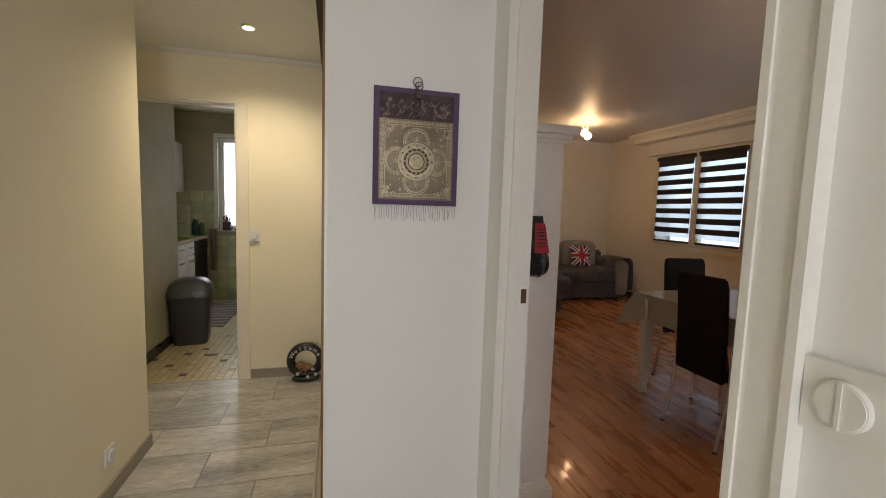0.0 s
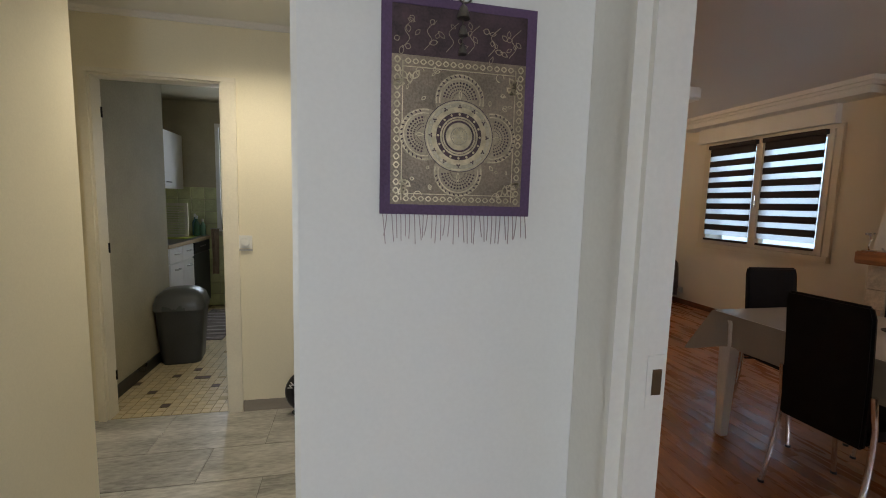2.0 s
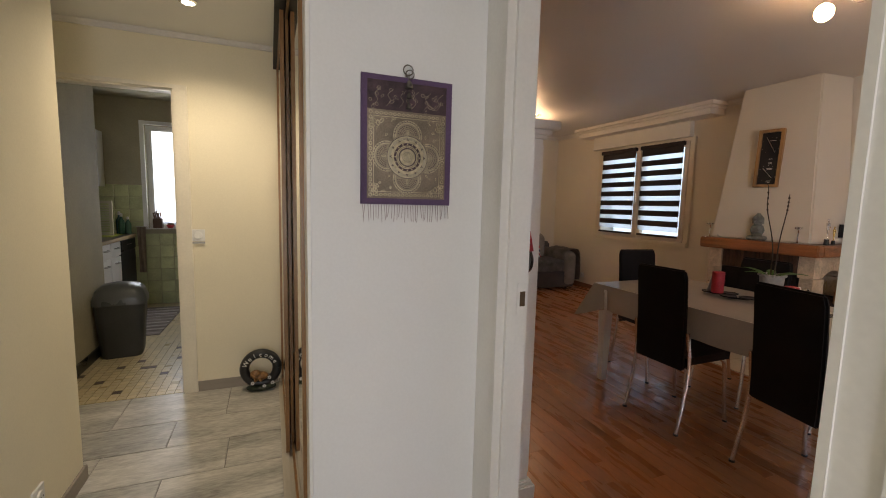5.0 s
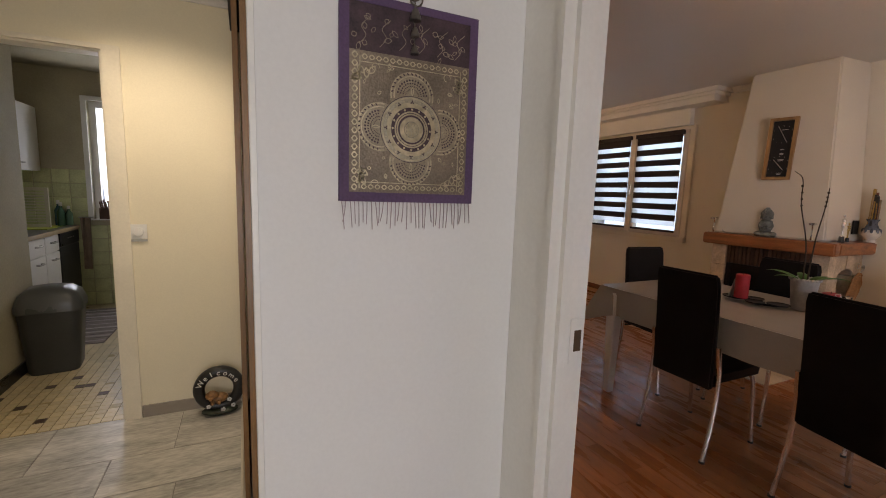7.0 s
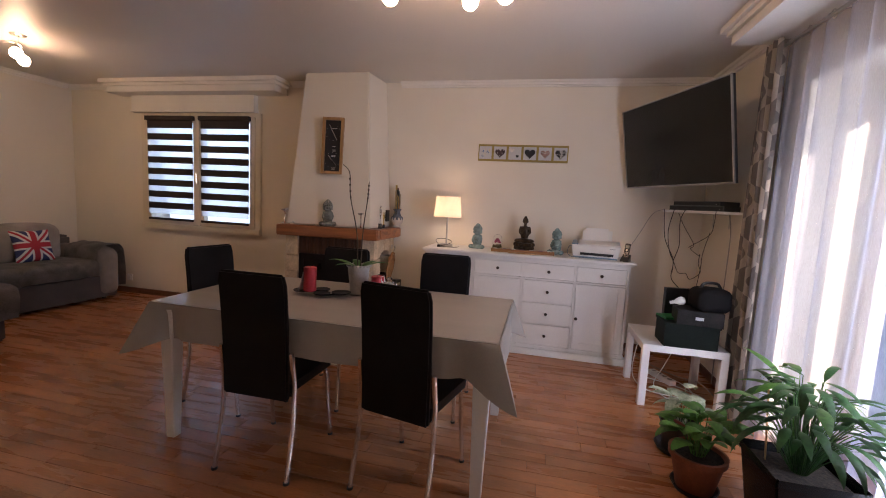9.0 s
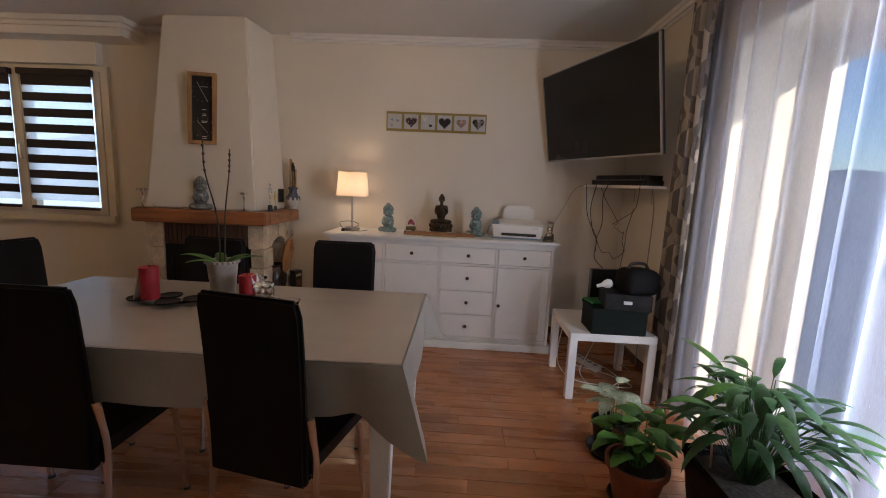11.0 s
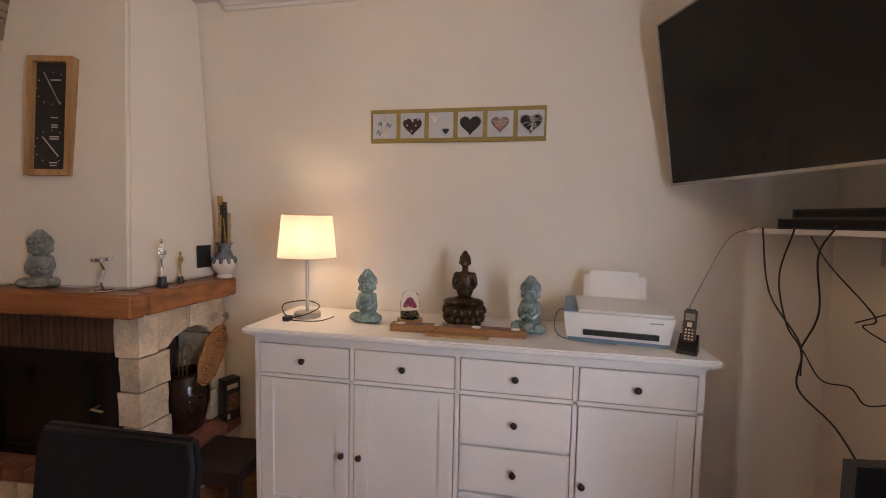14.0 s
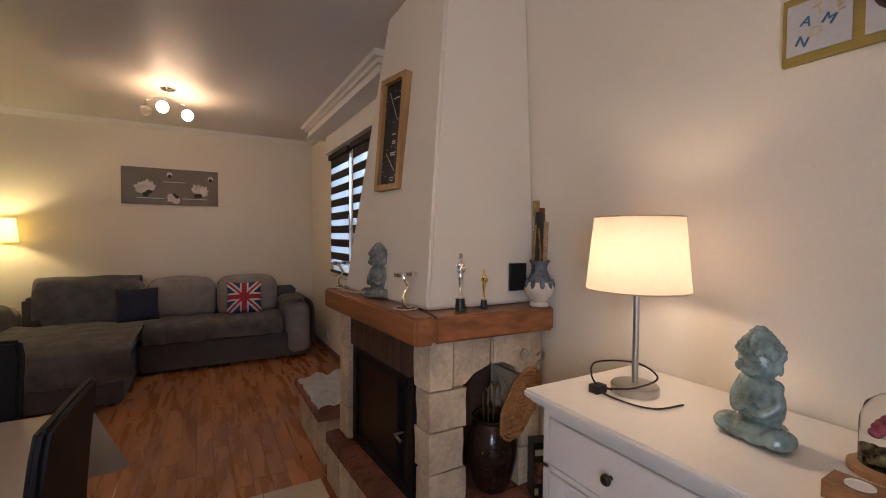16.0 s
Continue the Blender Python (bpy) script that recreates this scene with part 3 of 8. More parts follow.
part("door_handle", bm, STEEL, pd, "grey patio door handle")

# Blue daylight is tinted into the white voile's own colour.
SHEER = cloth_sheer("sky_tinted_voile", (0.66, 0.73, 0.93), 0.66, 0.7, (40, 1, 1.2))


def drape(x0, x1, y, z0, z1, folds, deep, seed, gather=0.0):
    """A hanging cloth with folds that soften and wander towards the hem."""
    rng = random.Random(seed)
    bm = bmesh.new()
    nx, nz = folds * 12, 26
    ph = [rng.uniform(-0.9, 0.9) for _ in range(folds + 2)]
    am = [rng.uniform(0.6, 1.25) for _ in range(folds + 2)]
    rows = []
    for j in range(nz + 1):
        v = j / nz
        row = []
        for i in range(nx + 1):
            u = i / nx
            k = u * folds
            a = am[int(k)] + (am[int(k) + 1] - am[int(k)]) * (k - int(k))
            p = ph[int(k)] + (ph[int(k) + 1] - ph[int(k)]) * (k - int(k))
            xx = x0 + (x1 - x0) * u + gather * (v - 0.5) * (u - 0.5) + 0.012 * math.sin(k * 3.1 + v * 2.0)
            yy = y + deep * a * math.sin(2 * math.pi * k + p * v) + 0.25 * deep * math.sin(5.3 * k + 1.0 + 2.4 * v)
            row.append(bm.verts.new((xx, yy, z1 + (z0 - z1) * v)))
        rows.append(row)
    for a, b in zip(rows, rows[1:]):
        for i in range(nx):
            bm.faces.new((a[i], a[i + 1], b[i + 1], b[i]))
    return bm


solo("sheer_curtain", drape(3.30, 5.02, 0.112, 0.012, 2.44, 11, 0.030, 4), SHEER, "white sheer voile curtain, tinted with sky blue, over the patio door", "curtain", "patio curtains", smooth=80)
CUR = bpy.data.materials.new("grey_leaf_curtain_cloth")
CUR.use_nodes = True
_n, _l = CUR.node_tree.nodes, CUR.node_tree.links
_p = _n["Principled BSDF"]
_p.inputs["Roughness"].default_value = 0.85
_tc, _mp, _ns = _n.new("ShaderNodeTexCoord"), _n.new("ShaderNodeMapping"), _n.new("ShaderNodeTexNoise")
_mp.inputs["Scale"].default_value = (9.0, 0.0, 2.9)
_ns.inputs["Scale"].default_value = 2.2
_l.new(_tc.outputs["Object"], _mp.inputs["Vector"])
_l.new(_tc.outputs["Object"], _ns.inputs["Vector"])


def _mm(op, a, b):
    nd = _n.new("ShaderNodeMath")
    nd.operation = op
    for s, v in enumerate((a, b)):
        if isinstance(v, float):
            nd.inputs[s].default_value = v
        else:
            _l.new(v, nd.inputs[s])
    return nd.outputs[0]


def _wave(shift, lo, hi):
    """Upright wavy bands that swell and thin out, as in an ogee weave."""
    sep = _n.new("ShaderNodeSeparateXYZ")
    _l.new(_mp.outputs[0], sep.inputs[0])
    swing = _mm("MULTIPLY", _mm("SINE", _mm("MULTIPLY", _mm("ADD", sep.outputs["Z"], shift), 6.2832), 0.0), 0.30)
    at = _mm("FRACT", _mm("ADD", _mm("ADD", sep.outputs["X"], swing), _mm("MULTIPLY", _ns.outputs["Fac"], 0.25)), 0.0)
    return _mm("MULTIPLY", _mm("GREATER_THAN", at, lo), _mm("LESS_THAN", at, hi))


_both = _mm("MAXIMUM", _wave(0.0, 0.12, 0.46), _mm("MULTIPLY", _wave(0.22, 0.56, 0.74), 0.6))
_thread = _n.new("ShaderNodeTexNoise")
_thread.inputs["Scale"].default_value = 160
_tint = _n.new("ShaderNodeMixRGB")
_tint.inputs[1].default_value, _tint.inputs[2].default_value = (0.17, 0.155, 0.145, 1), (0.43, 0.39, 0.335, 1)
_l.new(_mm("MULTIPLY", _both, _mm("ADD", _thread.outputs["Fac"], 0.45)), _tint.inputs[0])
_l.new(_tint.outputs[0], _p.inputs["Base Color"])
for x0, x1, sd in ((4.94, 5.19, 7), (3.22, 3.60, 9)):
    solo("patterned_curtain", drape(x0, x1, 0.170, 0.012, 2.46, 4, 0.036, sd, 0.05), CUR, "heavy grey curtain woven with pale leaf shapes", "curtain", "patio curtains", smooth=80)
rod = thing("curtain_rod", 4.2, 0.15, 2.42, 0, "steel curtain rod under the pelmet", "curtain rod")
bm = bmesh.new()
tube(bm, [(-1.05, 0, 0), (1.0, 0, 0)], 0.011, 10)
part("pole", bm, STEEL, rod)
for x in (-0.9, 0.85):
    bm = bmesh.new()
    tube(bm, [(x, 0, 0), (x, 0, 0.052)], 0.006, 6)
    part("bracket", bm, STEEL, rod)
for i in range(9):
    bm = bmesh.new()
    tube(bm, [(0.8 * math.cos(a) * 0.022 - 0.85 + i * 0.2, 0.0 + 0.004 * math.sin(a), 0.022 * math.sin(a)) for a in [2 * math.pi * k / 12 for k in range(13)]], 0.003, 5)
    part("ring", bm, STEEL, rod)

# ---- outdoors ----
# The bluish shade lying on the ground is mixed into its colour.
GROUND = mat("shade_tinted_ground", (0.27, 0.30, 0.33), 0.9, var=0.10, scale=0.3, bump=0.1)
# Distance haze is put into the hills as a blue tint.
HILL = mat("hazed_woods", (0.14, 0.19, 0.25), 1.0, var=0.25, scale=0.02, grain=0.3, bump=0)
RENDER_WALL = mat("pale_house_render", (0.55, 0.50, 0.44), 0.9, var=0.05)
bm = bmesh.new()
prism(bm, [(-3000, -3000), (3000, -3000), (3000, 3000), (-3000, 3000)], -0.6, -0.15)
setting("ground", bm, GROUND, "pale paved ground round the house")
bm = bmesh.new()
rng = random.Random(3)
for side in range(4):
    pts = []
    for i in range(41):
        t = i / 40 * 2 - 1
        h = 70 + 45 * noise.noise((t * 3.1, side * 7.7, 0)) + 22 * noise.noise((t * 9.0, side * 3.3, 5))
        p = {0: (900 * t, -900), 1: (900, 900 * t), 2: (900 * t, 900), 3: (-900, 900 * t)}[side]
        pts.append((p[0] * 1.0, p[1] * 1.0, h))
    for a, b in zip(pts, pts[1:]):
        hull(bm, [(a[0], a[1], -1), (b[0], b[1], -1), (b[0] * 1.4, b[1] * 1.4, -1), (a[0] * 1.4, a[1] * 1.4, -1)],
             [(a[0] * 1.15, a[1] * 1.15, a[2]), (b[0] * 1.15, b[1] * 1.15, b[2]), (b[0] * 1.4, b[1] * 1.4, b[2]), (a[0] * 1.4, a[1] * 1.4, a[2])])
setting("backdrop_hills", bm, HILL, "wooded hills far off, blue haze put into their colour", smooth=60)

# ---- dining area ----
def shifted(ob, bm):
    bmesh.ops.translate(bm, verts=bm.verts, vec=-ob.matrix_basis.translation)
    return bm


TX0, TX1, TY0, TY1, TZ = 3.72, 4.65, 1.66, 3.52, 0.755
table = thing("dining_table", 4.185, 2.59, 0, 0, "white dining table under a silver oilcloth", "table")
part("tabletop", shifted(table, B((TX0, TX1, TY0, TY1, TZ - 0.03, TZ))), CABINET_WHITE, table, bevel=0.004)
part("apron", shifted(table, B((TX0 + 0.05, TX1 - 0.05, TY0 + 0.05, TY0 + 0.075, 0.63, 0.725), (TX0 + 0.05, TX1 - 0.05, TY1 - 0.075, TY1 - 0.05, 0.63, 0.725), (TX0 + 0.05, TX0 + 0.075, TY0 + 0.075, TY1 - 0.075, 0.63, 0.725),
                               (TX1 - 0.075, TX1 - 0.05, TY0 + 0.075, TY1 - 0.075, 0.63, 0.725))), CABINET_WHITE, table)
for x, y in ((3.755, 3.42), (3.755, 1.725), (4.58, 1.725), (4.58, 3.42)):
    bm = bmesh.new()
    a, b = 0.026, 0.042
    hull(bm, [(x - a, y - a, 0), (x + a, y - a, 0), (x + a, y + a, 0), (x - a, y + a, 0)], [(x - b, y - b, 0.73), (x + b, y - b, 0.73), (x + b, y + b, 0.73), (x - b, y + b, 0.73)])
    part("leg", shifted(table, bm), CABINET_WHITE, table, bevel=0.004)


def tablecloth():
    """A stiff oilcloth: flat on top, hanging sides and pointed corner folds."""
    bm = bmesh.new()
    per, r = [], 0.012
    nx, ny = 46, 92
    for i in range(nx):
        per.append((TX0 + (TX1 - TX0) * i / nx, TY0, 0, -1))
    for i in range(ny):
        per.append((TX1, TY0 + (TY1 - TY0) * i / ny, 1, 0))
    for i in range(nx):
        per.append((TX1 - (TX1 - TX0) * i / nx, TY1, 0, 1))
    for i in range(ny):
        per.append((TX0, TY1 - (TY1 - TY0) * i / ny, -1, 0))
    corners = [(TX0, TY0), (TX1, TY0), (TX1, TY1), (TX0, TY1)]
    rings = []
    levels = [0.0, 0.03, 0.12, 0.3, 0.5, 0.75, 1.0]
    for q in levels:
        ring = []
        for x, y, ox, oy in per:
            cx, cy = min(corners, key=lambda c: (c[0] - x) ** 2 + (c[1] - y) ** 2)
            d = math.hypot(cx - x, cy - y)
            near = math.exp(-(d / 0.075) ** 2)
            hang = 0.185 + 0.085 * math.exp(-(d / 0.07) ** 2) + 0.008 * noise.noise((x * 5, y * 5, 0))
            sx, sy = (1 if cx > 4 else -1), (1 if cy > 2.5 else -1)
            flare = 0.018 + 0.012 * noise.noise((x * 4, y * 4, 3))
            notch = 0.035 * math.exp(-((d - 0.15) / 0.05) ** 2)
            ux, uy = ox * (1 - near) + sx * near * 0.75, oy * (1 - near) + sy * near * 0.75
            out = (0.006 + q * (flare + 0.11 * near - notch)) if q else 0.004
            ring.append(bm.verts.new((x + ux * out, y + uy * out, TZ + 0.004 - q * hang)))
        rings.append(ring)
    n = len(per)
    for a, b in zip(rings, rings[1:]):
        for k in range(n):
            bm.faces.new((a[k], a[(k + 1) % n], b[(k + 1) % n], b[k]))
    # top, with faint creases where the cloth was folded
    gx, gy = 24, 48
    top = [[bm.verts.new((TX0 + (TX1 - TX0) * i / gx, TY0 + (TY1 - TY0) * j / gy,
                          TZ + 0.005 + (0.0028 * math.exp(-((abs(((i / gx) * 2.0) % 1 - 0.5)) / 0.07) ** 2) + 0.0005 * noise.noise((i * 0.4, j * 0.4, 1))) * (0 < i < gx and 0 < j < gy)))
            for j in range(gy + 1)] for i in range(gx + 1)]
    for i in range(gx):
        for j in range(gy):
            bm.faces.new((top[i][j], top[i + 1][j], top[i + 1][j + 1], top[i][j + 1]))
    return bm


ob = solo("tablecloth", tablecloth(), OILCLOTH, "silver-grey oilcloth with pointed corners hanging over the table", "tablecloth", smooth=50)

def chair(x, y, rz, first=None):
    """A high-backed chair; it faces its own +x and stands with its back at the origin."""
    m = pose(x, y, 0, 0, 0, rz)
    if first:
        return copy_thing(first, m)
    c = thing("dining_chair", x, y, 0, rz, "high-backed black leatherette dining chair with chrome legs", "chair", "chairs round the table")
    bm = bmesh.new()
    n = 12
    out = []
    for k in range(n + 1):
        z = 0.385 + 0.615 * k / n
        lean = 0.035 * ((z - 0.40) / 0.6) ** 2
        w = 0.182 - 0.006 * (1 - k / n) - (0.012 if k == n else 0)
        th = 0.038 - 0.010 * (k / n)
        out.append([(-lean, -w, z), (-lean, w, z), (th - lean, w - 0.004, z), (th - lean, -w + 0.004, z)])
    for a, b in zip(out, out[1:]):
        hull(bm, a, b)
    bmesh.ops.remove_doubles(bm, verts=bm.verts, dist=0.0005)
    inner = [f for f in bm.faces if abs(f.normal.z) > 0.9 and 0.39 < f.calc_center_median().z < 0.99]
    bmesh.ops.delete(bm, geom=inner, context="FACES_ONLY")
    part("backrest", bm, LEATHERETTE, c, bevel=0.010, seg=3)
    bm = bmesh.new()
    hull(bm, [(0.04, -0.175, 0.415), (0.41, -0.185, 0.42), (0.41, 0.185, 0.42), (0.04, 0.175, 0.415)], [(0.04, -0.175, 0.460), (0.41, -0.19, 0.470), (0.41, 0.19, 0.470), (0.04, 0.175, 0.460)])
    part("seat", bm, LEATHERETTE, c, bevel=0.014, seg=3)
    for s in (-1, 1):
        bm = bmesh.new()
        tube(bm, curve([(0.012, s * 0.190, 0.625), (0.022, s * 0.192, 0.55), (0.034, s * 0.194, 0.44), (0.020, s * 0.196, 0.25), (-0.030, s * 0.198, 0.006)], 4), 0.0125, 10)
        leg = part("leg", bm, CHROME, c, "chrome tube leg")
        bm = bmesh.new()
        lathe(bm, [(0.015, 0), (0.015, 0.012)], 10, (-0.031, s * 0.198, 0))
        part("foot_cap", bm, BLACK_PLASTIC, leg)
        bm = bmesh.new()
        tube(bm, curve([(0.35, s * 0.165, 0.425), (0.385, s * 0.175, 0.38), (0.40, s * 0.180, 0.2), (0.425, s * 0.184, 0.006)], 4), 0.0115, 10)
        leg = part("leg", bm, CHROME, c, "chrome tube leg")
        bm = bmesh.new()
        lathe(bm, [(0.014, 0), (0.014, 0.012)], 10, (0.426, s * 0.184, 0))
        part("foot_cap", bm, BLACK_PLASTIC, leg)
    bm = bmesh.new()
    tube(bm, [(0.035, -0.185, 0.41), (0.035, 0.185, 0.41)], 0.009, 8)
    part("stretcher", bm, CHROME, c)
    return c


first_chair = chair(3.605, 2.80, 0)
chair(3.625, 2.105, -12, first_chair)
chair(4.28, 3.63, -98, first_chair)
chair(4.805, 2.155, 181, first_chair)
chair(4.715, 2.875, 178, first_chair)

# ---- sideboard ----
side = thing("sideboard", 6.07, 1.645, 0, 0, "white lacquered sideboard with doors, drawers and dark knobs", "sideboard")
FX = 5.855
part("body", shifted(side, B((FX + 0.018, 6.30, 0.72, 2.575, 0.07, 0.88))), CABINET_WHITE, side)
part("face_frame", shifted(side, B((FX, FX + 0.018, 0.72, 2.575, 0.855, 0.88), (FX, FX + 0.018, 0.72, 2.575, 0.07, 0.085), (FX, FX + 0.018, 0.72, 2.575, 0.700, 0.716),
     (FX, FX + 0.018, 0.72, 0.742, 0.085, 0.855), (FX, FX + 0.018, 1.172, 1.190, 0.085, 0.855), (FX, FX + 0.018, 1.640, 1.658, 0.085, 0.855), (FX, FX + 0.018, 2.103, 2.121, 0.085, 0.855), (FX, FX + 0.018, 2.553, 2.575, 0.085, 0.855))),
     CABINET_WHITE, side, bevel=0.0015)
bm = B((5.806, 6.312, 0.682, 2.612, 0.902, 0.926))
part("top", shifted(side, bm), CABINET_WHITE, side, bevel=0.007, seg=3)
part("cornice", shifted(side, B((5.822, 6.305, 0.698, 2.598, 0.890, 0.902), (5.838, 6.303, 0.712, 2.584, 0.880, 0.890))), CABINET_WHITE, side, bevel=0.004)
bm = bmesh.new()
hull(bm, [(5.80, 0.69, 0), (6.30, 0.69, 0), (6.30, 2.605, 0), (5.80, 2.605, 0)], [(5.815, 0.695, 0.055), (6.30, 0.695, 0.055), (6.30, 2.60, 0.055), (5.815, 2.60, 0.055)])
box(bm, 5.84, 6.30, 0.715, 2.58, 0.055, 0.07)
part("plinth", shifted(side, bm), CABINET_WHITE, side, bevel=0.008)


def knob(parent, y, z):
    bm = bmesh.new()
    lathe(bm, [(0.006, 0), (0.005, 0.010), (0.012, 0.014), (0.0145, 0.020), (0.012, 0.026), (0.004, 0.029)], 14, m=Matrix.Translation((FX - 0.003, y, z)) @ Matrix.Rotation(radians(-90), 4, "Y"))
    part("knob", shifted(side, bm), BRONZE_KNOB, parent, "dark bronze knob", smooth=60)


def drawer_front(y0, y1, z0, z1):
    g = 0.0045
    d = part("drawer", shifted(side, B((FX - 0.003, FX + 0.015, y0 + g, y1 - g, z0 + g, z1 - g))), CABINET_WHITE, side, bevel=0.002)
    knob(d, (y0 + y1) / 2, (z0 + z1) / 2)


def door_front(y0, y1, z0, z1, ky):
    g, f = 0.0045, 0.062
    a, b, c, e = y0 + g, y1 - g, z0 + g, z1 - g
    d = part("door", shifted(side, B((FX + 0.006, FX + 0.014, a + f - 0.004, b - f + 0.004, c + f - 0.004, e - f + 0.004))), CABINET_WHITE, side)
    for p0, p1 in ((a, a + f), (b - f, b)):
        part("stile", shifted(side, B((FX - 0.003, FX + 0.015, p0, p1, c, e))), CABINET_WHITE, d, bevel=0.002)
    for p0, p1 in ((c, c + f), (e - f, e)):
        part("rail", shifted(side, B((FX - 0.003, FX + 0.015, a + f, b - f, p0, p1))), CABINET_WHITE, d, bevel=0.002)
    knob(d, ky, 0.38)


COLS = ((0.742, 1.172), (1.190, 1.640), (1.658, 2.103), (2.121, 2.553))
for y0, y1 in COLS:
    drawer_front(y0, y1, 0.716, 0.855)
for z0, z1 in ((0.495, 0.70), (0.292, 0.489), (0.085, 0.286)):
    drawer_front(*COLS[1], z0, z1)
door_front(*COLS[0], 0.085, 0.70, 1.148)
door_front(*COLS[2], 0.085, 0.70, 2.072)
door_front(*COLS[3], 0.085, 0.70, 2.152)

# ---- side table in the corner ----
st = thing("side_table", 5.325, 0.48, 0, 0, "small square white side table below the television", "table")
part("tabletop", shifted(st, B((5.05, 5.60, 0.205, 0.755, 0.40, 0.45))), CABINET_WHITE, st, bevel=0.002)
for x in (5.05, 5.55):
    for y in (0.205, 0.705):
        part("leg", shifted(st, B((x, x + 0.05, y, y + 0.05, 0, 0.40))), CABINET_WHITE, st, bevel=0.002)

# ---- television ----
tx = Vector((-1.173, -0.458, 0)).normalized()
tz = Vector((-0.078 * 0.9, 0.11 * 0.9, 0.687)).normalized()
ty = tz.cross(tx).normalized()
tz = tx.cross(ty)
tv = new("television")
tv.matrix_basis = Matrix.Translation((5.655, 0.575, 1.935)) @ Matrix((tx, ty, tz)).transposed().to_4x4()
tagged(tv, "large black flat television tilted on a wall arm, switched off", "television")
part("case", B((-0.62, 0.62, 0.006, 0.030, -0.352, 0.352), (-0.40, 0.40, 0.030, 0.062, -0.26, 0.12)), BLACK_PLASTIC, tv, bevel=0.004)
SCREEN = mat("dark_television_screen", (0.007, 0.007, 0.007), 0.25, var=0.05, scale=1, bump=0.0, spec=0.25)
part("screen", B((-0.612, 0.612, 0.0, 0.006, -0.340, 0.344)), SCREEN, tv, "dark matt screen")
part("bezel", B((-0.624, -0.612, -0.003, 0.008, -0.352, 0.352), (0.612, 0.624, -0.003, 0.008, -0.352, 0.352), (-0.612, 0.612, -0.003, 0.008, 0.344, 0.352), (-0.612, 0.612, -0.003, 0.008, -0.352, -0.340)),
     mat("grey_metal_bezel", (0.35, 0.34, 0.33), 0.3, metal=0.8), tv, "thin silver bezel", bevel=0.001)
bm = bmesh.new()
box(bm, -0.12, 0.12, 0.062, 0.075, -0.12, 0.12)
tube(bm, [(0, 0.075, 0), (0.05, 0.19, 0.0), (0.0, 0.33, 0.0)], 0.02, 8)
box(bm, -0.06, 0.06, 0.33, 0.345, -0.12, 0.12)
part("wall_arm", bm, BLACK_IRON, tv, "black wall arm")

shelf = thing("corner_shelf", 5.92, 0.17, 1.385, 0, "small white corner shelf on brackets", "shelf")
bm = bmesh.new()
prism(bm, [(6.136, 0.444), (5.492, 0.186), (5.50, 0.052), (6.318, 0.052), (6.318, 0.40)], 1.385, 1.405)
part("board", shifted(shelf, bm), CABINET_WHITE, shelf, bevel=0.002)
for x in (5.72, 6.05):
    bm = B((x - 0.008, x + 0.008, 0.052, 0.056, 1.27, 1.384), (x - 0.008, x + 0.008, 0.056, 0.17, 1.378, 1.384))
    part("bracket", shifted(shelf, bm), STEEL, shelf, bevel=0.001)
for nm, cx, cy, w, d, z0, h, lb in (("receiver_box", 5.82, 0.215, 0.30, 0.09, 1.405, 0.040, "flat black set-top box on the corner shelf"), ("player_box", 5.79, 0.225, 0.255, 0.085, 1.445, 0.035, "flat black media player on a set-top box")):
    o = thing(nm, cx, cy, z0, 21.8, lb, "set-top box")
    part("case", B((-w, w, -d, d, 0, h)), BLACK_PLASTIC, o, bevel=0.004)
    part("front_panel", B((-w + 0.01, w - 0.01, d + 0.0005, d + 0.003, 0.006, h - 0.006)), BLACK_GLASS, o, "glossy front")
    part("light", B((-w + 0.03, -w + 0.035, d + 0.003, d + 0.004, 0.012, 0.016)), STEEL, o)

# ---- tall white cabinet behind the partition ----
cab = thing("tall_cabinet", 2.25, 2.95, 0, 0, "tall white cabinet with a crown moulding beside the doorway", "cabinet")
part("body", shifted(cab, B((2.078, 2.425, 2.455, 3.45, 0.09, 1.64))), CABINET_WHITE, cab, bevel=0.003)
bm = B((2.078, 2.455, 2.43, 3.475, 1.655, 1.675), (2.078, 2.478, 2.405, 3.49, 1.675, 1.71), (2.078, 2.442, 2.442, 3.463, 1.64, 1.655))
part("crown", shifted(cab, bm), CABINET_WHITE, cab, bevel=0.005)
part("plinth", shifted(cab, B((2.078, 2.455, 2.43, 3.47, 0, 0.07), (2.078, 2.442, 2.442, 3.46, 0.07, 0.09))), CABINET_WHITE, cab, bevel=0.006)
for y0, y1 in ((2.47, 2.945), (2.955, 3.435)):
    d = part("door", shifted(cab, B((2.425, 2.44, y0, y1, 0.11, 1.62))), CABINET_WHITE, cab, bevel=0.003)
vac = thing("handheld_vacuum", 2.255, 2.452, 1.04, 0, "black and red handheld vacuum hung on the cabinet side", "vacuum cleaner")
bm = bmesh.new()
lathe(bm, [(0.0, -0.066), (0.030, -0.064), (0.052, -0.052), (0.062, -0.030), (0.062, 0.030), (0.054, 0.052), (0.032, 0.064), (0.0, 0.066)], 28,
      m=Matrix.Translation((0.004, -0.078, 0.093)) @ Matrix.Rotation(radians(90), 4, "Y"))
cup = part("dust_cup", bm, mat("smoky_black_plastic", (0.02, 0.02, 0.024), 0.12, var=0.1, bump=0), vac, "smoky round dust cup", smooth=60)
bm = bmesh.new()
lathe(bm, [(0.063, -0.006), (0.0645, -0.003), (0.0645, 0.003), (0.063, 0.006)], 28, m=Matrix.Translation((0.030, -0.078, 0.093)) @ Matrix.Rotation(radians(90), 4, "Y"))
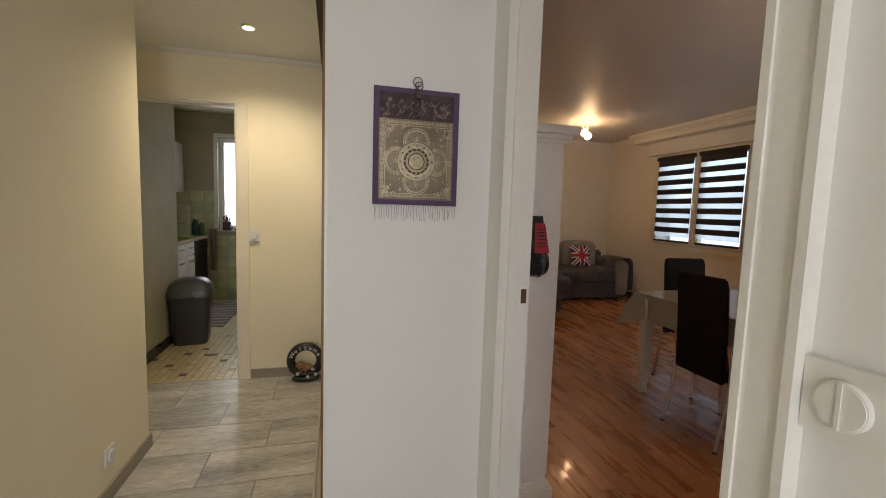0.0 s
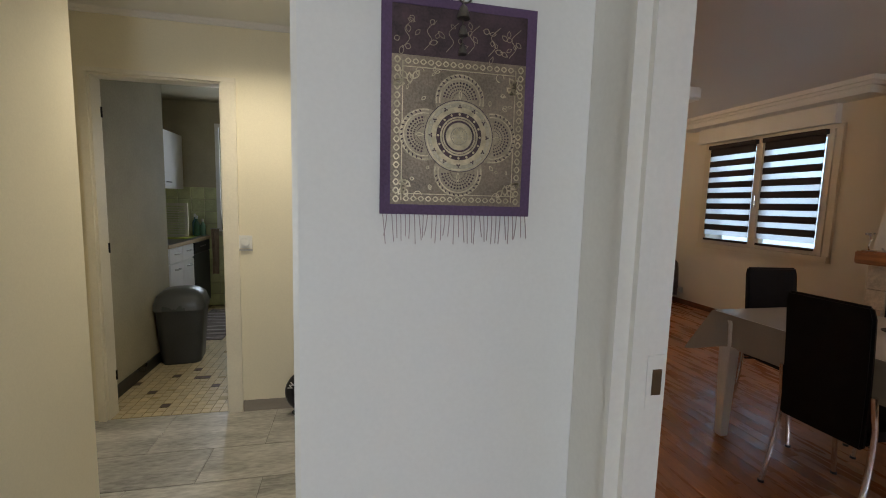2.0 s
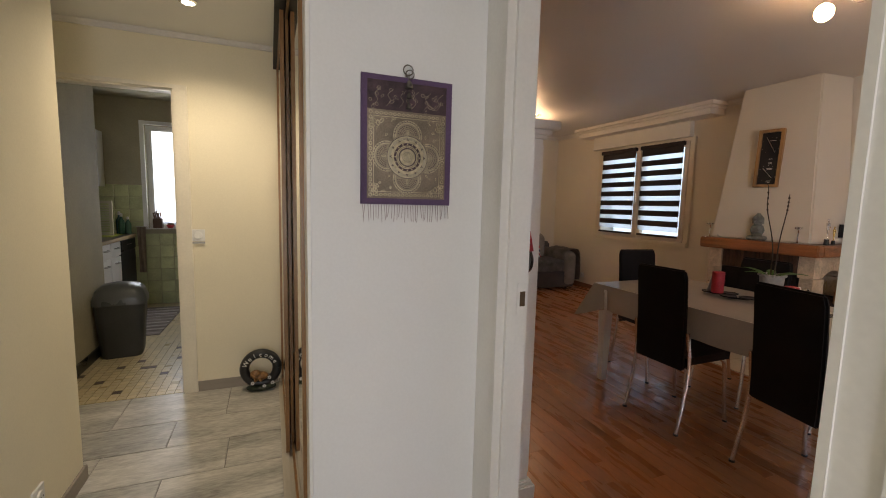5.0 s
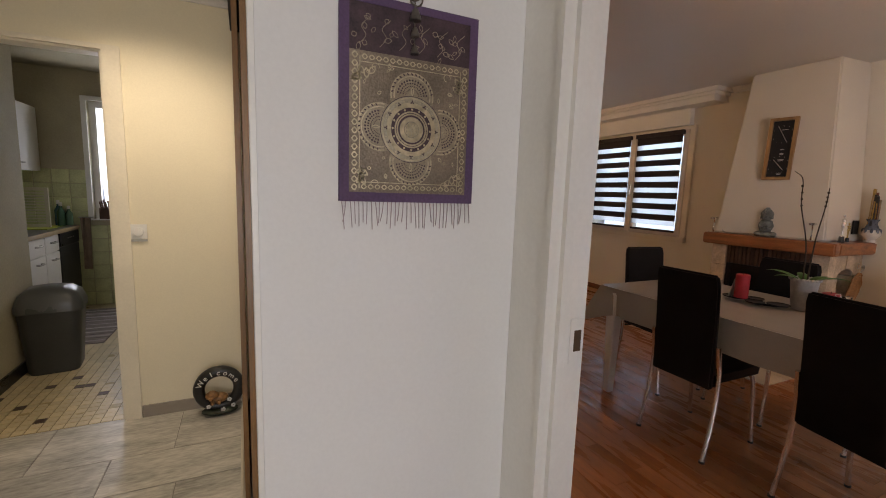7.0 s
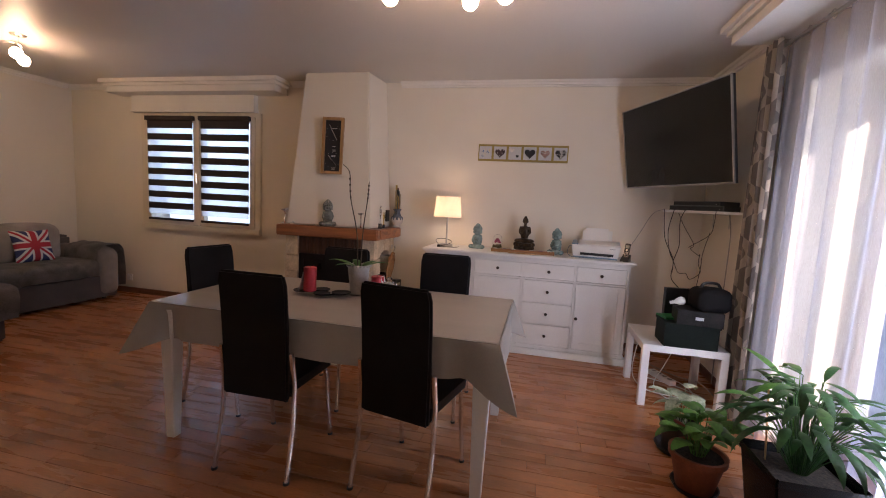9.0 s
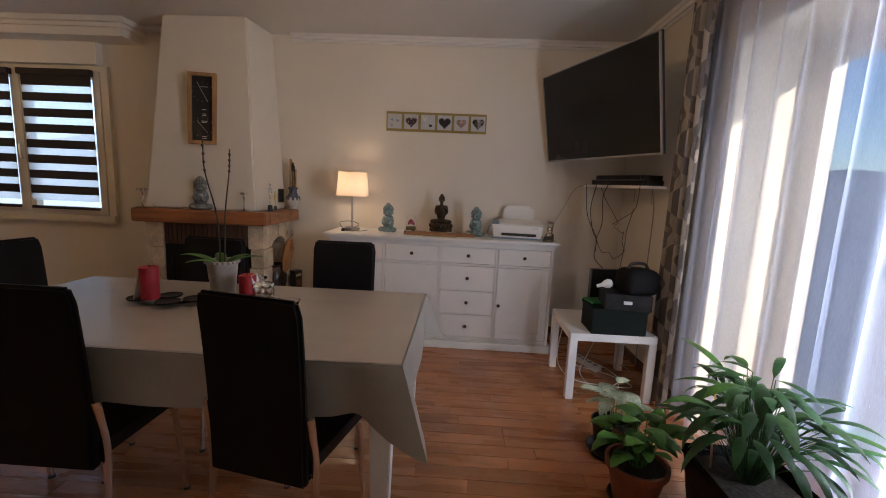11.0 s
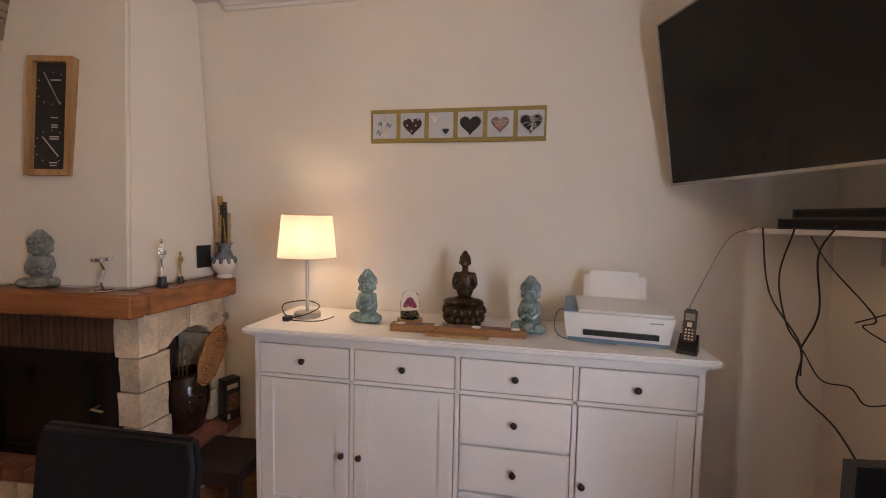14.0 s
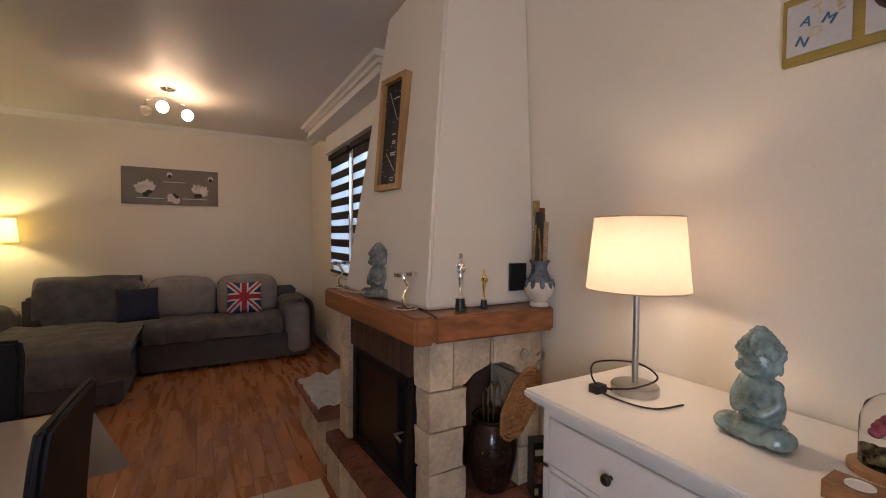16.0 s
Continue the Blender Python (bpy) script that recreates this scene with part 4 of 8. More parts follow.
part("cup_seam", bm, GREY_PLASTIC, cup, "grey rubber seam")
bm = bmesh.new()
hull(bm, [(-0.062, -0.125, 0.140), (0.046, -0.125, 0.140), (0.046, -0.020, 0.140), (-0.062, -0.020, 0.140)], [(-0.050, -0.100, 0.285), (0.034, -0.100, 0.285), (0.034, -0.020, 0.285), (-0.050, -0.020, 0.285)])
part("motor_housing", bm, BLACK_PLASTIC, vac, "black motor housing", bevel=0.016, seg=3)
bm = bmesh.new()
hull(bm, [(-0.010, -0.132, 0.135), (0.054, -0.132, 0.135), (0.054, -0.030, 0.135), (-0.010, -0.030, 0.135)], [(-0.002, -0.109, 0.255), (0.041, -0.109, 0.255), (0.041, -0.030, 0.255), (-0.002, -0.030, 0.255)])
h = part("red_grille", bm, RED_PLASTIC, vac, "red plastic vent cover", bevel=0.010, seg=3)
for i in range(6):
    z = 0.160 + i * 0.014
    part("vent", B((0.004, 0.040, -0.1335 + (z - 0.135) * 0.19, -0.1265 + (z - 0.135) * 0.19, z, z + 0.005)), BLACK_PLASTIC, h)
bm = bmesh.new()
tube(bm, curve([(-0.045, -0.06, 0.275), (-0.048, -0.10, 0.300), (-0.048, -0.135, 0.270), (-0.046, -0.135, 0.190), (-0.046, -0.115, 0.150)], 5), 0.010, 10)
part("grip", bm, BLACK_PLASTIC, vac, "black grip", smooth=60)
part("nozzle", B((-0.062, -0.022, -0.118, -0.030, 0.055, 0.125)), RED_PLASTIC, vac, "red nozzle end", bevel=0.014, seg=3)
part("wall_hook", B((-0.030, 0.030, -0.021, -0.001, 0.10, 0.265)), BLACK_PLASTIC, vac, bevel=0.004)

# ---- sofa corner ----
SOFA = mat("grey_velour", (0.29, 0.265, 0.25), 0.95, var=0.16, scale=5, grain=180, bump=0.25)
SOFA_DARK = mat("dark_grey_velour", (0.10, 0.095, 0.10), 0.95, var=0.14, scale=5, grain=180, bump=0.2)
THROW = mat("grey_throw", (0.25, 0.235, 0.23), 1.0, var=0.2, scale=9, grain=120, bump=0.5)
sofa = thing("corner_sofa", 4.7, 6.9, 0, 0, "grey velour corner sofa with a chaise", "sofa")


def pad(x0, x1, y0, y1, z0, z1, soft=0.05, puff=0.015):
    """A stuffed cushion: a box with well rounded edges, swollen in the middle of its faces."""
    bm = bmesh.new()
    bmesh.ops.create_cube(bm, size=2.0)
    bmesh.ops.subdivide_edges(bm, edges=bm.edges[:], cuts=13, use_grid_fill=True)
    mid = Vector(((x0 + x1) / 2, (y0 + y1) / 2, (z0 + z1) / 2))
    half = Vector(((x1 - x0) / 2, (y1 - y0) / 2, (z1 - z0) / 2))
    r = min(soft * 1.25, min(half) * 0.95)
    for v in bm.verts:
        u, w, t = v.co
        p = Vector((u * half.x, w * half.y, t * half.z))
        core = Vector([max(-(h - r), min(h - r, c)) for c, h in zip(p, half)])
        d = p - core
        if d.length > 1e-6:
            p = core + d.normalized() * r
        p.z += t * puff * (1 - u * u) * (1 - w * w)
        p.y += w * puff * 0.8 * (1 - u * u) * (1 - t * t)
        p += mid
        p.z += 0.007 * noise.noise(p * 4)
        p.y += 0.010 * noise.noise(p * 3 + Vector((5, 0, 0)))
        v.co = p
    return bm


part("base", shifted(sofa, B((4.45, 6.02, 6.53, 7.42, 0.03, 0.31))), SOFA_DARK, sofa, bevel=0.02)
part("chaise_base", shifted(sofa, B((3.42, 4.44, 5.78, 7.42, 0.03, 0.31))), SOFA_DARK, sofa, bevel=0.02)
part("seat", shifted(sofa, pad(4.46, 5.11, 6.50, 7.06, 0.30, 0.455)), SOFA, sofa)
part("seat", shifted(sofa, pad(5.12, 5.76, 6.50, 7.06, 0.30, 0.455)), SOFA, sofa)
part("chaise_seat", shifted(sofa, pad(3.43, 4.45, 5.76, 7.06, 0.30, 0.455)), SOFA, sofa)
for x0, x1, dz in ((3.62, 4.46, 0.005), (4.47, 5.12, 0.0), (5.13, 5.77, 0.0)):
    bm = pad(x0, x1, 7.00, 7.28, 0.44, 0.87 + dz, 0.08, 0.03)
    part("back_cushion", shifted(sofa, bm), SOFA, sofa)
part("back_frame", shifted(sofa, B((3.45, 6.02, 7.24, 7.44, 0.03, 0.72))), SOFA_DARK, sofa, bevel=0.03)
part("arm", shifted(sofa, pad(5.77, 6.06, 6.50, 7.40, 0.03, 0.62, 0.09)), SOFA, sofa)
part("arm", shifted(sofa, pad(3.14, 3.44, 6.35, 7.40, 0.03, 0.64, 0.09)), SOFA, sofa)
for x, y in ((4.6, 6.6), (5.9, 6.6), (3.5, 5.85), (4.36, 5.85), (5.9, 7.35), (3.5, 7.35)):
    bm = bmesh.new()
    lathe(bm, [(0.02, 0), (0.025, 0.03)], 10, (x, y, 0))
    part("foot", shifted(sofa, bm), BLACK_PLASTIC, sofa)


def throw(name, path, x0, x1, label, along="x", seed=1, wave=0.015):
    """A blanket laid over a line of points (across, up) and running from x0 to x1."""
    bm = bmesh.new()
    pts = curve([(0, p[0], p[1]) for p in path], 6)
    n = 26
    rows = []
    for i in range(n + 1):
        u = x0 + (x1 - x0) * i / n
        row = []
        for k, p in enumerate(pts):
            nz = noise.noise((u * 4 + seed, p.y * 5, p.z * 5)) * wave
            edge = 0.03 * noise.noise((u * 7, seed, k * 0.3)) if k in (0, len(pts) - 1) else 0
            c = (u, p.y + nz * 0.4, p.z + 0.012 + abs(nz) + edge) if along == "x" else (p.y + nz * 0.4, u, p.z + 0.012 + abs(nz) + edge)
            row.append(bm.verts.new(c))
        rows.append(row)
    for a, b in zip(rows, rows[1:]):
        for k in range(len(pts) - 1):
            bm.faces.new((a[k], a[k + 1], b[k + 1], b[k]))
    res = bmesh.ops.solidify(bm, geom=bm.faces[:], thickness=0.006)
    return solo(name, bm, THROW, label, "blanket", "sofa throws", smooth=70)


throw("throw_blanket", [(6.47, 0.30), (6.46, 0.42), (6.52, 0.475), (6.75, 0.48), (7.0, 0.475)], 4.50, 5.74, "grey throw spread over the sofa seat", seed=1)
throw("throw_blanket", [(5.73, 0.20), (5.71, 0.40), (5.80, 0.478), (6.3, 0.485), (6.98, 0.478)], 3.46, 4.50, "grey throw spread over the chaise", seed=5)
throw("throw_blanket", [(6.09, 0.12), (6.085, 0.45), (6.04, 0.63), (5.90, 0.645), (5.78, 0.60), (5.75, 0.47)], 6.49, 7.0, "grey throw draped over the sofa arm", along="y", seed=9, wave=0.02)
throw("throw_blanket", [(3.10, 0.2), (3.11, 0.5), (3.2, 0.66), (3.40, 0.66), (3.47, 0.48)], 6.30, 7.1, "grey throw draped over the chaise arm", along="y", seed=13, wave=0.02)


throw("throw_blanket", [(6.95, 0.52), (6.965, 0.70), (7.02, 0.875), (7.15, 0.915), (7.28, 0.88), (7.30, 0.76)], 3.60, 4.42, "grey throw folded over the sofa back", seed=21, wave=0.02)


def pillow(name, x, y, z, w, tilt, rz, material, label):
    bm = bmesh.new()
    n = 14
    grid = {}
    for s in (1, -1):
        for i in range(n + 1):
            for j in range(n + 1):
                u, v = i / n * 2 - 1, j / n * 2 - 1
                t = (1 - u ** 4) * (1 - v ** 4)
                if t < 1e-6 and s == -1:
                    grid[s, i, j] = grid[1, i, j]
                    continue
                pin = 1 - 0.06 * (1 - abs(u) ** 2) * abs(v) ** 6 - 0.06 * (1 - abs(v) ** 2) * abs(u) ** 6
                grid[s, i, j] = bm.verts.new((u * w / 2 * pin, s * 0.055 * t ** 0.6, v * w / 2 * pin))
        for i in range(n):
            for j in range(n):
                q = [grid[s, i, j], grid[s, i + 1, j], grid[s, i + 1, j + 1], grid[s, i, j + 1]]
                bm.faces.new(q)
    ob = new(name, mesh_of(name, bm, material, smooth=60))
    ob.matrix_basis = pose(x, y, z, tilt, 0, rz)
    return tagged(ob, label, "cushion", "sofa cushions")


NAVY = mat("navy_cushion_cloth", (0.018, 0.022, 0.05), 0.9, var=0.15, grain=200, bump=0.15)
flag = mat("flag_cushion_cloth", (0.035, 0.045, 0.14), 0.9, var=0.1, grain=200, bump=0.12)
fn, fl = flag.node_tree.nodes, flag.node_tree.links
_tc = fn.new("ShaderNodeTexCoord")
_sp = fn.new("ShaderNodeSeparateXYZ")
fl.new(_tc.outputs["Object"], _sp.inputs[0])


def fmath(op, a, b=0.0, c=None):
    k = fn.new("ShaderNodeMath")
    k.operation = op
    for i, q in enumerate((a, b) if c is None else (a, b, c)):
        if isinstance(q, (int, float)):
            k.inputs[i].default_value = q
        else:
            fl.new(q, k.inputs[i])
    return k.outputs[0]


ax_, az_ = fmath("ABSOLUTE", _sp.outputs["X"]), fmath("ABSOLUTE", _sp.outputs["Z"])
dg = fmath("ABSOLUTE", fmath("SUBTRACT", ax_, az_))
cr = fmath("MINIMUM", ax_, az_)
white = fmath("MAXIMUM", fmath("LESS_THAN", dg, 0.045), fmath("LESS_THAN", cr, 0.045))
red = fmath("MAXIMUM", fmath("LESS_THAN", dg, 0.016), fmath("LESS_THAN", cr, 0.026))
base_out = [l.from_socket for l in fl if l.to_socket.name == "Base Color"][0]
m1, m2 = fn.new("ShaderNodeMix"), fn.new("ShaderNodeMix")
for mm, fac, src, col in ((m1, white, base_out, (0.62, 0.60, 0.60, 1)), (m2, red, None, (0.42, 0.03, 0.05, 1))):
    mm.data_type = "RGBA"
    fl.new(fac, mm.inputs[0])
    mm.inputs[7].default_value = col
fl.new(base_out, m1.inputs[6])
fl.new(m1.outputs[2], m2.inputs[6])
fl.new(m2.outputs[2], fn["Principled BSDF"].inputs["Base Color"])
pillow("flag_cushion", 5.40, 6.93, 0.655, 0.36, -18, -4, flag, "cushion printed with a blue, white and red crossed flag")
pillow("navy_cushion", 4.42, 6.90, 0.64, 0.36, -22, 10, NAVY, "plain navy blue scatter cushion on the sofa")

lamp = thing("floor_lamp", 3.26, 7.22, 0, 0, "floor lamp with a lit yellow drum shade", "lamp")
bm = bmesh.new()
lathe(bm, [(0.13, 0), (0.13, 0.02), (0.02, 0.03)], 24)
part("base", bm, STEEL, lamp)
bm = bmesh.new()
tube(bm, [(0, 0, 0.02), (0, 0, 1.42)], 0.011, 10)
part("pole", bm, STEEL, lamp)
YSHADE = cloth_sheer("yellow_lamp_shade", (0.95, 0.80, 0.32), 0.02, 0.75)
bm = bmesh.new()
lathe(bm, [(0.19, 1.28), (0.17, 1.50)], 32)
for f in [f for f in bm.faces if len(f.verts) > 4]:
    bm.faces.remove(f)
part("shade", bm, YSHADE, lamp, "yellow drum shade", smooth=80)

# ---- fireplace ----
C, F, E_ = Vector((5.668, 3.073, 0)), Vector((5.612, 4.003, 0)), Vector((6.312, 3.066, 0))
MANTEL_LOW, MANTEL_TOP, SIDE = 0.967, 1.073, 0.640
U = (F - C).normalized()
V = Vector((U.y, -U.x, 0))
W = (E_ - C).normalized()
NS = Vector((-W.y, W.x, 0))
LONG = (F - C).length
MF = Matrix.Translation(C) @ Matrix((U, V, Vector((0, 0, 1)))).transposed().to_4x4()
MS = Matrix.Translation(C) @ Matrix((W, NS, Vector((0, 0, 1)))).transposed().to_4x4()


def fr(u, v, z):
    return C + U * u + V * v + Vector((0, 0, z))


def sd(w, n, z):
    return C + W * w + NS * n + Vector((0, 0, z))


fire = thing("fireplace", 5.98, 3.6, 0, 0, "corner-cut stone fireplace with an oak mantel and white chimney breast", "fireplace")
bm = bmesh.new()
hull(bm, [(5.69, 4.0, MANTEL_TOP), (5.761, 3.136, MANTEL_TOP), (6.318, 3.128, MANTEL_TOP), (6.268, 4.08, MANTEL_TOP)], [(5.925, 3.95, HIGH - 0.001), (5.918, 3.265, HIGH - 0.001), (6.318, 3.225, HIGH - 0.001), (6.268, 4.05, HIGH - 0.001)])
part("chimney_breast", shifted(fire, bm), PLASTER, fire, "white plastered chimney breast", bevel=0.012, seg=3)
beam = [(5.588, 4.05), (5.650, 3.013), (5.730, 3.011), (5.760, 3.20), (6.262, 4.07)]
mantel = bmesh.new()
hull(mantel, [(x, y, MANTEL_LOW) for x, y in beam], [(x, y, MANTEL_TOP) for x, y in beam])
part("mantel_beam", shifted(fire, mantel), MANTEL_WOOD, fire, "orange-stained oak mantel beam", bevel=0.010, seg=3)
bm = bmesh.new()
beam = [(5.732, 3.013), (6.310, 3.000), (6.310, 3.26), (5.763, 3.20)]
hull(bm, [(x, y, MANTEL_LOW + 0.002) for x, y in beam], [(x, y, MANTEL_TOP - 0.003) for x, y in beam])
part("mantel_return", shifted(fire, bm), MANTEL_WOOD, fire, "orange-stained oak mantel beam", bevel=0.010, seg=3)


def stone(points, z0, z1, seed):
    """One rough-faced stone block."""
    rng = random.Random(seed)
    bm = bmesh.new()
    hull(bm, [p + Vector((0, 0, z0)) for p in points], [p + Vector((0, 0, z1)) for p in points])
    bmesh.ops.subdivide_edges(bm, edges=bm.edges[:], cuts=2, use_grid_fill=True)
    mid = sum((p for p in points), Vector()) / len(points) + Vector((0, 0, (z0 + z1) / 2))
    for v in bm.verts:
        d = (v.co - mid)
        v.co += d.normalized() * 0.007 * noise.noise(v.co * 14 + Vector((seed, 0, 0))) * (0.5 + rng.random())
    part("stone", shifted(fire, bm), STONE, fire, bevel=0.0, smooth=50)


courses = (0.272, 0.445, 0.608, 0.768)
I = 0.045
P1 = fr(0, 0, 0) + V * I + W * 0.03
for k in range(3):
    z0, z1 = courses[k] + 0.003, courses[k + 1] - 0.005
    j = 0.012 * (k % 2)
    stone([P1, P1 + U * (0.10 + j), P1 + U * 0.10 + V * 0.16, P1 + W * 0.165 + NS * 0.14, P1 + W * (0.165 - j)], z0, z1, k)
    stone([fr(LONG - 0.15 + j, I, 0), fr(LONG - 0.02, I, 0), fr(LONG - 0.02, 0.5, 0), fr(LONG - 0.15, 0.5, 0)], z0, z1, k + 10)
    stone([sd(SIDE - 0.115 + j, 0.02, 0), sd(SIDE, 0.02, 0), sd(SIDE, 0.22, 0), sd(SIDE - 0.115, 0.22, 0)], z0, z1, k + 20)
stone([P1, P1 + U * 0.12, P1 + U * 0.12 + V * 0.16, P1 + W * 0.10 + NS * 0.14, P1 + W * 0.10], courses[3], MANTEL_LOW - 0.004, 31)
stone([fr(LONG - 0.15, I, 0), fr(LONG - 0.02, I, 0), fr(LONG - 0.02, 0.5, 0), fr(LONG - 0.15, 0.5, 0)], courses[3], MANTEL_LOW - 0.004, 32)


def arch_stone(outline, seed):
    """A lintel stone cut from an outline in the plane of the fireplace's side."""
    bm = bmesh.new()
    hull(bm, [sd(w, 0.012, z) for w, z in outline], [sd(w, 0.19, z) for w, z in outline])
    for v in bm.verts:
        v.co += Vector((0.006 * noise.noise(v.co * 11 + Vector((seed, 0, 0))), 0.006 * noise.noise(v.co * 9), 0))
    part("stone", shifted(fire, bm), STONE, fire, bevel=0.007, smooth=50)


arch_stone([(0.180, 0.963), (0.180, 0.772), (0.235, 0.768), (0.285, 0.808), (0.365, 0.835), (0.365, 0.963)], 1)
arch_stone([(0.370, 0.963), (0.370, 0.836), (0.43, 0.838), (0.49, 0.810), (0.522, 0.772), (SIDE, 0.772), (SIDE, 0.963)], 2)
# The niche is closed at the back by a dark brown panel.
bm = bmesh.new()
hull(bm, [sd(0.20, 0.27, 0.27), sd(0.55, 0.27, 0.27), sd(0.55, 0.29, 0.27), sd(0.20, 0.29, 0.27)], [sd(0.20, 0.27, 0.96), sd(0.55, 0.27, 0.96), sd(0.55, 0.29, 0.96), sd(0.20, 0.29, 0.96)])
part("niche_back", shifted(fire, bm), mat("dark_niche_brown", (0.10, 0.05, 0.035), 0.9, var=0.2, bump=0.3), fire, "dark niche back")
# firebox
bm = bmesh.new()
box(bm, 0.12, LONG - 0.15, 0.10, 0.12, 0.272, 0.80)
bmesh.ops.transform(bm, matrix=MF, verts=bm.verts)
ins = part("fire_insert", shifted(fire, bm), BLACK_IRON, fire, "black cast-iron fire insert")
for b in ((0.12, 0.165, 0.07, 0.10, 0.272, 0.79), (LONG - 0.195, LONG - 0.15, 0.07, 0.10, 0.272, 0.79), (0.165, LONG - 0.195, 0.07, 0.10, 0.272, 0.32), (0.165, LONG - 0.195, 0.07, 0.10, 0.735, 0.79), (0.25, 0.262, 0.066, 0.10, 0.30, 0.76)):
    bm = bmesh.new()
    box(bm, *b)
    bmesh.ops.transform(bm, matrix=MF, verts=bm.verts)
    part("door_bar", shifted(fire, bm), BLACK_IRON, ins, bevel=0.003)
bm = bmesh.new()
box(bm, 0.165, LONG - 0.195, 0.085, 0.090, 0.32, 0.735)
bmesh.ops.transform(bm, matrix=MF, verts=bm.verts)
part("glass", shifted(fire, bm), BLACK_GLASS, ins, "sooty glass door")
bm = bmesh.new()
tube(bm, [fr(0.20, 0.07, 0.54), fr(0.20, 0.03, 0.54), fr(0.14, 0.025, 0.535)], 0.006, 8)
part("handle", shifted(fire, bm), STEEL, ins, "metal door handle")
LINTEL = mat("dark_brown_slat", (0.085, 0.040, 0.022), 0.6, var=0.25, scale=4, stretch=(5, 5, 0.8), bump=0.15, rnd=0.2)
n = 19
for k in range(n):
    u0 = 0.125 + k * (LONG - 0.28) / n
    bm = bmesh.new()
    box(bm, u0, u0 + (LONG - 0.28) / n - 0.005, 0.052, 0.085, 0.795, 0.966)
    bmesh.ops.transform(bm, matrix=MF, verts=bm.verts)
    part("slat", shifted(fire, bm), LINTEL, fire, bevel=0.003)
bm = bmesh.new()
tube(bm, [sd(0.525 + 0.022 * math.cos(a), -0.012, 0.865 + 0.022 * math.sin(a)) for a in [2 * math.pi * k / 18 for k in range(19)]], 0.003, 6)
part("hanging_ring", shifted(fire, bm), STEEL, fire, "metal ring on the stonework")
# raised hearth: rubble base, brick edging
PL = [fr(LONG + 0.02, -0.025, 0), fr(0, -0.03, 0) - NS * 0.085, sd(SIDE, -0.085, 0), sd(SIDE, 0.25, 0), fr(LONG + 0.02, 0.55, 0)]
bm = bmesh.new()
ins_pl = [fr(LONG + 0.01, -0.005, 0), fr(0.01, -0.01, 0) - NS * 0.06, sd(SIDE - 0.002, -0.06, 0), sd(SIDE - 0.002, 0.25, 0), fr(LONG + 0.01, 0.55, 0)]
hull(bm, ins_pl, [p + Vector((0, 0, 0.205)) for p in ins_pl])
part("hearth_base", shifted(fire, bm), MORTAR, fire, "rubble stone hearth base", bevel=0.01)
bm = bmesh.new()
fl_pl = [fr(LONG + 0.015, 0.02, 0.205), fr(0.04, 0.02, 0.205), sd(SIDE - 0.001, 0.05, 0.205), sd(SIDE - 0.001, 0.25, 0.205), fr(LONG + 0.015, 0.55, 0.205)]
hull(bm, fl_pl, [p + Vector((0, 0, 0.060)) for p in fl_pl])
part("hearth_slab", shifted(fire, bm), BRICK, fire, "dark red hearth slab")


def brick_row(a, b, deep, count):
    d = (b - a) / count
    q = deep
    for k in range(count):
        p0, p1 = a + d * k + d * 0.02, a + d * (k + 1) - d * 0.02
        bm = bmesh.new()
        hull(bm, [p0 + Vector((0, 0, 0.207)), p1 + Vector((0, 0, 0.207)), p1 + q + Vector((0, 0, 0.207)), p0 + q + Vector((0, 0, 0.207))],
             [p0 + Vector((0, 0, 0.268)), p1 + Vector((0, 0, 0.268)), p1 + q + Vector((0, 0, 0.268)), p0 + q + Vector((0, 0, 0.268))])
        part("brick", shifted(fire, bm), BRICK, fire, bevel=0.004)


brick_row(PL[1] + U * 0.12, PL[0], V * 0.135, 8)
brick_row(PL[1], PL[2], NS * 0.115, 6)
for k in range(5):
    a, b = ins_pl[1] + (ins_pl[0] - ins_pl[1]) * (k / 5), ins_pl[1] + (ins_pl[0] - ins_pl[1]) * ((k + 1) / 5 - 0.015)
    stone([a - V * 0.018, b - V * 0.018, b + V * 0.03, a + V * 0.03], 0.004, 0.20, 50 + k)
for k in range(3):
    a, b = ins_pl[1] + (ins_pl[2] - ins_pl[1]) * (k / 3), ins_pl[1] + (ins_pl[2] - ins_pl[1]) * ((k + 1) / 3 - 0.02)
    stone([a - NS * 0.018, b - NS * 0.018, b + NS * 0.03, a + NS * 0.03], 0.004, 0.20, 60 + k)
STOOL = mat("dark_brown_plastic", (0.022, 0.012, 0.012), 0.42, var=0.2, scale=6, bump=0.05)
stool = thing("step_stool", 5.93, 2.79, 0, 4, "low dark brown plastic step stool between sideboard and hearth", "stool")
part("seat", B((-0.15, 0.15, -0.155, 0.155, 0.235, 0.262)), STOOL, stool, bevel=0.012, seg=3)
part("skirt", B((-0.135, -0.123, -0.14, 0.14, 0.185, 0.236), (0.123, 0.135, -0.14, 0.14, 0.185, 0.236), (-0.123, 0.123, -0.14, -0.128, 0.185, 0.236), (-0.123, 0.123, 0.128, 0.14, 0.185, 0.236)), STOOL, stool, bevel=0.003)
for sx in (-1, 1):
    for sy in (-1, 1):
        bm = bmesh.new()
        hull(bm, [(sx * 0.152 + dx, sy * 0.152 + dy, 0) for dx, dy in ((-0.018, -0.018), (0.018, -0.018), (0.018, 0.018), (-0.018, 0.018))], [(sx * 0.122 + dx, sy * 0.125 + dy, 0.236) for dx, dy in ((-0.024, -0.024), (0.024, -0.024), (0.024, 0.024), (-0.024, 0.024))])
        part("leg", bm, STOOL, stool, bevel=0.005)
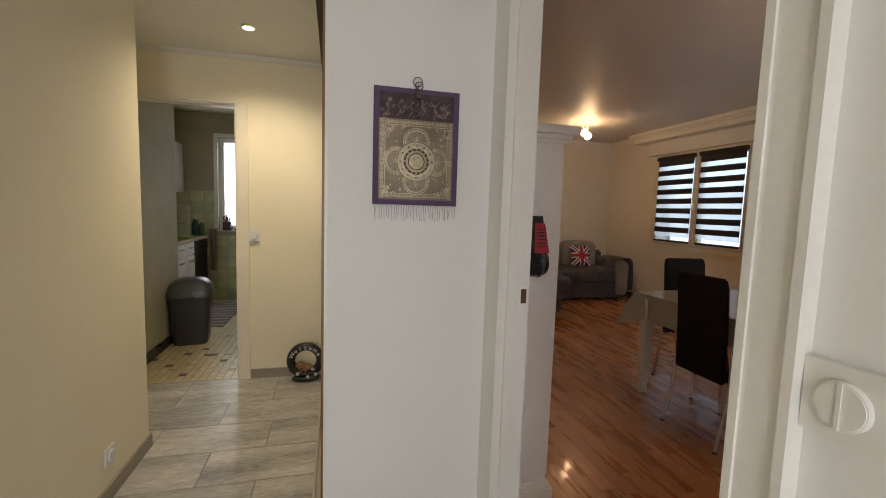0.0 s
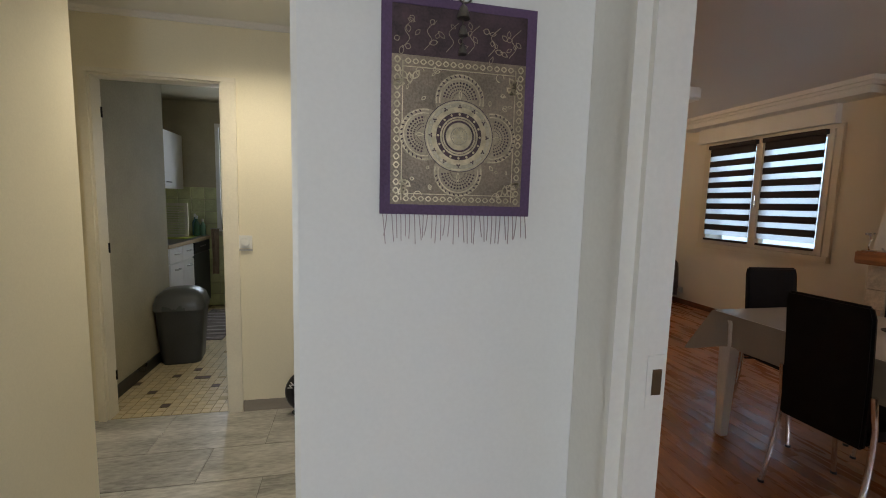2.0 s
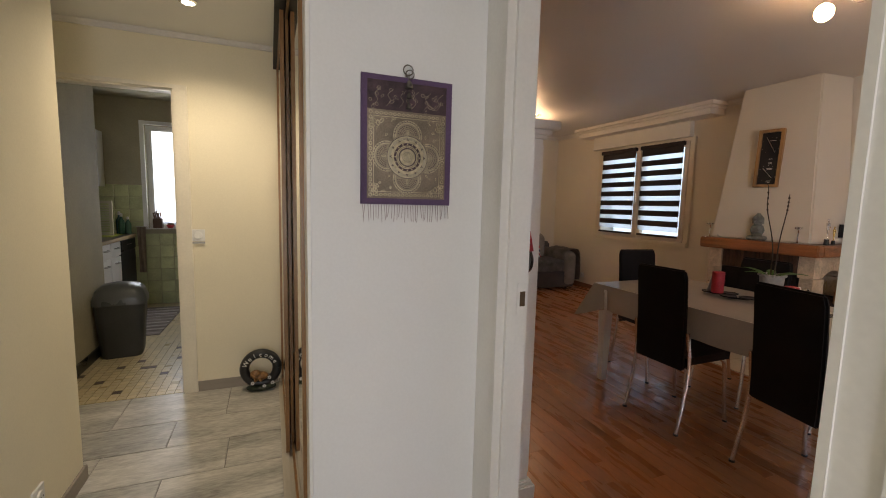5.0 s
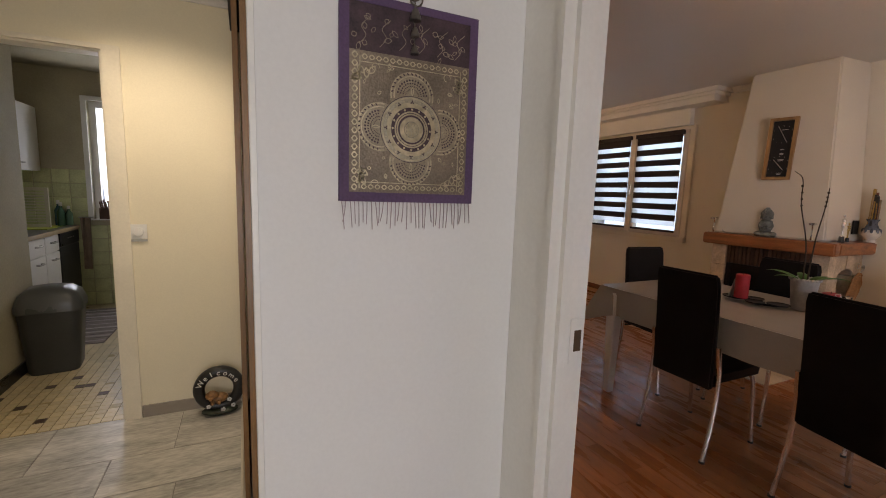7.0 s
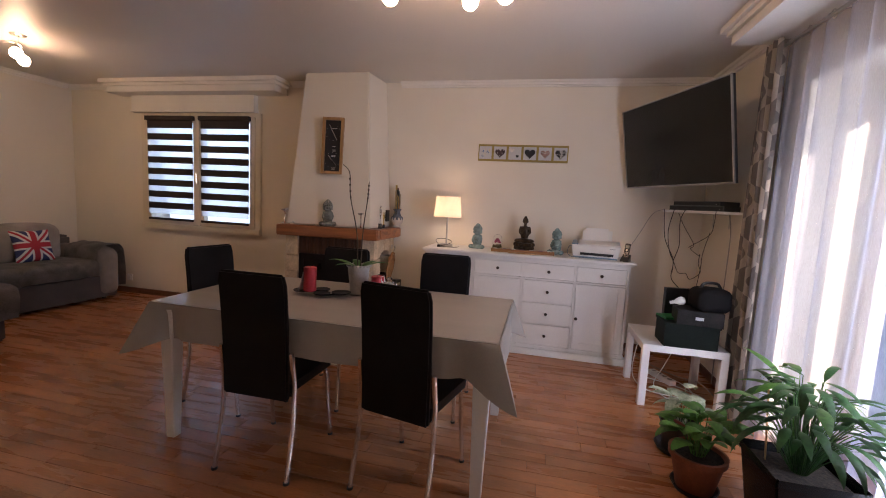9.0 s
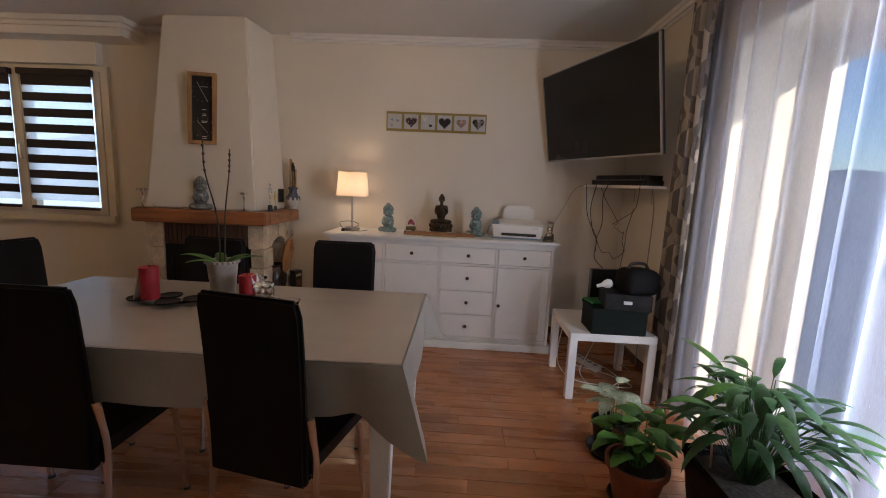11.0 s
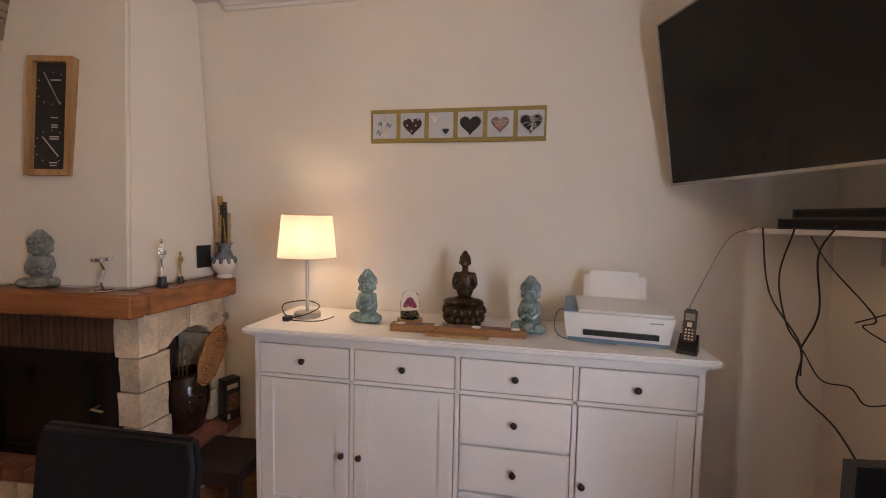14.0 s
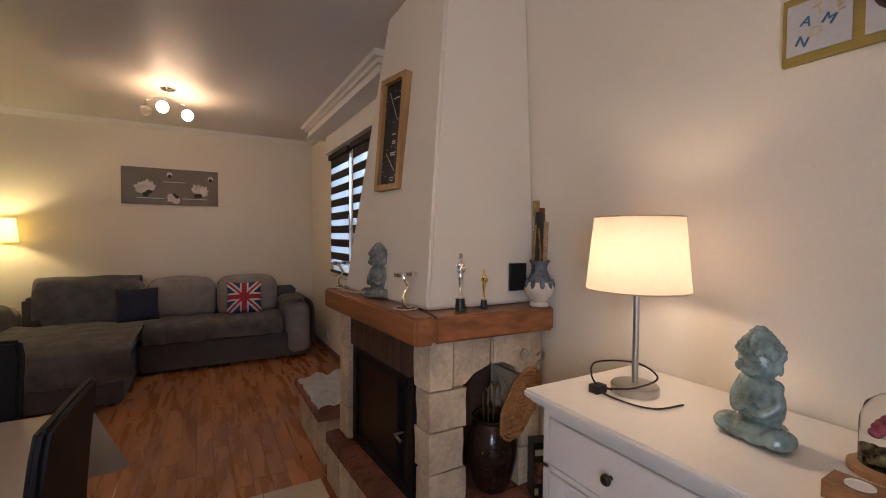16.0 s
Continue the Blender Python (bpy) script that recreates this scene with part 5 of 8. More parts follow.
bench = thing("stone_bench", 5.95, 4.45, 0, 0, "low stone ledge with a dark tiled top beside the fireplace", "ledge")
part("base", shifted(bench, B((5.60, 6.262, 4.155, 4.85, 0, 0.27))), STONE, bench, bevel=0.01)
part("top", shifted(bench, B((5.57, 6.262, 4.145, 4.87, 0.27, 0.315))), BRICK, bench, "dark red-brown ledge top", bevel=0.006)
bm = bmesh.new()
n = 22
rows = []
for i in range(n + 1):
    row = []
    for j in range(n + 1):
        x, y = 5.585 + 0.42 * i / n, 4.19 + 0.62 * j / n
        z = 0.318 + 0.05 * abs(noise.noise((x * 7, y * 7, 2))) + 0.03 * abs(noise.noise((x * 19, y * 17, 5)))
        z += 0.035 * math.exp(-((x - 5.78) ** 2 + (y - 4.38) ** 2) / 0.012)
        if x < 5.61:
            z -= (5.61 - x) * 0.6
        row.append(bm.verts.new((x + 0.02 * noise.noise((y * 9, x * 3, 1)), y + 0.02 * noise.noise((x * 9, y * 3, 8)), z)))
    rows.append(row)
for a, b in zip(rows, rows[1:]):
    for j in range(n):
        bm.faces.new((a[j], a[j + 1], b[j + 1], b[j]))
bmesh.ops.solidify(bm, geom=bm.faces[:], thickness=0.008)
solo("white_cloth", bm, mat("white_fleece", (0.86, 0.84, 0.80), 1.0, var=0.08, scale=20, grain=150, bump=0.5), "crumpled white fleece lying on the stone ledge", "cloth", smooth=70)

# ---- on and in the fireplace ----
jar = thing("stoneware_jar", 6.10, 3.155, 0.268, 0, "tall dark brown glazed stoneware jar", "jar")
bm = bmesh.new()
lathe(bm, [(0.07, 0), (0.085, 0.03), (0.112, 0.15), (0.112, 0.21), (0.095, 0.27), (0.078, 0.295), (0.09, 0.315), (0.082, 0.315), (0.070, 0.295), (0.088, 0.26), (0.09, 0.1), (0.0, 0.04)], 28)
part("body", bm, mat("brown_glaze", (0.035, 0.018, 0.012), 0.18, var=0.25, scale=6, bump=0.03), jar, smooth=60)
WICKER = mat("woven_wicker", (0.36, 0.17, 0.06), 0.7, var=0.25, scale=40, grain=200, bump=0.8, stretch=(1, 1, 3))
bel = thing("wicker_fan", 6.095, 3.06, 0.50, 0, "oval woven wicker beater standing in the jar", "wicker beater")
bm = bmesh.new()
m = Matrix(((W.x, NS.x, 0, 0), (W.y, NS.y, 0, 0), (0, 0, 1, 0), (0, 0, 0, 1)))
pts = [(0.083 * (1 - q / 320) * math.cos(2 * math.pi * q / 28), 0.004 * math.sin(q * 1.7), 0.168 * (1 - q / 320) * math.sin(2 * math.pi * q / 28) + 0.17) for q in range(309)]
tube(bm, pts, 0.0085, 6)
bmesh.ops.transform(bm, matrix=m @ Matrix.Rotation(radians(29), 4, "Y"), verts=bm.verts)
part("woven_head", bm, WICKER, bel)
bm = bmesh.new()
tube(bm, curve([(0.0, 0, 0.30), (0.0, 0.0, 0.36), (0.02, 0, 0.39), (0.0, 0, 0.415), (-0.02, 0, 0.39)], 4), 0.006, 6)
bmesh.ops.transform(bm, matrix=m @ Matrix.Rotation(radians(29), 4, "Y"), verts=bm.verts)
part("hanging_loop", bm, STEEL, bel)
tools = thing("fire_tools", 6.085, 3.165, 0.32, 0, "brass-handled fire tools standing in the jar", "fire tools")
for k, (dx, top) in enumerate(((-0.03, 0.36), (0.0, 0.38), (0.035, 0.37))):
    bm = bmesh.new()
    p = [(dx * 0.4, 0, 0.0), (dx, 0.0, top), (dx + 0.015, 0, top + 0.03), (dx + 0.03, 0, top), (dx + 0.025, 0, top - 0.05)]
    tube(bm, [m @ Vector(q) for q in p], 0.004, 6)
    part("tool", bm, mat("aged_brass", (0.45, 0.33, 0.16), 0.35, metal=0.9) if k == 0 else bpy.data.materials["aged_brass"], tools)
bk = thing("game_box", 6.245, 3.025, 0.268, -20, "black printed cardboard box standing by the jar", "box")
part("carton", B((-0.035, 0.05, -0.045, 0.02, 0, 0.235)), mat("black_printed_card", (0.02, 0.018, 0.018), 0.4, var=0.1), bk, bevel=0.001)
part("print", B((-0.03, 0.045, -0.0475, -0.0455, 0.06, 0.15)), mat("brown_print", (0.20, 0.10, 0.06), 0.45, var=0.6, scale=30), bk)
part("title_bar", B((-0.028, 0.035, -0.0475, -0.0455, 0.18, 0.205)), mat("cream_print", (0.6, 0.55, 0.45), 0.5), bk)
part("label", B((-0.028, -0.012, -0.0475, -0.0455, 0.012, 0.04)), bpy.data.materials["cream_print"], bk)


def statue(name, x, y, z, rz, h, material, label, kind="child"):
    """A seated figure in one mesh: crossed legs, body, arms, head with curled hair."""
    bm = bmesh.new()
    s = h
    if kind == "child":
        ball(bm, (0, 0.0, 0.10 * s), (0.22 * s, 0.20 * s, 0.10 * s), 20)
        for q in (-1, 1):
            ball(bm, (q * 0.20 * s, -0.06 * s, 0.085 * s), (0.115 * s, 0.15 * s, 0.085 * s), 16)
            ball(bm, (q * 0.07 * s, -0.16 * s, 0.05 * s), (0.09 * s, 0.05 * s, 0.04 * s), 12)
            ball(bm, (q * 0.115 * s, 0.01 * s, 0.47 * s), (0.065 * s, 0.07 * s, 0.065 * s), 14)
            tube(bm, curve([(q * 0.125 * s, 0.0, 0.47 * s), (q * 0.165 * s, -0.04 * s, 0.34 * s), (q * 0.10 * s, -0.13 * s, 0.26 * s), (q * 0.03 * s, -0.15 * s, 0.30 * s)], 5), 0.052 * s, 10, 0.038 * s)
            ball(bm, (q * 0.03 * s, -0.15 * s, 0.31 * s), 0.042 * s, 10)
        ball(bm, (0, 0.02 * s, 0.30 * s), (0.185 * s, 0.15 * s, 0.25 * s), 20)
        ball(bm, (0, 0.01 * s, 0.46 * s), (0.155 * s, 0.12 * s, 0.09 * s), 18)
        hz, hr = 0.675 * s, 0.165 * s
    else:
        lathe(bm, [(0.0, 0.0), (0.26 * s, 0.0), (0.24 * s, 0.05 * s), (0.30 * s, 0.09 * s), (0.25 * s, 0.13 * s), (0.31 * s, 0.19 * s), (0.26 * s, 0.24 * s), (0.0, 0.24 * s)], 26)
        for k in range(16):
            a = 2 * math.pi * k / 16
            ball(bm, (0.285 * s * math.cos(a), 0.285 * s * math.sin(a), 0.19 * s), (0.045 * s, 0.045 * s, 0.055 * s), 8)
            ball(bm, (0.27 * s * math.cos(a + 0.2), 0.27 * s * math.sin(a + 0.2), 0.09 * s), (0.045 * s, 0.045 * s, 0.05 * s), 8)
        for q in (-1, 1):
            ball(bm, (q * 0.17 * s, -0.06 * s, 0.29 * s), (0.13 * s, 0.13 * s, 0.06 * s), 16)
            ball(bm, (q * 0.125 * s, 0.025 * s, 0.635 * s), 0.042 * s, 12)
            tube(bm, curve([(q * 0.125 * s, 0.02 * s, 0.64 * s), (q * 0.155 * s, 0.0, 0.53 * s), (q * 0.115 * s, -0.08 * s, 0.48 * s), (q * 0.03 * s, -0.12 * s, 0.54 * s), (q * 0.012 * s, -0.12 * s, 0.62 * s)], 5), 0.043 * s, 10, 0.016 * s)
        ball(bm, (0, -0.02 * s, 0.30 * s), (0.20 * s, 0.15 * s, 0.07 * s), 16)
        ball(bm, (0, 0.03 * s, 0.50 * s), (0.135 * s, 0.095 * s, 0.20 * s), 20)
        ball(bm, (0, 0.03 * s, 0.63 * s), (0.150 * s, 0.075 * s, 0.055 * s), 18)
        tube(bm, [(0, 0.02 * s, 0.66 * s), (0, 0.02 * s, 0.75 * s)], 0.045 * s, 12)
        hz, hr = 0.82 * s, 0.083 * s
    ball(bm, (0, 0.0, hz), (hr * 0.95, hr * 0.95, hr * 1.08), 22)
    ball(bm, (0, -hr * 0.93, hz - hr * 0.12), (hr * 0.16, hr * 0.15, hr * 0.2), 8)
    ball(bm, (0, -hr * 0.8, hz - hr * 0.55), (hr * 0.42, hr * 0.25, hr * 0.22), 10)
    for q in (-1, 1):
        ball(bm, (q * hr * 0.45, -hr * 0.78, hz - hr * 0.35), (hr * 0.3, hr * 0.2, hr * 0.28), 10)
        ball(bm, (q * hr * 0.97, 0, hz - hr * 0.25), (hr * 0.12, hr * 0.2, hr * 0.36), 10)
        ball(bm, (q * hr * 0.36, -hr * 0.88, hz + hr * 0.05), (hr * 0.24, hr * 0.1, hr * 0.07), 8)
    ball(bm, (0, hr * 0.03, hz + hr * 0.95), (hr * 0.58, hr * 0.58, hr * 0.62), 14)
    curl = 0.19 if kind == "child" else 0.09
    ball(bm, (0, hr * 0.14, hz + hr * 0.30), (hr * 1.02, hr * 0.98, hr * 0.85), 18)
    for ring, (zz, rr, cnt) in enumerate(((0.28, 0.95, 15), (0.50, 0.94, 14), (0.72, 0.84, 13), (0.94, 0.68, 10), (1.15, 0.50, 8), (1.35, 0.34, 6), (1.53, 0.17, 4))):
        for k in range(cnt):
            a = 2 * math.pi * (k + 0.5 * (ring % 2)) / cnt
            y_ = rr * hr * math.sin(a)
            if ring < 1 and math.sin(a) < -0.5:
                continue
            ball(bm, (rr * hr * math.cos(a) * 0.98, y_ * 0.98, hz + zz * hr), hr * curl, 6)
    if kind == "lotus":
        bmesh.ops.scale(bm, vec=(0.88, 0.88, 1.0), verts=bm.verts)
    ob = new(name, mesh_of(name, bm, material, smooth=70))
    cast = ob.modifiers.new("cast", "REMESH")
    cast.mode, cast.voxel_size, cast.use_smooth_shade = "VOXEL", 0.0022, True
    soft = ob.modifiers.new("soft", "SMOOTH")
    soft.factor, soft.iterations = 0.5, 2
    ob.matrix_basis = pose(x, y, z, 0, 0, rz)
    return tagged(ob, label, "statue")


JADE = mat("celadon_glazed_ceramic", (0.20, 0.29, 0.285), 0.2, var=0.28, scale=14, grain=60, bump=0.08, coat=0.7)
GREY_GLAZE = mat("grey_glazed_ceramic", (0.20, 0.21, 0.19), 0.25, var=0.25, scale=14, grain=60, bump=0.08, coat=0.3)
BRONZE = mat("gilt_dark_bronze", (0.020, 0.013, 0.009), 0.30, metal=0.5, var=0.4, scale=22, grain=90, bump=0.12, second=(0.11, 0.062, 0.028))
statue("buddha_statue", 6.06, 2.12, 0.927, -100, 0.262, JADE, "pale blue-green glazed seated child statue on the sideboard")
statue("buddha_statue", 6.07, 1.36, 0.927, -115, 0.262, JADE, "pale blue-green glazed seated child statue near the printer")
statue("praying_statue", 6.13, 1.665, 0.927, -90, 0.365, BRONZE, "dark bronze praying figure seated on a lotus base", "lotus")
statue("buddha_statue", 5.722, 3.565, MANTEL_TOP + 0.001, -62, 0.275, GREY_GLAZE, "grey glazed seated child statue on the mantel")

# candle holders, trophies, vase
for k, (x, y) in enumerate(((5.700, 3.205), (5.665, 4.00))):
    if k == 0:
        hold = thing("candle_holder", x, y, MANTEL_TOP + 0.001, 20, "twisted silver two-armed candle holder", "candle holder", "mantel candle holders")
        bm = bmesh.new()
        tube(bm, [(0.045 * math.cos(a), 0.045 * math.sin(a), 0.004) for a in [2 * math.pi * q / 20 for q in range(21)]], 0.004, 6)
        part("foot_ring", bm, CHROME, hold)
        bm = bmesh.new()
        tube(bm, curve([(0.04, 0, 0.005), (0.0, 0, 0.01), (-0.012, 0, 0.05), (0.012, 0, 0.09), (-0.008, 0.0, 0.125), (0.0, 0, 0.135)], 5), 0.006, 8)
        part("stem", bm, CHROME, hold)
        for s in (-0.03, 0.03):
            bm = bmesh.new()
            lathe(bm, [(0.004, 0.128), (0.024, 0.133), (0.026, 0.148), (0.022, 0.148), (0.0, 0.138)], 16, (s, 0, 0))
            part("cup", bm, CHROME, hold)
    else:
        copy_thing(hold, pose(x, y, MANTEL_TOP + 0.001, 0, 0, 10))


def trophy(x, y, h, metal, label):
    t = thing("trophy_statuette", x, y, MANTEL_TOP + 0.001, 0, label, "trophy", "trophies")
    bm = bmesh.new()
    lathe(bm, [(0.10 * h, 0), (0.10 * h, 0.03 * h), (0.085 * h, 0.04 * h), (0.075 * h, 0.20 * h), (0.082 * h, 0.21 * h)], 20)
    part("base", bm, BLACK_PLASTIC, t, "black base")
    bm = bmesh.new()
    lathe(bm, [(0.05 * h, 0.21 * h), (0.05 * h, 0.225 * h), (0.028 * h, 0.24 * h), (0.030 * h, 0.42 * h), (0.045 * h, 0.55 * h), (0.055 * h, 0.60 * h), (0.04 * h, 0.66 * h), (0.062 * h, 0.76 * h), (0.065 * h, 0.80 * h), (0.02 * h, 0.84 * h), (0.02 * h, 0.86 * h)], 16)
    ball(bm, (0, 0, 0.92 * h), (0.036 * h, 0.04 * h, 0.055 * h), 12)
    for q in (-1, 1):
        tube(bm, curve([(q * 0.062 * h, 0, 0.79 * h), (q * 0.085 * h, -0.02 * h, 0.70 * h), (q * 0.02 * h, -0.06 * h, 0.66 * h)], 4), 0.017 * h, 8)
    part("figure", bm, metal, t, smooth=60)


trophy(5.877, 3.076, 0.235, CHROME, "silver figurine trophy on a black base")
trophy(5.997, 3.085, 0.165, mat("polished_gold", (0.75, 0.52, 0.18), 0.2, metal=1.0, var=0.05), "small gold figurine trophy on a black base")
vase = thing("glazed_vase", 6.247, 3.030, MANTEL_TOP + 0.001, 0, "white vase with dripping blue-grey glaze holding slim boxes", "vase")
bm = bmesh.new()
lathe(bm, [(0.04, 0), (0.042, 0.008), (0.034, 0.02), (0.062, 0.055), (0.064, 0.075), (0.052, 0.105)], 26)
part("body", bm, mat("white_glaze", (0.62, 0.58, 0.52), 0.2, var=0.06, bump=0.02), vase, "white glazed belly", smooth=60)
bm = bmesh.new()
lathe(bm, [(0.0525, 0.104), (0.040, 0.135), (0.032, 0.155), (0.034, 0.175), (0.046, 0.195), (0.042, 0.195), (0.028, 0.17), (0.028, 0.15), (0.0, 0.12)], 26)
GLAZE = mat("blue_grey_glaze", (0.14, 0.16, 0.20), 0.15, var=0.3, scale=20, bump=0.02)
gl = part("glaze", bm, GLAZE, vase, "dripping blue-grey glaze", smooth=60)
for k in range(9):
    a = 2 * math.pi * k / 9
    bm = bmesh.new()
    ball(bm, (0.0545 * math.cos(a), 0.0545 * math.sin(a), 0.093), (0.011, 0.011, 0.024), 8)
    part("drip", bm, GLAZE, gl, smooth=60)
inc = [mat("pack_%s" % nme, c, 0.45, var=0.3, scale=25) for nme, c in (("black", (0.03, 0.03, 0.03)), ("ochre", (0.42, 0.27, 0.07)), ("tan", (0.40, 0.28, 0.16)), ("red", (0.20, 0.05, 0.03)))]
for k, (dx, dy, top, tl) in enumerate(((-0.022, 0.0, 0.37, 4), (0.0, 0.014, 0.42, -2), (0.004, -0.018, 0.33, 2), (0.024, 0.004, 0.39, -4), (0.014, -0.012, 0.36, -7), (-0.012, 0.018, 0.35, 3))):
    pk = thing("incense_packet", 6.247 + dx * 1.25, 3.030 + dy, MANTEL_TOP + 0.001 + 0.125, 0, "slim printed incense packet standing in the vase", "packet", "incense packets")
    bm = bmesh.new()
    box(bm, -0.012, 0.012, -0.008, 0.008, 0, top - 0.095, Matrix.Rotation(radians(tl), 4, "Y"))
    part("carton", bm, inc[k % 4], pk, bevel=0.001)
    bm = bmesh.new()
    box(bm, -0.0125, -0.0122, -0.005, 0.005, 0.06, top - 0.15, Matrix.Rotation(radians(tl), 4, "Y"))
    part("print", bm, inc[(k + 1) % 4], pk)
pl = thing("black_plaque", 6.205, 3.124, 1.132, 0, "small black plaque hung on the chimney breast", "plaque")
part("plate", B((-0.045, 0.045, -0.006, 0.006, 0, 0.120)), BLACK_PLASTIC, pl, bevel=0.002)
inch = thing("incense_holder", 5.655, 3.78, MANTEL_TOP + 0.001, 98, "slim wooden incense holder on the mantel", "incense holder")
bm = bmesh.new()
tube(bm, curve([(-0.11, 0, 0.012), (0, 0, 0.006), (0.09, 0, 0.010), (0.12, 0, 0.03)], 5), 0.006, 8)
part("boat", bm, STEEL, inch)

# clock on the chimney breast
ck = new("weather_station")
a, b = Vector((5.771, 3.664, 0)), Vector((5.815, 3.436, 0))
xx = (b - a).normalized()
zz = Vector((0.043, 0.003, 0.546)).normalized()
yy = zz.cross(xx).normalized()
zz = xx.cross(yy)
ck.matrix_basis = Matrix.Translation(Vector((5.772, 3.562, 1.862))) @ Matrix((xx, yy, zz)).transposed().to_4x4()
tagged(ck, "tall light-oak framed weather clock with a black dial", "clock")
LIGHT_OAK = mat("light_oak", (0.42, 0.24, 0.10), 0.45, var=0.18, scale=4, grain=60, stretch=(6, 6, 0.7), bump=0.06)
w2, h2, dpt = 0.104, 0.275, 0.062
for n_, b_ in (("frame_side", (-w2, -w2 + 0.026, 0, dpt, -h2, h2)), ("frame_side", (w2 - 0.026, w2, 0, dpt, -h2, h2)), ("frame_end", (-w2 + 0.026, w2 - 0.026, 0, dpt, h2 - 0.026, h2)), ("frame_end", (-w2 + 0.026, w2 - 0.026, 0, dpt, -h2, -h2 + 0.026))):
    part(n_, B(b_), LIGHT_OAK, ck, bevel=0.003)
part("dial", B((-w2 + 0.026, w2 - 0.026, 0.022, 0.03, -h2 + 0.026, h2 - 0.026)), mat("black_slate_dial", (0.02, 0.02, 0.021), 0.35, var=0.1), ck, "black dial")
INK = mat("white_dial_ink", (0.65, 0.64, 0.6), 0.5, var=0)
for cz, ln, ang in ((0.13, 0.085, 28), (-0.14, 0.06, 40)):
    bm = bmesh.new()
    box(bm, -0.003, 0.003, 0.016, 0.019, -ln, ln, Matrix.Translation((0, 0, cz)) @ Matrix.Rotation(radians(-ang), 4, "Y"))
    part("pointer", bm, CHROME, ck, "thin silver pointer")
    for k in range(12):
        an = 2 * math.pi * k / 12
        bm = B((0.075 * math.cos(an) - 0.002, 0.075 * math.cos(an) + 0.002, 0.0205, 0.0218, cz + 0.075 * math.sin(an) - 0.002, cz + 0.075 * math.sin(an) + 0.002))
        part("tick", bm, INK, ck)
for z_, w_ in ((0.17, 0.05), (-0.005, 0.03), (-0.04, 0.028), (-0.05, 0.03), (-0.095, 0.045), (-0.105, 0.04), (-0.215, 0.035), (-0.228, 0.03)):
    part("print_line", B((-w_ / 2 + 0.012, w_ / 2 + 0.012, 0.0205, 0.0218, z_ - 0.0022, z_ + 0.0022)), INK, ck)

# ---- wall hanging in the hall ----
hang = thing("wall_hanging", 1.706, 2.097, 1.35, 0, "purple-edged brocade wall hanging with a gold mandala and fringe", "wall hanging")
PURPLE = mat("purple_binding", (0.11, 0.065, 0.14), 0.8, var=0.15, grain=200, bump=0.2)
BAND = mat("plum_brocade", (0.065, 0.035, 0.045), 0.6, var=0.3, scale=30, grain=250, bump=0.15)
BROCADE = mat("grey_gold_brocade", (0.26, 0.205, 0.155), 0.4, metal=0.4, var=0.28, scale=7, grain=260, bump=0.25)
GOLD = mat("gold_thread", (0.56, 0.48, 0.33), 0.34, metal=0.6, var=0.2, scale=60, bump=0.1)
GOLD_DULL = mat("dull_gold_weave", (0.36, 0.30, 0.22), 0.36, metal=0.5, var=0.25, scale=9, grain=260, bump=0.2)
GOLD_PALE = mat("pale_gold_weave", (0.47, 0.42, 0.32), 0.34, metal=0.5, var=0.22, scale=9, grain=260, bump=0.2)
FRINGE = mat("pale_fringe_thread", (0.42, 0.34, 0.35), 0.8, var=0.2)
SILVERY = mat("tarnished_bell_metal", (0.22, 0.20, 0.18), 0.3, metal=0.9, var=0.2)
HW, HH = 0.134, 0.355
part("backing", B((-HW + 0.003, HW - 0.003, -0.005, -0.001, 0.003, HH - 0.003)), PURPLE, hang)
for n_, b_ in (("edge_binding", (-HW, -HW + 0.017, -0.009, -0.001, 0, HH)), ("edge_binding", (HW - 0.017, HW, -0.009, -0.001, 0, HH)), ("end_binding", (-HW + 0.017, HW - 0.017, -0.009, -0.001, 0, 0.017)), ("end_binding", (-HW + 0.017, HW - 0.017, -0.009, -0.001, HH - 0.014, HH))):
    part(n_, B(b_), PURPLE, hang, bevel=0.002)
part("top_band", B((-HW + 0.017, HW - 0.017, -0.0075, -0.004, 0.262, HH - 0.014)), BAND, hang, "plum brocade band")
part("panel", B((-HW + 0.017, HW - 0.017, -0.0085, -0.004, 0.017, 0.262)), BROCADE, hang, "grey and gold brocade panel")


def flat_ring(bm, cx, cz, r0, r1, y, seg=40, a0=0.0, a1=2 * math.pi):
    closed = a1 - a0 > 6.2
    ring = []
    for k in range(seg + (0 if closed else 1)):
        a = a0 + (a1 - a0) * k / seg
        ring.append((bm.verts.new((cx + r0 * math.cos(a), y, cz + r0 * math.sin(a))), bm.verts.new((cx + r1 * math.cos(a), y, cz + r1 * math.sin(a)))))
    m_ = len(ring)
    for k in range(m_ if closed else m_ - 1):
        p, q = ring[k], ring[(k + 1) % m_]
        bm.faces.new((p[0], p[1], q[1], q[0]))


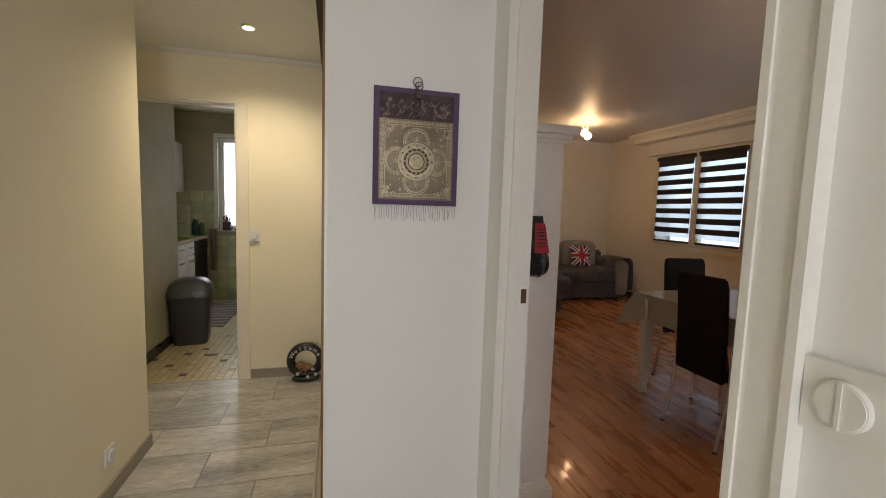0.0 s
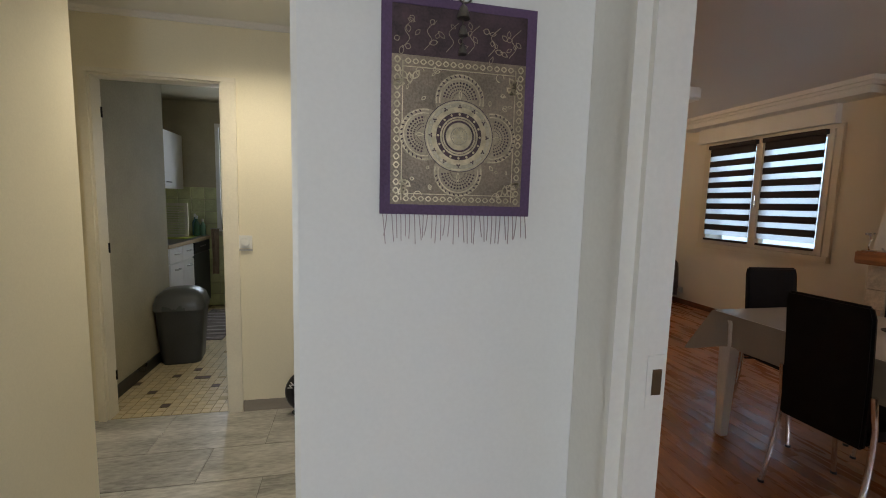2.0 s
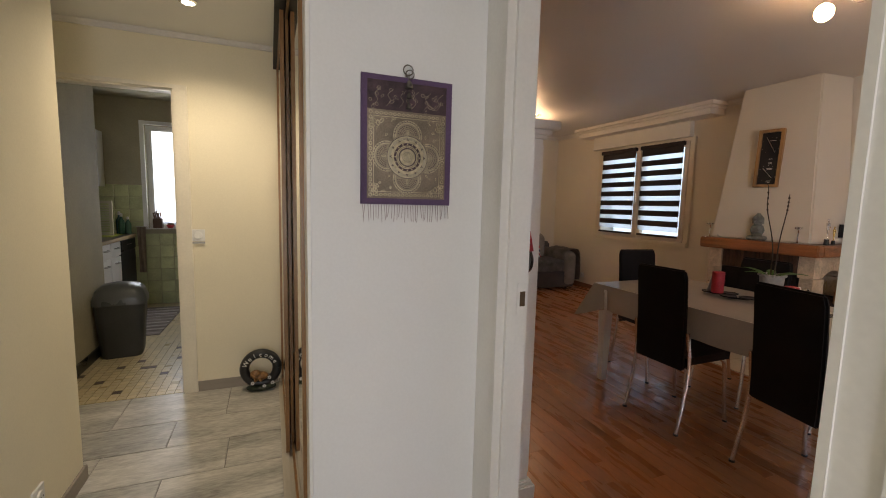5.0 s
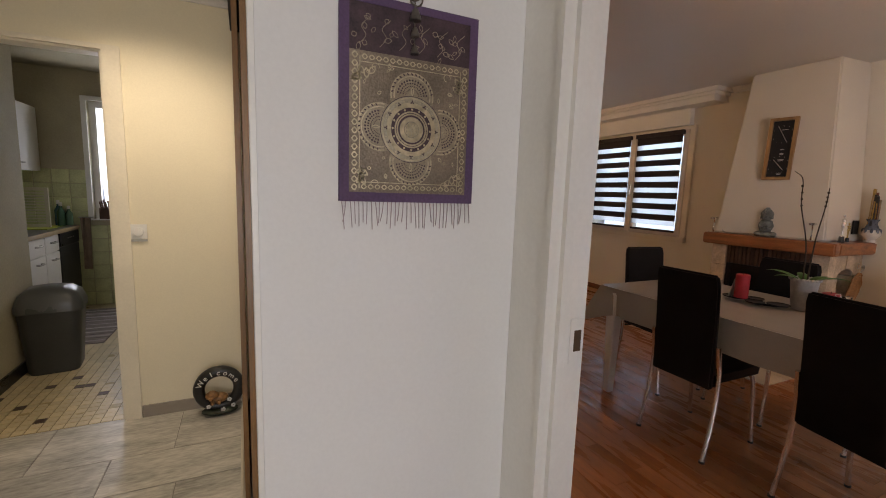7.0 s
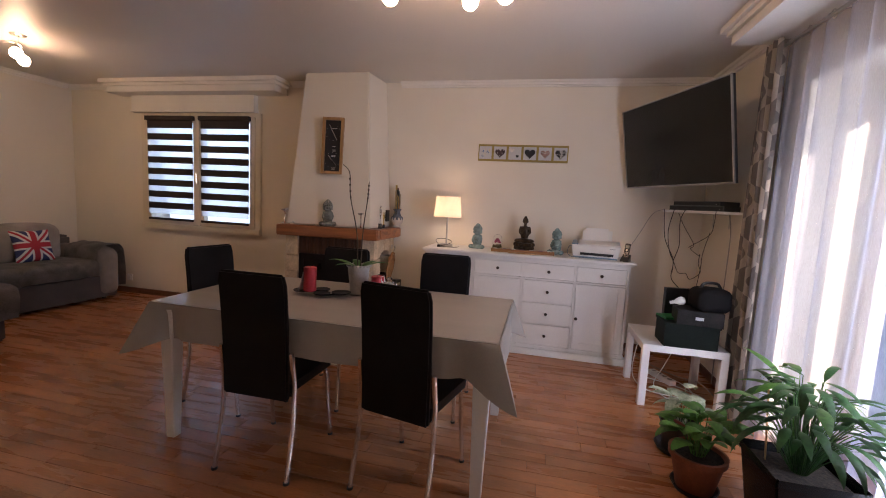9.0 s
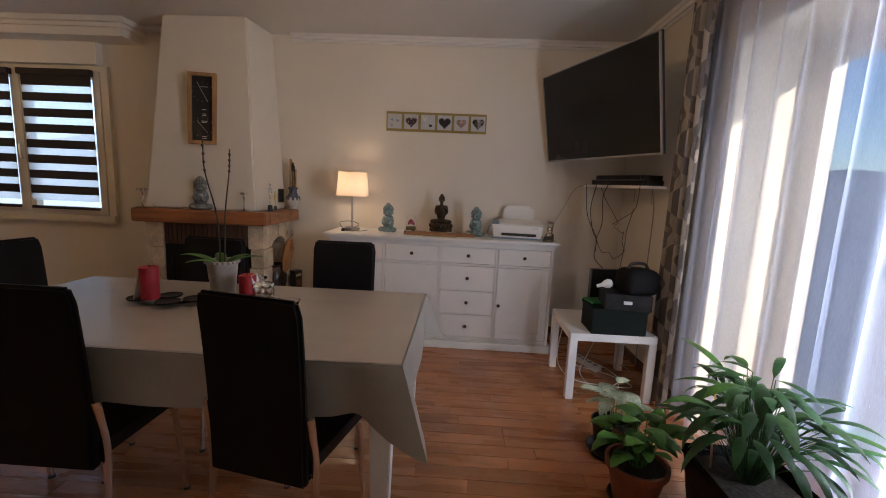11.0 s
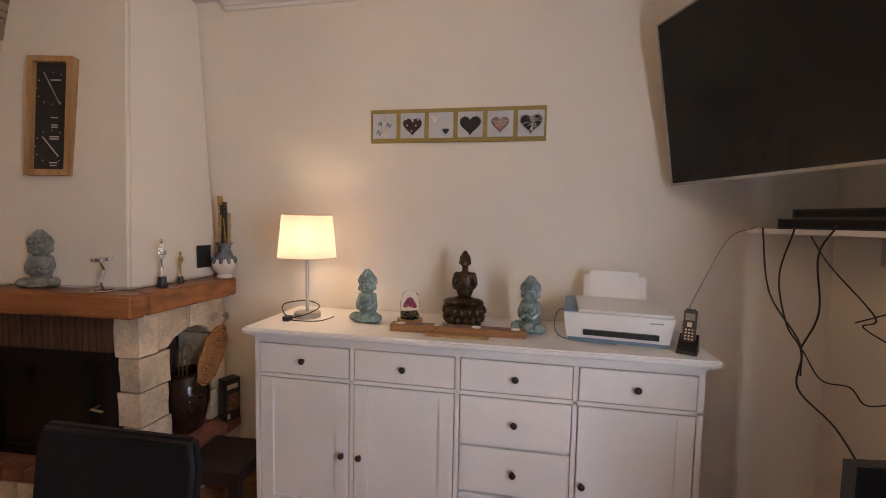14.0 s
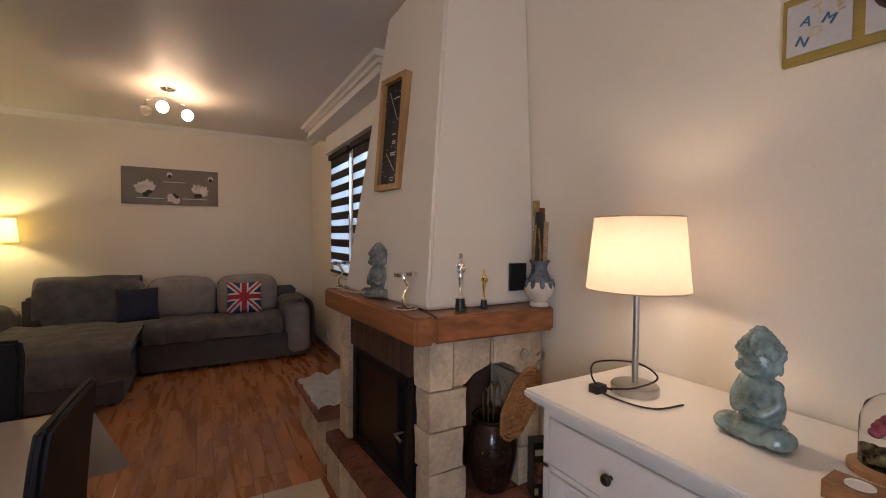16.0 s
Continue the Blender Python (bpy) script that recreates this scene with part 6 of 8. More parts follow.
def flat_leaf(bm, cx, cz, ang, ln, wd, y, hollow=0.0):
    d, s = Vector((math.cos(ang), 0, math.sin(ang))), Vector((-math.sin(ang), 0, math.cos(ang)))
    base = Vector((cx, y, cz))
    out = [base + d * ln * t + s * wd * math.sin(math.pi * t) ** 0.8 * q for q, ts in ((1, (0, .25, .5, .75, 1)), (-1, (.75, .5, .25))) for t in ts]
    if not hollow:
        bm.faces.new([bm.verts.new(p) for p in out])
        return
    mid = base + d * ln * 0.5
    inn = [mid + (p - mid) * hollow for p in out]
    o, i = [bm.verts.new(p) for p in out], [bm.verts.new(p) for p in inn]
    for k in range(len(o)):
        bm.faces.new((o[k], o[(k + 1) % len(o)], i[(k + 1) % len(o)], i[k]))


EY = -0.0095
cz = 0.135
bm = bmesh.new()
for r0, r1 in ((0.012, 0.0135), (0.0155, 0.0225), (0.027, 0.029), (0.0305, 0.033), (0.0405, 0.049), (0.0555, 0.058)):
    flat_ring(bm, 0, cz, r0, r1, EY)
for k in range(10):
    flat_leaf(bm, 0.003 * math.cos(k * 0.628), cz + 0.003 * math.sin(k * 0.628), k * 0.628, 0.010, 0.0022, EY)
for k in range(16):
    a = 2 * math.pi * k / 16
    flat_leaf(bm, 0.0345 * math.cos(a), cz + 0.0345 * math.sin(a), a, 0.005, 0.0022, EY)
for k in range(20):
    a = 2 * math.pi * k / 20
    flat_ring(bm, 0.052 * math.cos(a), cz + 0.052 * math.sin(a), 0.0, 0.0016, EY, 6)
part("mandala", bm, GOLD, hang, "gold mandala rings", smooth=0)
bm = bmesh.new()
for q in range(4):
    a = math.pi / 2 * q
    flat_ring(bm, 0.060 * math.cos(a), cz + 0.060 * math.sin(a), 0.0, 0.0435, EY + 0.0008, 30)
part("quatrefoil_ground", bm, GOLD_DULL, hang, "dull gold woven ground", smooth=0)
bm = bmesh.new()
flat_ring(bm, 0, cz, 0.0, 0.060, EY + 0.0005, 44)
part("disc_ground", bm, GOLD_PALE, hang, "pale gold woven disc", smooth=0)
bm = bmesh.new()
for r0, r1 in ((0.0125, 0.0138), (0.0235, 0.0265), (0.0295, 0.0305), (0.0335, 0.0400), (0.0595, 0.0608)):
    flat_ring(bm, 0, cz, r0, r1, EY + 0.0003, 44)
for k in range(12):
    a = 2 * math.pi * k / 12
    for b in (0, 2.1, 4.2):
        flat_leaf(bm, 0.0495 * math.cos(a), cz + 0.0495 * math.sin(a), a + b, 0.0042, 0.0014, EY - 0.0002)
part("dark_weave", bm, BAND, hang, "plum rings and flower sprigs", smooth=0)
for q in range(4):
    bm, bm_d = bmesh.new(), bmesh.new()
    a = math.pi / 2 * q
    cx_, cz_ = 0.060 * math.cos(a), cz + 0.060 * math.sin(a)
    for r0, r1 in ((0.040, 0.0425), (0.0345, 0.0365)):
        flat_ring(bm, cx_, cz_, r0, r1, EY, 26, a - 1.75, a + 1.75)
    for k in range(-7, 8):
        b = a + k * 0.2
        for t in range(4):
            rr = 0.013 + t * 0.0052
            flat_ring(bm_d, cx_ + rr * math.cos(b), cz_ + rr * math.sin(b), 0, 0.0009 + 0.00035 * t, EY + 0.0002, 6)
        flat_leaf(bm_d, cx_ + 0.0372 * math.cos(b), cz_ + 0.0372 * math.sin(b), b + 0.6, 0.0055, 0.0014, EY - 0.0002)
    flat_leaf(bm, cx_, cz_, a, 0.018, 0.003, EY, 0.6)
    lobe = part("lobe", bm, GOLD, hang, "gold fan-shaped lobe", smooth=0)
    part("beaded_fan", bm_d, BAND, lobe, "plum beaded fan", smooth=0)
bm = bmesh.new()
for sx in (-1, 1):
    for sz in (-1, 1):
        x_, z_ = sx * 0.082, cz + sz * 0.088
        for k in range(5):
            flat_leaf(bm, x_ + sx * 0.004 * k, z_ - sz * 0.008 * (k % 2), math.atan2(sz, sx) + (k - 2) * 0.7, 0.020, 0.0055, EY, 0.62)
        flat_ring(bm, x_ - sx * 0.012, z_ + sz * 0.014, 0.006, 0.0075, EY, 16, 0, 4.6)
rng = random.Random(8)
for k in range(70):
    x_, z_ = rng.uniform(-0.092, 0.092), rng.uniform(0.040, 0.238)
    if min(math.hypot(x_ - 0.06 * dx, z_ - cz - 0.06 * dz) for dx, dz in ((1, 0), (-1, 0), (0, 1), (0, -1))) < 0.048:
        continue
    flat_leaf(bm, x_, z_, rng.uniform(0, 6.28), rng.uniform(0.006, 0.012), rng.uniform(0.002, 0.0038), EY + 0.0002, 0.55)
part("corner_sprays", bm, GOLD, hang, "gold paisley sprays", smooth=0)
bm = bmesh.new()
for x_ in (-1, 1):
    for k in range(17):
        z_ = 0.026 + k * 0.0142
        flat_leaf(bm, x_ * 0.1075 - 0.006, z_, 0, 0.012, 0.0062, EY, 0.55)
    box(bm, x_ * 0.0985 - 0.0009, x_ * 0.0985 + 0.0009, EY, EY + 0.0005, 0.024, 0.252)
for k in range(15):
    for z_ in (0.027, 0.252):
        flat_leaf(bm, -0.096 + k * 0.0128, z_, 0, 0.012, 0.005, EY, 0.55)
box(bm, -0.098, 0.098, EY, EY + 0.0005, 0.0345, 0.036)
box(bm, -0.098, 0.098, EY, EY + 0.0005, 0.2425, 0.244)
part("gold_border", bm, GOLD, hang, "gold woven border", smooth=0)
bm = bmesh.new()
rng = random.Random(21)
for k in range(30):
    x_, z_ = rng.uniform(-0.105, 0.105), rng.uniform(0.272, 0.318)
    flat_leaf(bm, x_, z_, rng.uniform(0, 6.28), rng.uniform(0.010, 0.017), rng.uniform(0.003, 0.0055), -0.0082 - k * 0.00002, 0.72)
for k in range(6):
    x_ = -0.1 + k * 0.037
    tube(bm, curve([(x_, -0.0085, 0.272), (x_ + 0.012, -0.0085, 0.288), (x_ + 0.004, -0.0085, 0.303), (x_ + 0.02, -0.0085, 0.320)], 4), 0.0007, 4)
part("leaf_embroidery", bm, GOLD_DULL, hang, "gold leaf embroidery", smooth=0)
rng = random.Random(2)
for k in range(34):
    x_ = -HW + 0.005 + k * (2 * HW - 0.01) / 33
    bm = bmesh.new()
    dx = rng.uniform(-0.006, 0.006)
    tube(bm, curve([(x_, -0.004, 0.002), (x_ + dx * 0.4, -0.005, -0.018), (x_ + dx, -0.003, -rng.uniform(0.036, 0.052))], 4), 0.0009, 4)
    part("fringe_thread", bm, FRINGE, hang)
bm = bmesh.new()
tube(bm, [(0.014 * math.cos(a) - 0.0, -0.006, HH + 0.022 + 0.014 * math.sin(a)) for a in [2 * math.pi * k / 18 for k in range(19)]], 0.0018, 6)
tube(bm, [(0.012 * math.cos(a) + 0.004, -0.009, HH + 0.010 + 0.012 * math.sin(a)) for a in [2 * math.pi * k / 18 for k in range(19)]], 0.0016, 6)
part("hanging_ring", bm, SILVERY, hang, "metal hanging rings")
for z_, s_ in ((HH - 0.018, 1.0), (HH - 0.048, 0.75), (HH - 0.078, 0.7)):
    bm = bmesh.new()
    lathe(bm, [(0.011 * s_, -0.012 * s_), (0.010 * s_, -0.006 * s_), (0.006 * s_, 0.006 * s_), (0.002, 0.010 * s_)], 12, (0.0, -0.016, z_))
    tube(bm, [(0, -0.014, z_ + 0.008), (0, -0.012, z_ + 0.03)], 0.0013, 5)
    part("bell", bm, SILVERY, hang, "small dull metal bell")


# ---- switches, outlets, downlight ----
def switch(name, x, y, z, rz, label, toggle=True):
    s = thing(name, x, y, z, rz, label, "switch" if toggle else "socket")
    part("plate", B((-0.04, 0.04, -0.009, -0.0005, -0.04, 0.04)), WHITE_PLASTIC, s, bevel=0.003)
    bm = bmesh.new()
    lathe(bm, [(0.026, 0), (0.026, 0.005), (0.024, 0.008)], 28, m=Matrix.Translation((0, -0.0088, 0)) @ Matrix.Rotation(radians(90), 4, "X"))
    d = part("dial" if toggle else "well", bm, WHITE_PLASTIC, s, bevel=0.001)
    if toggle:
        part("ridge", B((-0.002, 0.002, -0.0185, -0.0160, -0.024, 0.024)), WHITE_PLASTIC, d, bevel=0.001)
    else:
        for q in (-0.009, 0.009):
            bm = bmesh.new()
            lathe(bm, [(0.0035, 0), (0.0035, 0.0006)], 10, m=Matrix.Translation((q, -0.0169, 0)) @ Matrix.Rotation(radians(90), 4, "X"))
            part("hole", bm, BLACK_PLASTIC, d)
    return s


switch("light_switch", 0.88, 4.189, 1.10, 0, "round white rotary light switch on the cream wall")
part("label_holder", B((-0.04, 0.04, -0.008, -0.0005, -0.056, -0.044)), mat("pale_grey_plastic", (0.45, 0.44, 0.42), 0.5), bpy.data.objects["light_switch"], bevel=0.001)
switch("light_switch", 1.969, 1.063, 1.153, -90, "round white rotary light switch beside the doorway")
switch("wall_socket", 0.4905, 2.87, 0.20, 90, "white wall socket low on the hall wall", False)
switch("wall_socket", 6.2695, 6.63, 0.20, -90, "white wall socket by the sofa", False)
down = thing("downlight", 0.95, 3.64, HALL_HIGH - 0.012, 0, "small lit recessed ceiling downlight", "lamp")
bm = bmesh.new()
lathe(bm, [(0.045, 0.011), (0.045, 0.004), (0.033, 0.0), (0.033, 0.010)], 24)
part("ring", bm, CHROME, down)
bm = bmesh.new()
lathe(bm, [(0.032, 0.006), (0.032, 0.009)], 20)
part("lens", bm, glow("downlight_glow", (1.0, 0.93, 0.8), 14), down, "bright lamp lens")

# ---- ornament at the end of the hall ----
orn = thing("welcome_ornament", 1.255, 4.085, 0, 0, "black tyre-shaped welcome ornament with a small puppy figure", "ornament")
bm = bmesh.new()
R, r = 0.108, 0.032
for k in range(32):
    pass
tube(bm, [(R * math.cos(a), 0, 0.155 + R * math.sin(a)) for a in [2 * math.pi * k / 36 for k in range(37)]], r, 12)
part("ring", bm, mat("black_resin", (0.016, 0.016, 0.017), 0.3, var=0.2), orn)
bm = bmesh.new()
ball(bm, (0, -0.01, 0.022), (0.10, 0.055, 0.024), 18)
part("base", bm, mat("dark_green_resin", (0.025, 0.035, 0.02), 0.5, var=0.4, scale=30, bump=0.3), orn, "mossy base")
bm = bmesh.new()
ball(bm, (-0.005, -0.02, 0.105), (0.055, 0.035, 0.032), 14)
ball(bm, (-0.035, -0.045, 0.135), (0.032, 0.028, 0.028), 14)
ball(bm, (-0.042, -0.07, 0.126), (0.014, 0.014, 0.011), 10)
for q in (-0.062, -0.010):
    ball(bm, (q, -0.04, 0.13), (0.010, 0.014, 0.022), 10)
for q in (-0.035, 0.0):
    ball(bm, (q, -0.05, 0.088), (0.012, 0.022, 0.012), 10)
part("puppy_figure", bm, mat("tan_resin", (0.30, 0.15, 0.055), 0.45, var=0.3, scale=30), orn, "tan puppy figure", smooth=60)
for q, (x_, z_) in enumerate(((0.055, 0.10), (0.02, 0.042), (0.075, 0.06), (-0.055, 0.07))):
    bm = bmesh.new()
    for k in range(5):
        a = 2 * math.pi * k / 5
        ball(bm, (x_ + 0.008 * math.cos(a), -0.055, z_ + 0.008 * math.sin(a)), (0.006, 0.003, 0.006), 8)
    part("flower", bm, mat("pale_flower_resin", (0.6, 0.6, 0.62), 0.5) if q == 0 else bpy.data.materials["pale_flower_resin"], orn, "small pale flower")


def letter(ch, size, m, material, parent, name="letter", depth=0.0012):
    """One character of the built-in font as a mesh."""
    cu = bpy.data.curves.new("text", "FONT")
    cu.body, cu.size, cu.extrude, cu.align_x, cu.align_y = ch, size, depth, "CENTER", "CENTER"
    tmp = bpy.data.objects.new("text", cu)
    me = bpy.data.meshes.new_from_object(tmp)
    bpy.data.objects.remove(tmp)
    bpy.data.curves.remove(cu)
    me.transform(m)
    me.materials.clear()
    me.materials.append(material)
    ob = new(name, me)
    ob.parent = parent
    return ob


LETTER_WHITE = mat("white_letter_paint", (0.75, 0.74, 0.70), 0.5, var=0.02)
for k, ch in enumerate("Welcome"):
    a = radians(152 - k * 20.5)
    letter(ch, 0.044, Matrix.Translation((R * math.cos(a), -0.0335, 0.155 + R * math.sin(a))) @ Matrix.Rotation(a - math.pi / 2, 4, Vector((0, -1, 0))) @ Matrix.Rotation(radians(90), 4, "X"), LETTER_WHITE, orn)

# ---- ceiling lights ----
LIT = glow("lit_globe", (1.0, 0.65, 0.36), 50.0)
LIT_SOFA = glow("lit_sofa_globe", (1.0, 0.68, 0.40), 62.0)
UNLIT = glass("clear_globe", (0.95, 0.9, 0.85), 0.12, 1.3)
for nm, base, z, arms in (("ceiling_light", (4.22, 2.10), 2.545, ((4.20, 2.41, 1), (4.10, 2.20, 0), (4.30, 1.985, 1), (4.25, 1.79, 1))), ("ceiling_light", (4.75, 5.96), 2.545, ((4.885, 6.12, 1), (4.71, 5.93, 1), (4.58, 6.10, 0)))):
    big = len(arms) > 3
    cl = thing(nm, base[0], base[1], HIGH, 0, "chrome ceiling light with four glass globes, one unlit" if big else "chrome ceiling light with three glass globes, one unlit", "ceiling light", "ceiling lights")
    bm = bmesh.new()
    lathe(bm, [(0.05, -0.018), (0.058, -0.010), (0.058, -0.001)], 28)
    part("rose", bm, CHROME, cl)
    bm = bmesh.new()
    low = 0.0 if big else 0.03
    pts = [(x - base[0], y - base[1], -0.060 - low) for x, y, _ in arms]
    tube(bm, [(0, 0, -0.012), (0, 0, -0.06 - low)], 0.006, 8)
    tube(bm, curve(pts, 6), 0.005, 8)
    part("arm", bm, CHROME, cl, "curved chrome arm")
    for (x, y, on), p in zip(arms, pts):
        bm = bmesh.new()
        tube(bm, [(p[0], p[1], p[2] + 0.002), (p[0], p[1], p[2] - 0.038)], 0.011, 12)
        sk = part("socket", bm, CHROME, cl)
        bm = bmesh.new()
        ball(bm, (p[0], p[1], p[2] - 0.082), (0.045, 0.045, 0.048), 20)
        part("globe", bm, (LIT if big else LIT_SOFA) if on else UNLIT, sk, "lit frosted globe" if on else "unlit crystal globe", smooth=80)

# ---- pictures on the walls ----
pic = thing("flower_picture", 4.69, NORTH - 0.001, 1.905, 0, "wide grey canvas with white poppies", "picture")
part("canvas", B((-0.47, 0.47, -0.025, 0, -0.205, 0.205)), mat("taupe_grey_canvas", (0.20, 0.18, 0.16), 0.85, var=0.12, scale=3, grain=200, bump=0.2), pic, bevel=0.002)
PETAL = mat("white_petal_paint", (0.62, 0.60, 0.56), 0.7, var=0.15, scale=20)
INKD = mat("black_paint", (0.02, 0.02, 0.02), 0.6)
for cx_, cz_, rr, a0 in ((-0.24, -0.02, 0.12, 1.9), (0.03, -0.08, 0.085, 4.2), (0.27, -0.03, 0.11, 1.2)):
    for k in range(7):
        bm = bmesh.new()
        flat_leaf(bm, cx_, cz_ - 0.03, a0 + (k - 3) * 0.42, rr * (0.9 + 0.2 * ((k * 7) % 3) / 2), rr * 0.28, -0.0262 - 0.0003 * k)
        part("petal", bm, PETAL, pic)
    bm = bmesh.new()
    flat_leaf(bm, cx_, cz_ - 0.045, a0 + 2.6, rr * 0.55, rr * 0.25, -0.0292)
    flat_leaf(bm, cx_, cz_ - 0.03, a0 - 2.4, rr * 0.5, rr * 0.2, -0.0294)
    part("flower_centre", bm, INKD, pic)
for cx_, cz_ in ((-0.02, 0.14), (0.39, 0.12)):
    bm = bmesh.new()
    flat_ring(bm, cx_, cz_, 0, 0.028, -0.0265, 16)
    part("bud", bm, PETAL, pic)
    bm = bmesh.new()
    flat_ring(bm, cx_, cz_ - 0.018, 0, 0.018, -0.0275, 12)
    part("bud_centre", bm, INKD, pic)
for x0, x1, z_ in ((-0.33, -0.08, -0.135), (-0.08, 0.13, 0.055), (0.10, 0.36, -0.13)):
    part("script_line", B((x0, x1, -0.0268, -0.0262, z_ - 0.004, z_ + 0.004)), PETAL, pic)

hp = thing("heart_panel", EAST - 0.001, 1.752, 1.895, -90, "mustard wooden panel with six heart tiles", "wall decoration")
part("board", B((-0.446, 0.446, -0.014, 0, -0.084, 0.084)), mat("mustard_wood", (0.30, 0.22, 0.045), 0.5, var=0.15, stretch=(0.5, 4, 4)), hp, bevel=0.002)
TILE_W = mat("pale_grey_tile_card", (0.50, 0.50, 0.51), 0.7, var=0.05)


def heart(bm, cx, cz, s, y0, y1):
    pts = []
    for k in range(26):
        t = 2 * math.pi * k / 26
        pts.append((cx + s * 0.06 * 16 * math.sin(t) ** 3 / 1.0, cz + s * 0.06 * (13 * math.cos(t) - 5 * math.cos(2 * t) - 2 * math.cos(3 * t) - math.cos(4 * t))))
    a, b = [bm.verts.new((x, y0, z)) for x, z in pts], [bm.verts.new((cx + (x - cx) * 0.8, y1, cz + (z - cz) * 0.8)) for x, z in pts]
    bm.faces.new(a)
    bm.faces.new(b[::-1])
    for k in range(26):
        bm.faces.new((a[k], a[(k + 1) % 26], b[(k + 1) % 26], b[k]))


HEARTC = {n_: mat("heart_%s" % n_, c, 0.6, var=v, scale=40, bump=0.2) for n_, c, v in (("dark", (0.035, 0.012, 0.014), 0.2), ("black", (0.008, 0.008, 0.009), 0.2), ("rose", (0.34, 0.20, 0.16), 0.2), ("white", (0.65, 0.60, 0.55), 0.1), ("wire", (0.42, 0.40, 0.36), 0.3))}
for k in range(6):
    cx = -0.372 + k * 0.1488
    tl = part("tile", B((cx - 0.063, cx + 0.063, -0.019, -0.0145, -0.063, 0.063)), TILE_W, hp, "pale grey card tile", bevel=0.001)
    if k == 0:
        for ch, dx, dz, rz_, cl_ in (("A", -0.022, 0.012, 20, "blue"), ("T", 0.002, 0.034, -20, "cream"), ("N", -0.03, -0.035, 25, "blue"), ("O", -0.004, -0.018, 0, "cream"), ("M", 0.022, 0.002, 30, "blue"), ("E", 0.042, 0.024, -15, "cream")):
            key = "letter_" + cl_
            lm = bpy.data.materials.get(key) or mat(key, (0.04, 0.13, 0.28) if cl_ == "blue" else (0.6, 0.48, 0.25), 0.5, var=0.1)
            letter(ch, 0.034, Matrix.Translation((cx + dx, -0.021, dz)) @ Matrix.Rotation(radians(rz_), 4, Vector((0, 1, 0))) @ Matrix.Rotation(radians(90), 4, "X"), lm, tl, depth=0.002)
    for nm, hx, hz, s, cl_ in ((1, 0, 0, 0.052, "dark"), (2, -0.03, 0.03, 0.028, "white"), (2, 0.025, -0.03, 0.017, "black"), (3, 0, 0, 0.056, "black"), (4, 0, 0, 0.046, "rose"), (5, 0, 0, 0.056, "wire")):
        if nm != k:
            continue
        bm = bmesh.new()
        if k == 5:
            rng = random.Random(8)
            for q in range(30):
                t = rng.uniform(0, 2 * math.pi)
                rr = math.sqrt(rng.random()) * 0.9
                px, pz = s * 0.06 * 16 * math.sin(t) ** 3 * rr, s * 0.06 * (13 * math.cos(t) - 5 * math.cos(2 * t) - 2 * math.cos(3 * t) - math.cos(4 * t)) * rr
                tube(bm, curve([(cx + px, -0.024, pz), (cx + px * 0.6 + 0.006, -0.034, pz * 0.6 + 0.004), (cx + px * 0.2, -0.030, pz * 0.3)], 3), 0.0022, 5)
            tube(bm, [(cx + s * 0.06 * 16 * math.sin(t) ** 3, -0.024, s * 0.06 * (13 * math.cos(t) - 5 * math.cos(2 * t) - 2 * math.cos(3 * t) - math.cos(4 * t))) for t in [2 * math.pi * q / 30 for q in range(31)]], 0.003, 5)
        else:
            heart(bm, cx + hx, hz, s, -0.0192, -0.036 if s > 0.03 else -0.026)
        h_ = part("heart", bm, HEARTC[cl_], tl, {"dark": "dark red heart with pale dots", "black": "black felt heart", "rose": "pink cloth heart", "white": "white padded heart", "wire": "woven pale wire heart"}[cl_], smooth=50)
        if k == 5:
            bm = bmesh.new()
            heart(bm, cx, hz, s * 0.95, -0.0192, -0.0225)
            part("backing", bm, HEARTC["black"], h_, "dark backing under the wire")
        if k == 1:
            for q, (dx, dz) in enumerate(((-0.03, 0.028), (0.005, 0.02), (0.032, 0.026), (-0.024, -0.002), (0.022, -0.004), (0.0, -0.03))):
                bm = bmesh.new()
                ball(bm, (cx + dx, -0.033, dz), 0.006, 8)
                part("dot", bm, HEARTC["white"], h_)
        if k == 4:
            bm = bmesh.new()
            tube(bm, [(cx - 0.04, -0.035, 0.012), (cx, -0.038, 0.004), (cx + 0.04, -0.035, 0.012)], 0.003, 6)
            part("string", bm, HEARTC["wire"], h_)

# ---- on the sideboard ----
SB = 0.9265
lamp = thing("table_lamp", 6.07, 2.435, SB, 0, "lit table lamp with a white drum shade and steel stem", "lamp")
bm = bmesh.new()
lathe(bm, [(0.064, 0), (0.065, 0.020), (0.061, 0.025), (0.012, 0.028)], 30)
part("base", bm, STEEL, lamp, bevel=0)
bm = bmesh.new()
tube(bm, [(0, 0, 0.022), (0, 0, 0.34)], 0.0085, 12)
part("stem", bm, STEEL, lamp)
SHADE = cloth_sheer("white_lamp_shade", (0.74, 0.61, 0.49), 0.0, 0.5)
bm = bmesh.new()
lathe(bm, [(0.138, 0.296), (0.119, 0.50)], 40)
for f in [f for f in bm.faces if len(f.verts) > 4]:
    bm.faces.remove(f)
sh = part("shade", bm, SHADE, lamp, "white cloth drum shade glowing", smooth=80)
RIM = mat("beige_rim", (0.45, 0.36, 0.26), 0.7)
for z_, r_ in ((0.296, 0.138), (0.50, 0.119)):
    bm = bmesh.new()
    tube(bm, [(r_ * math.cos(a), r_ * math.sin(a), z_) for a in [2 * math.pi * k / 40 for k in range(41)]], 0.0018, 5)
    part("rim", bm, RIM, sh)
bm = bmesh.new()
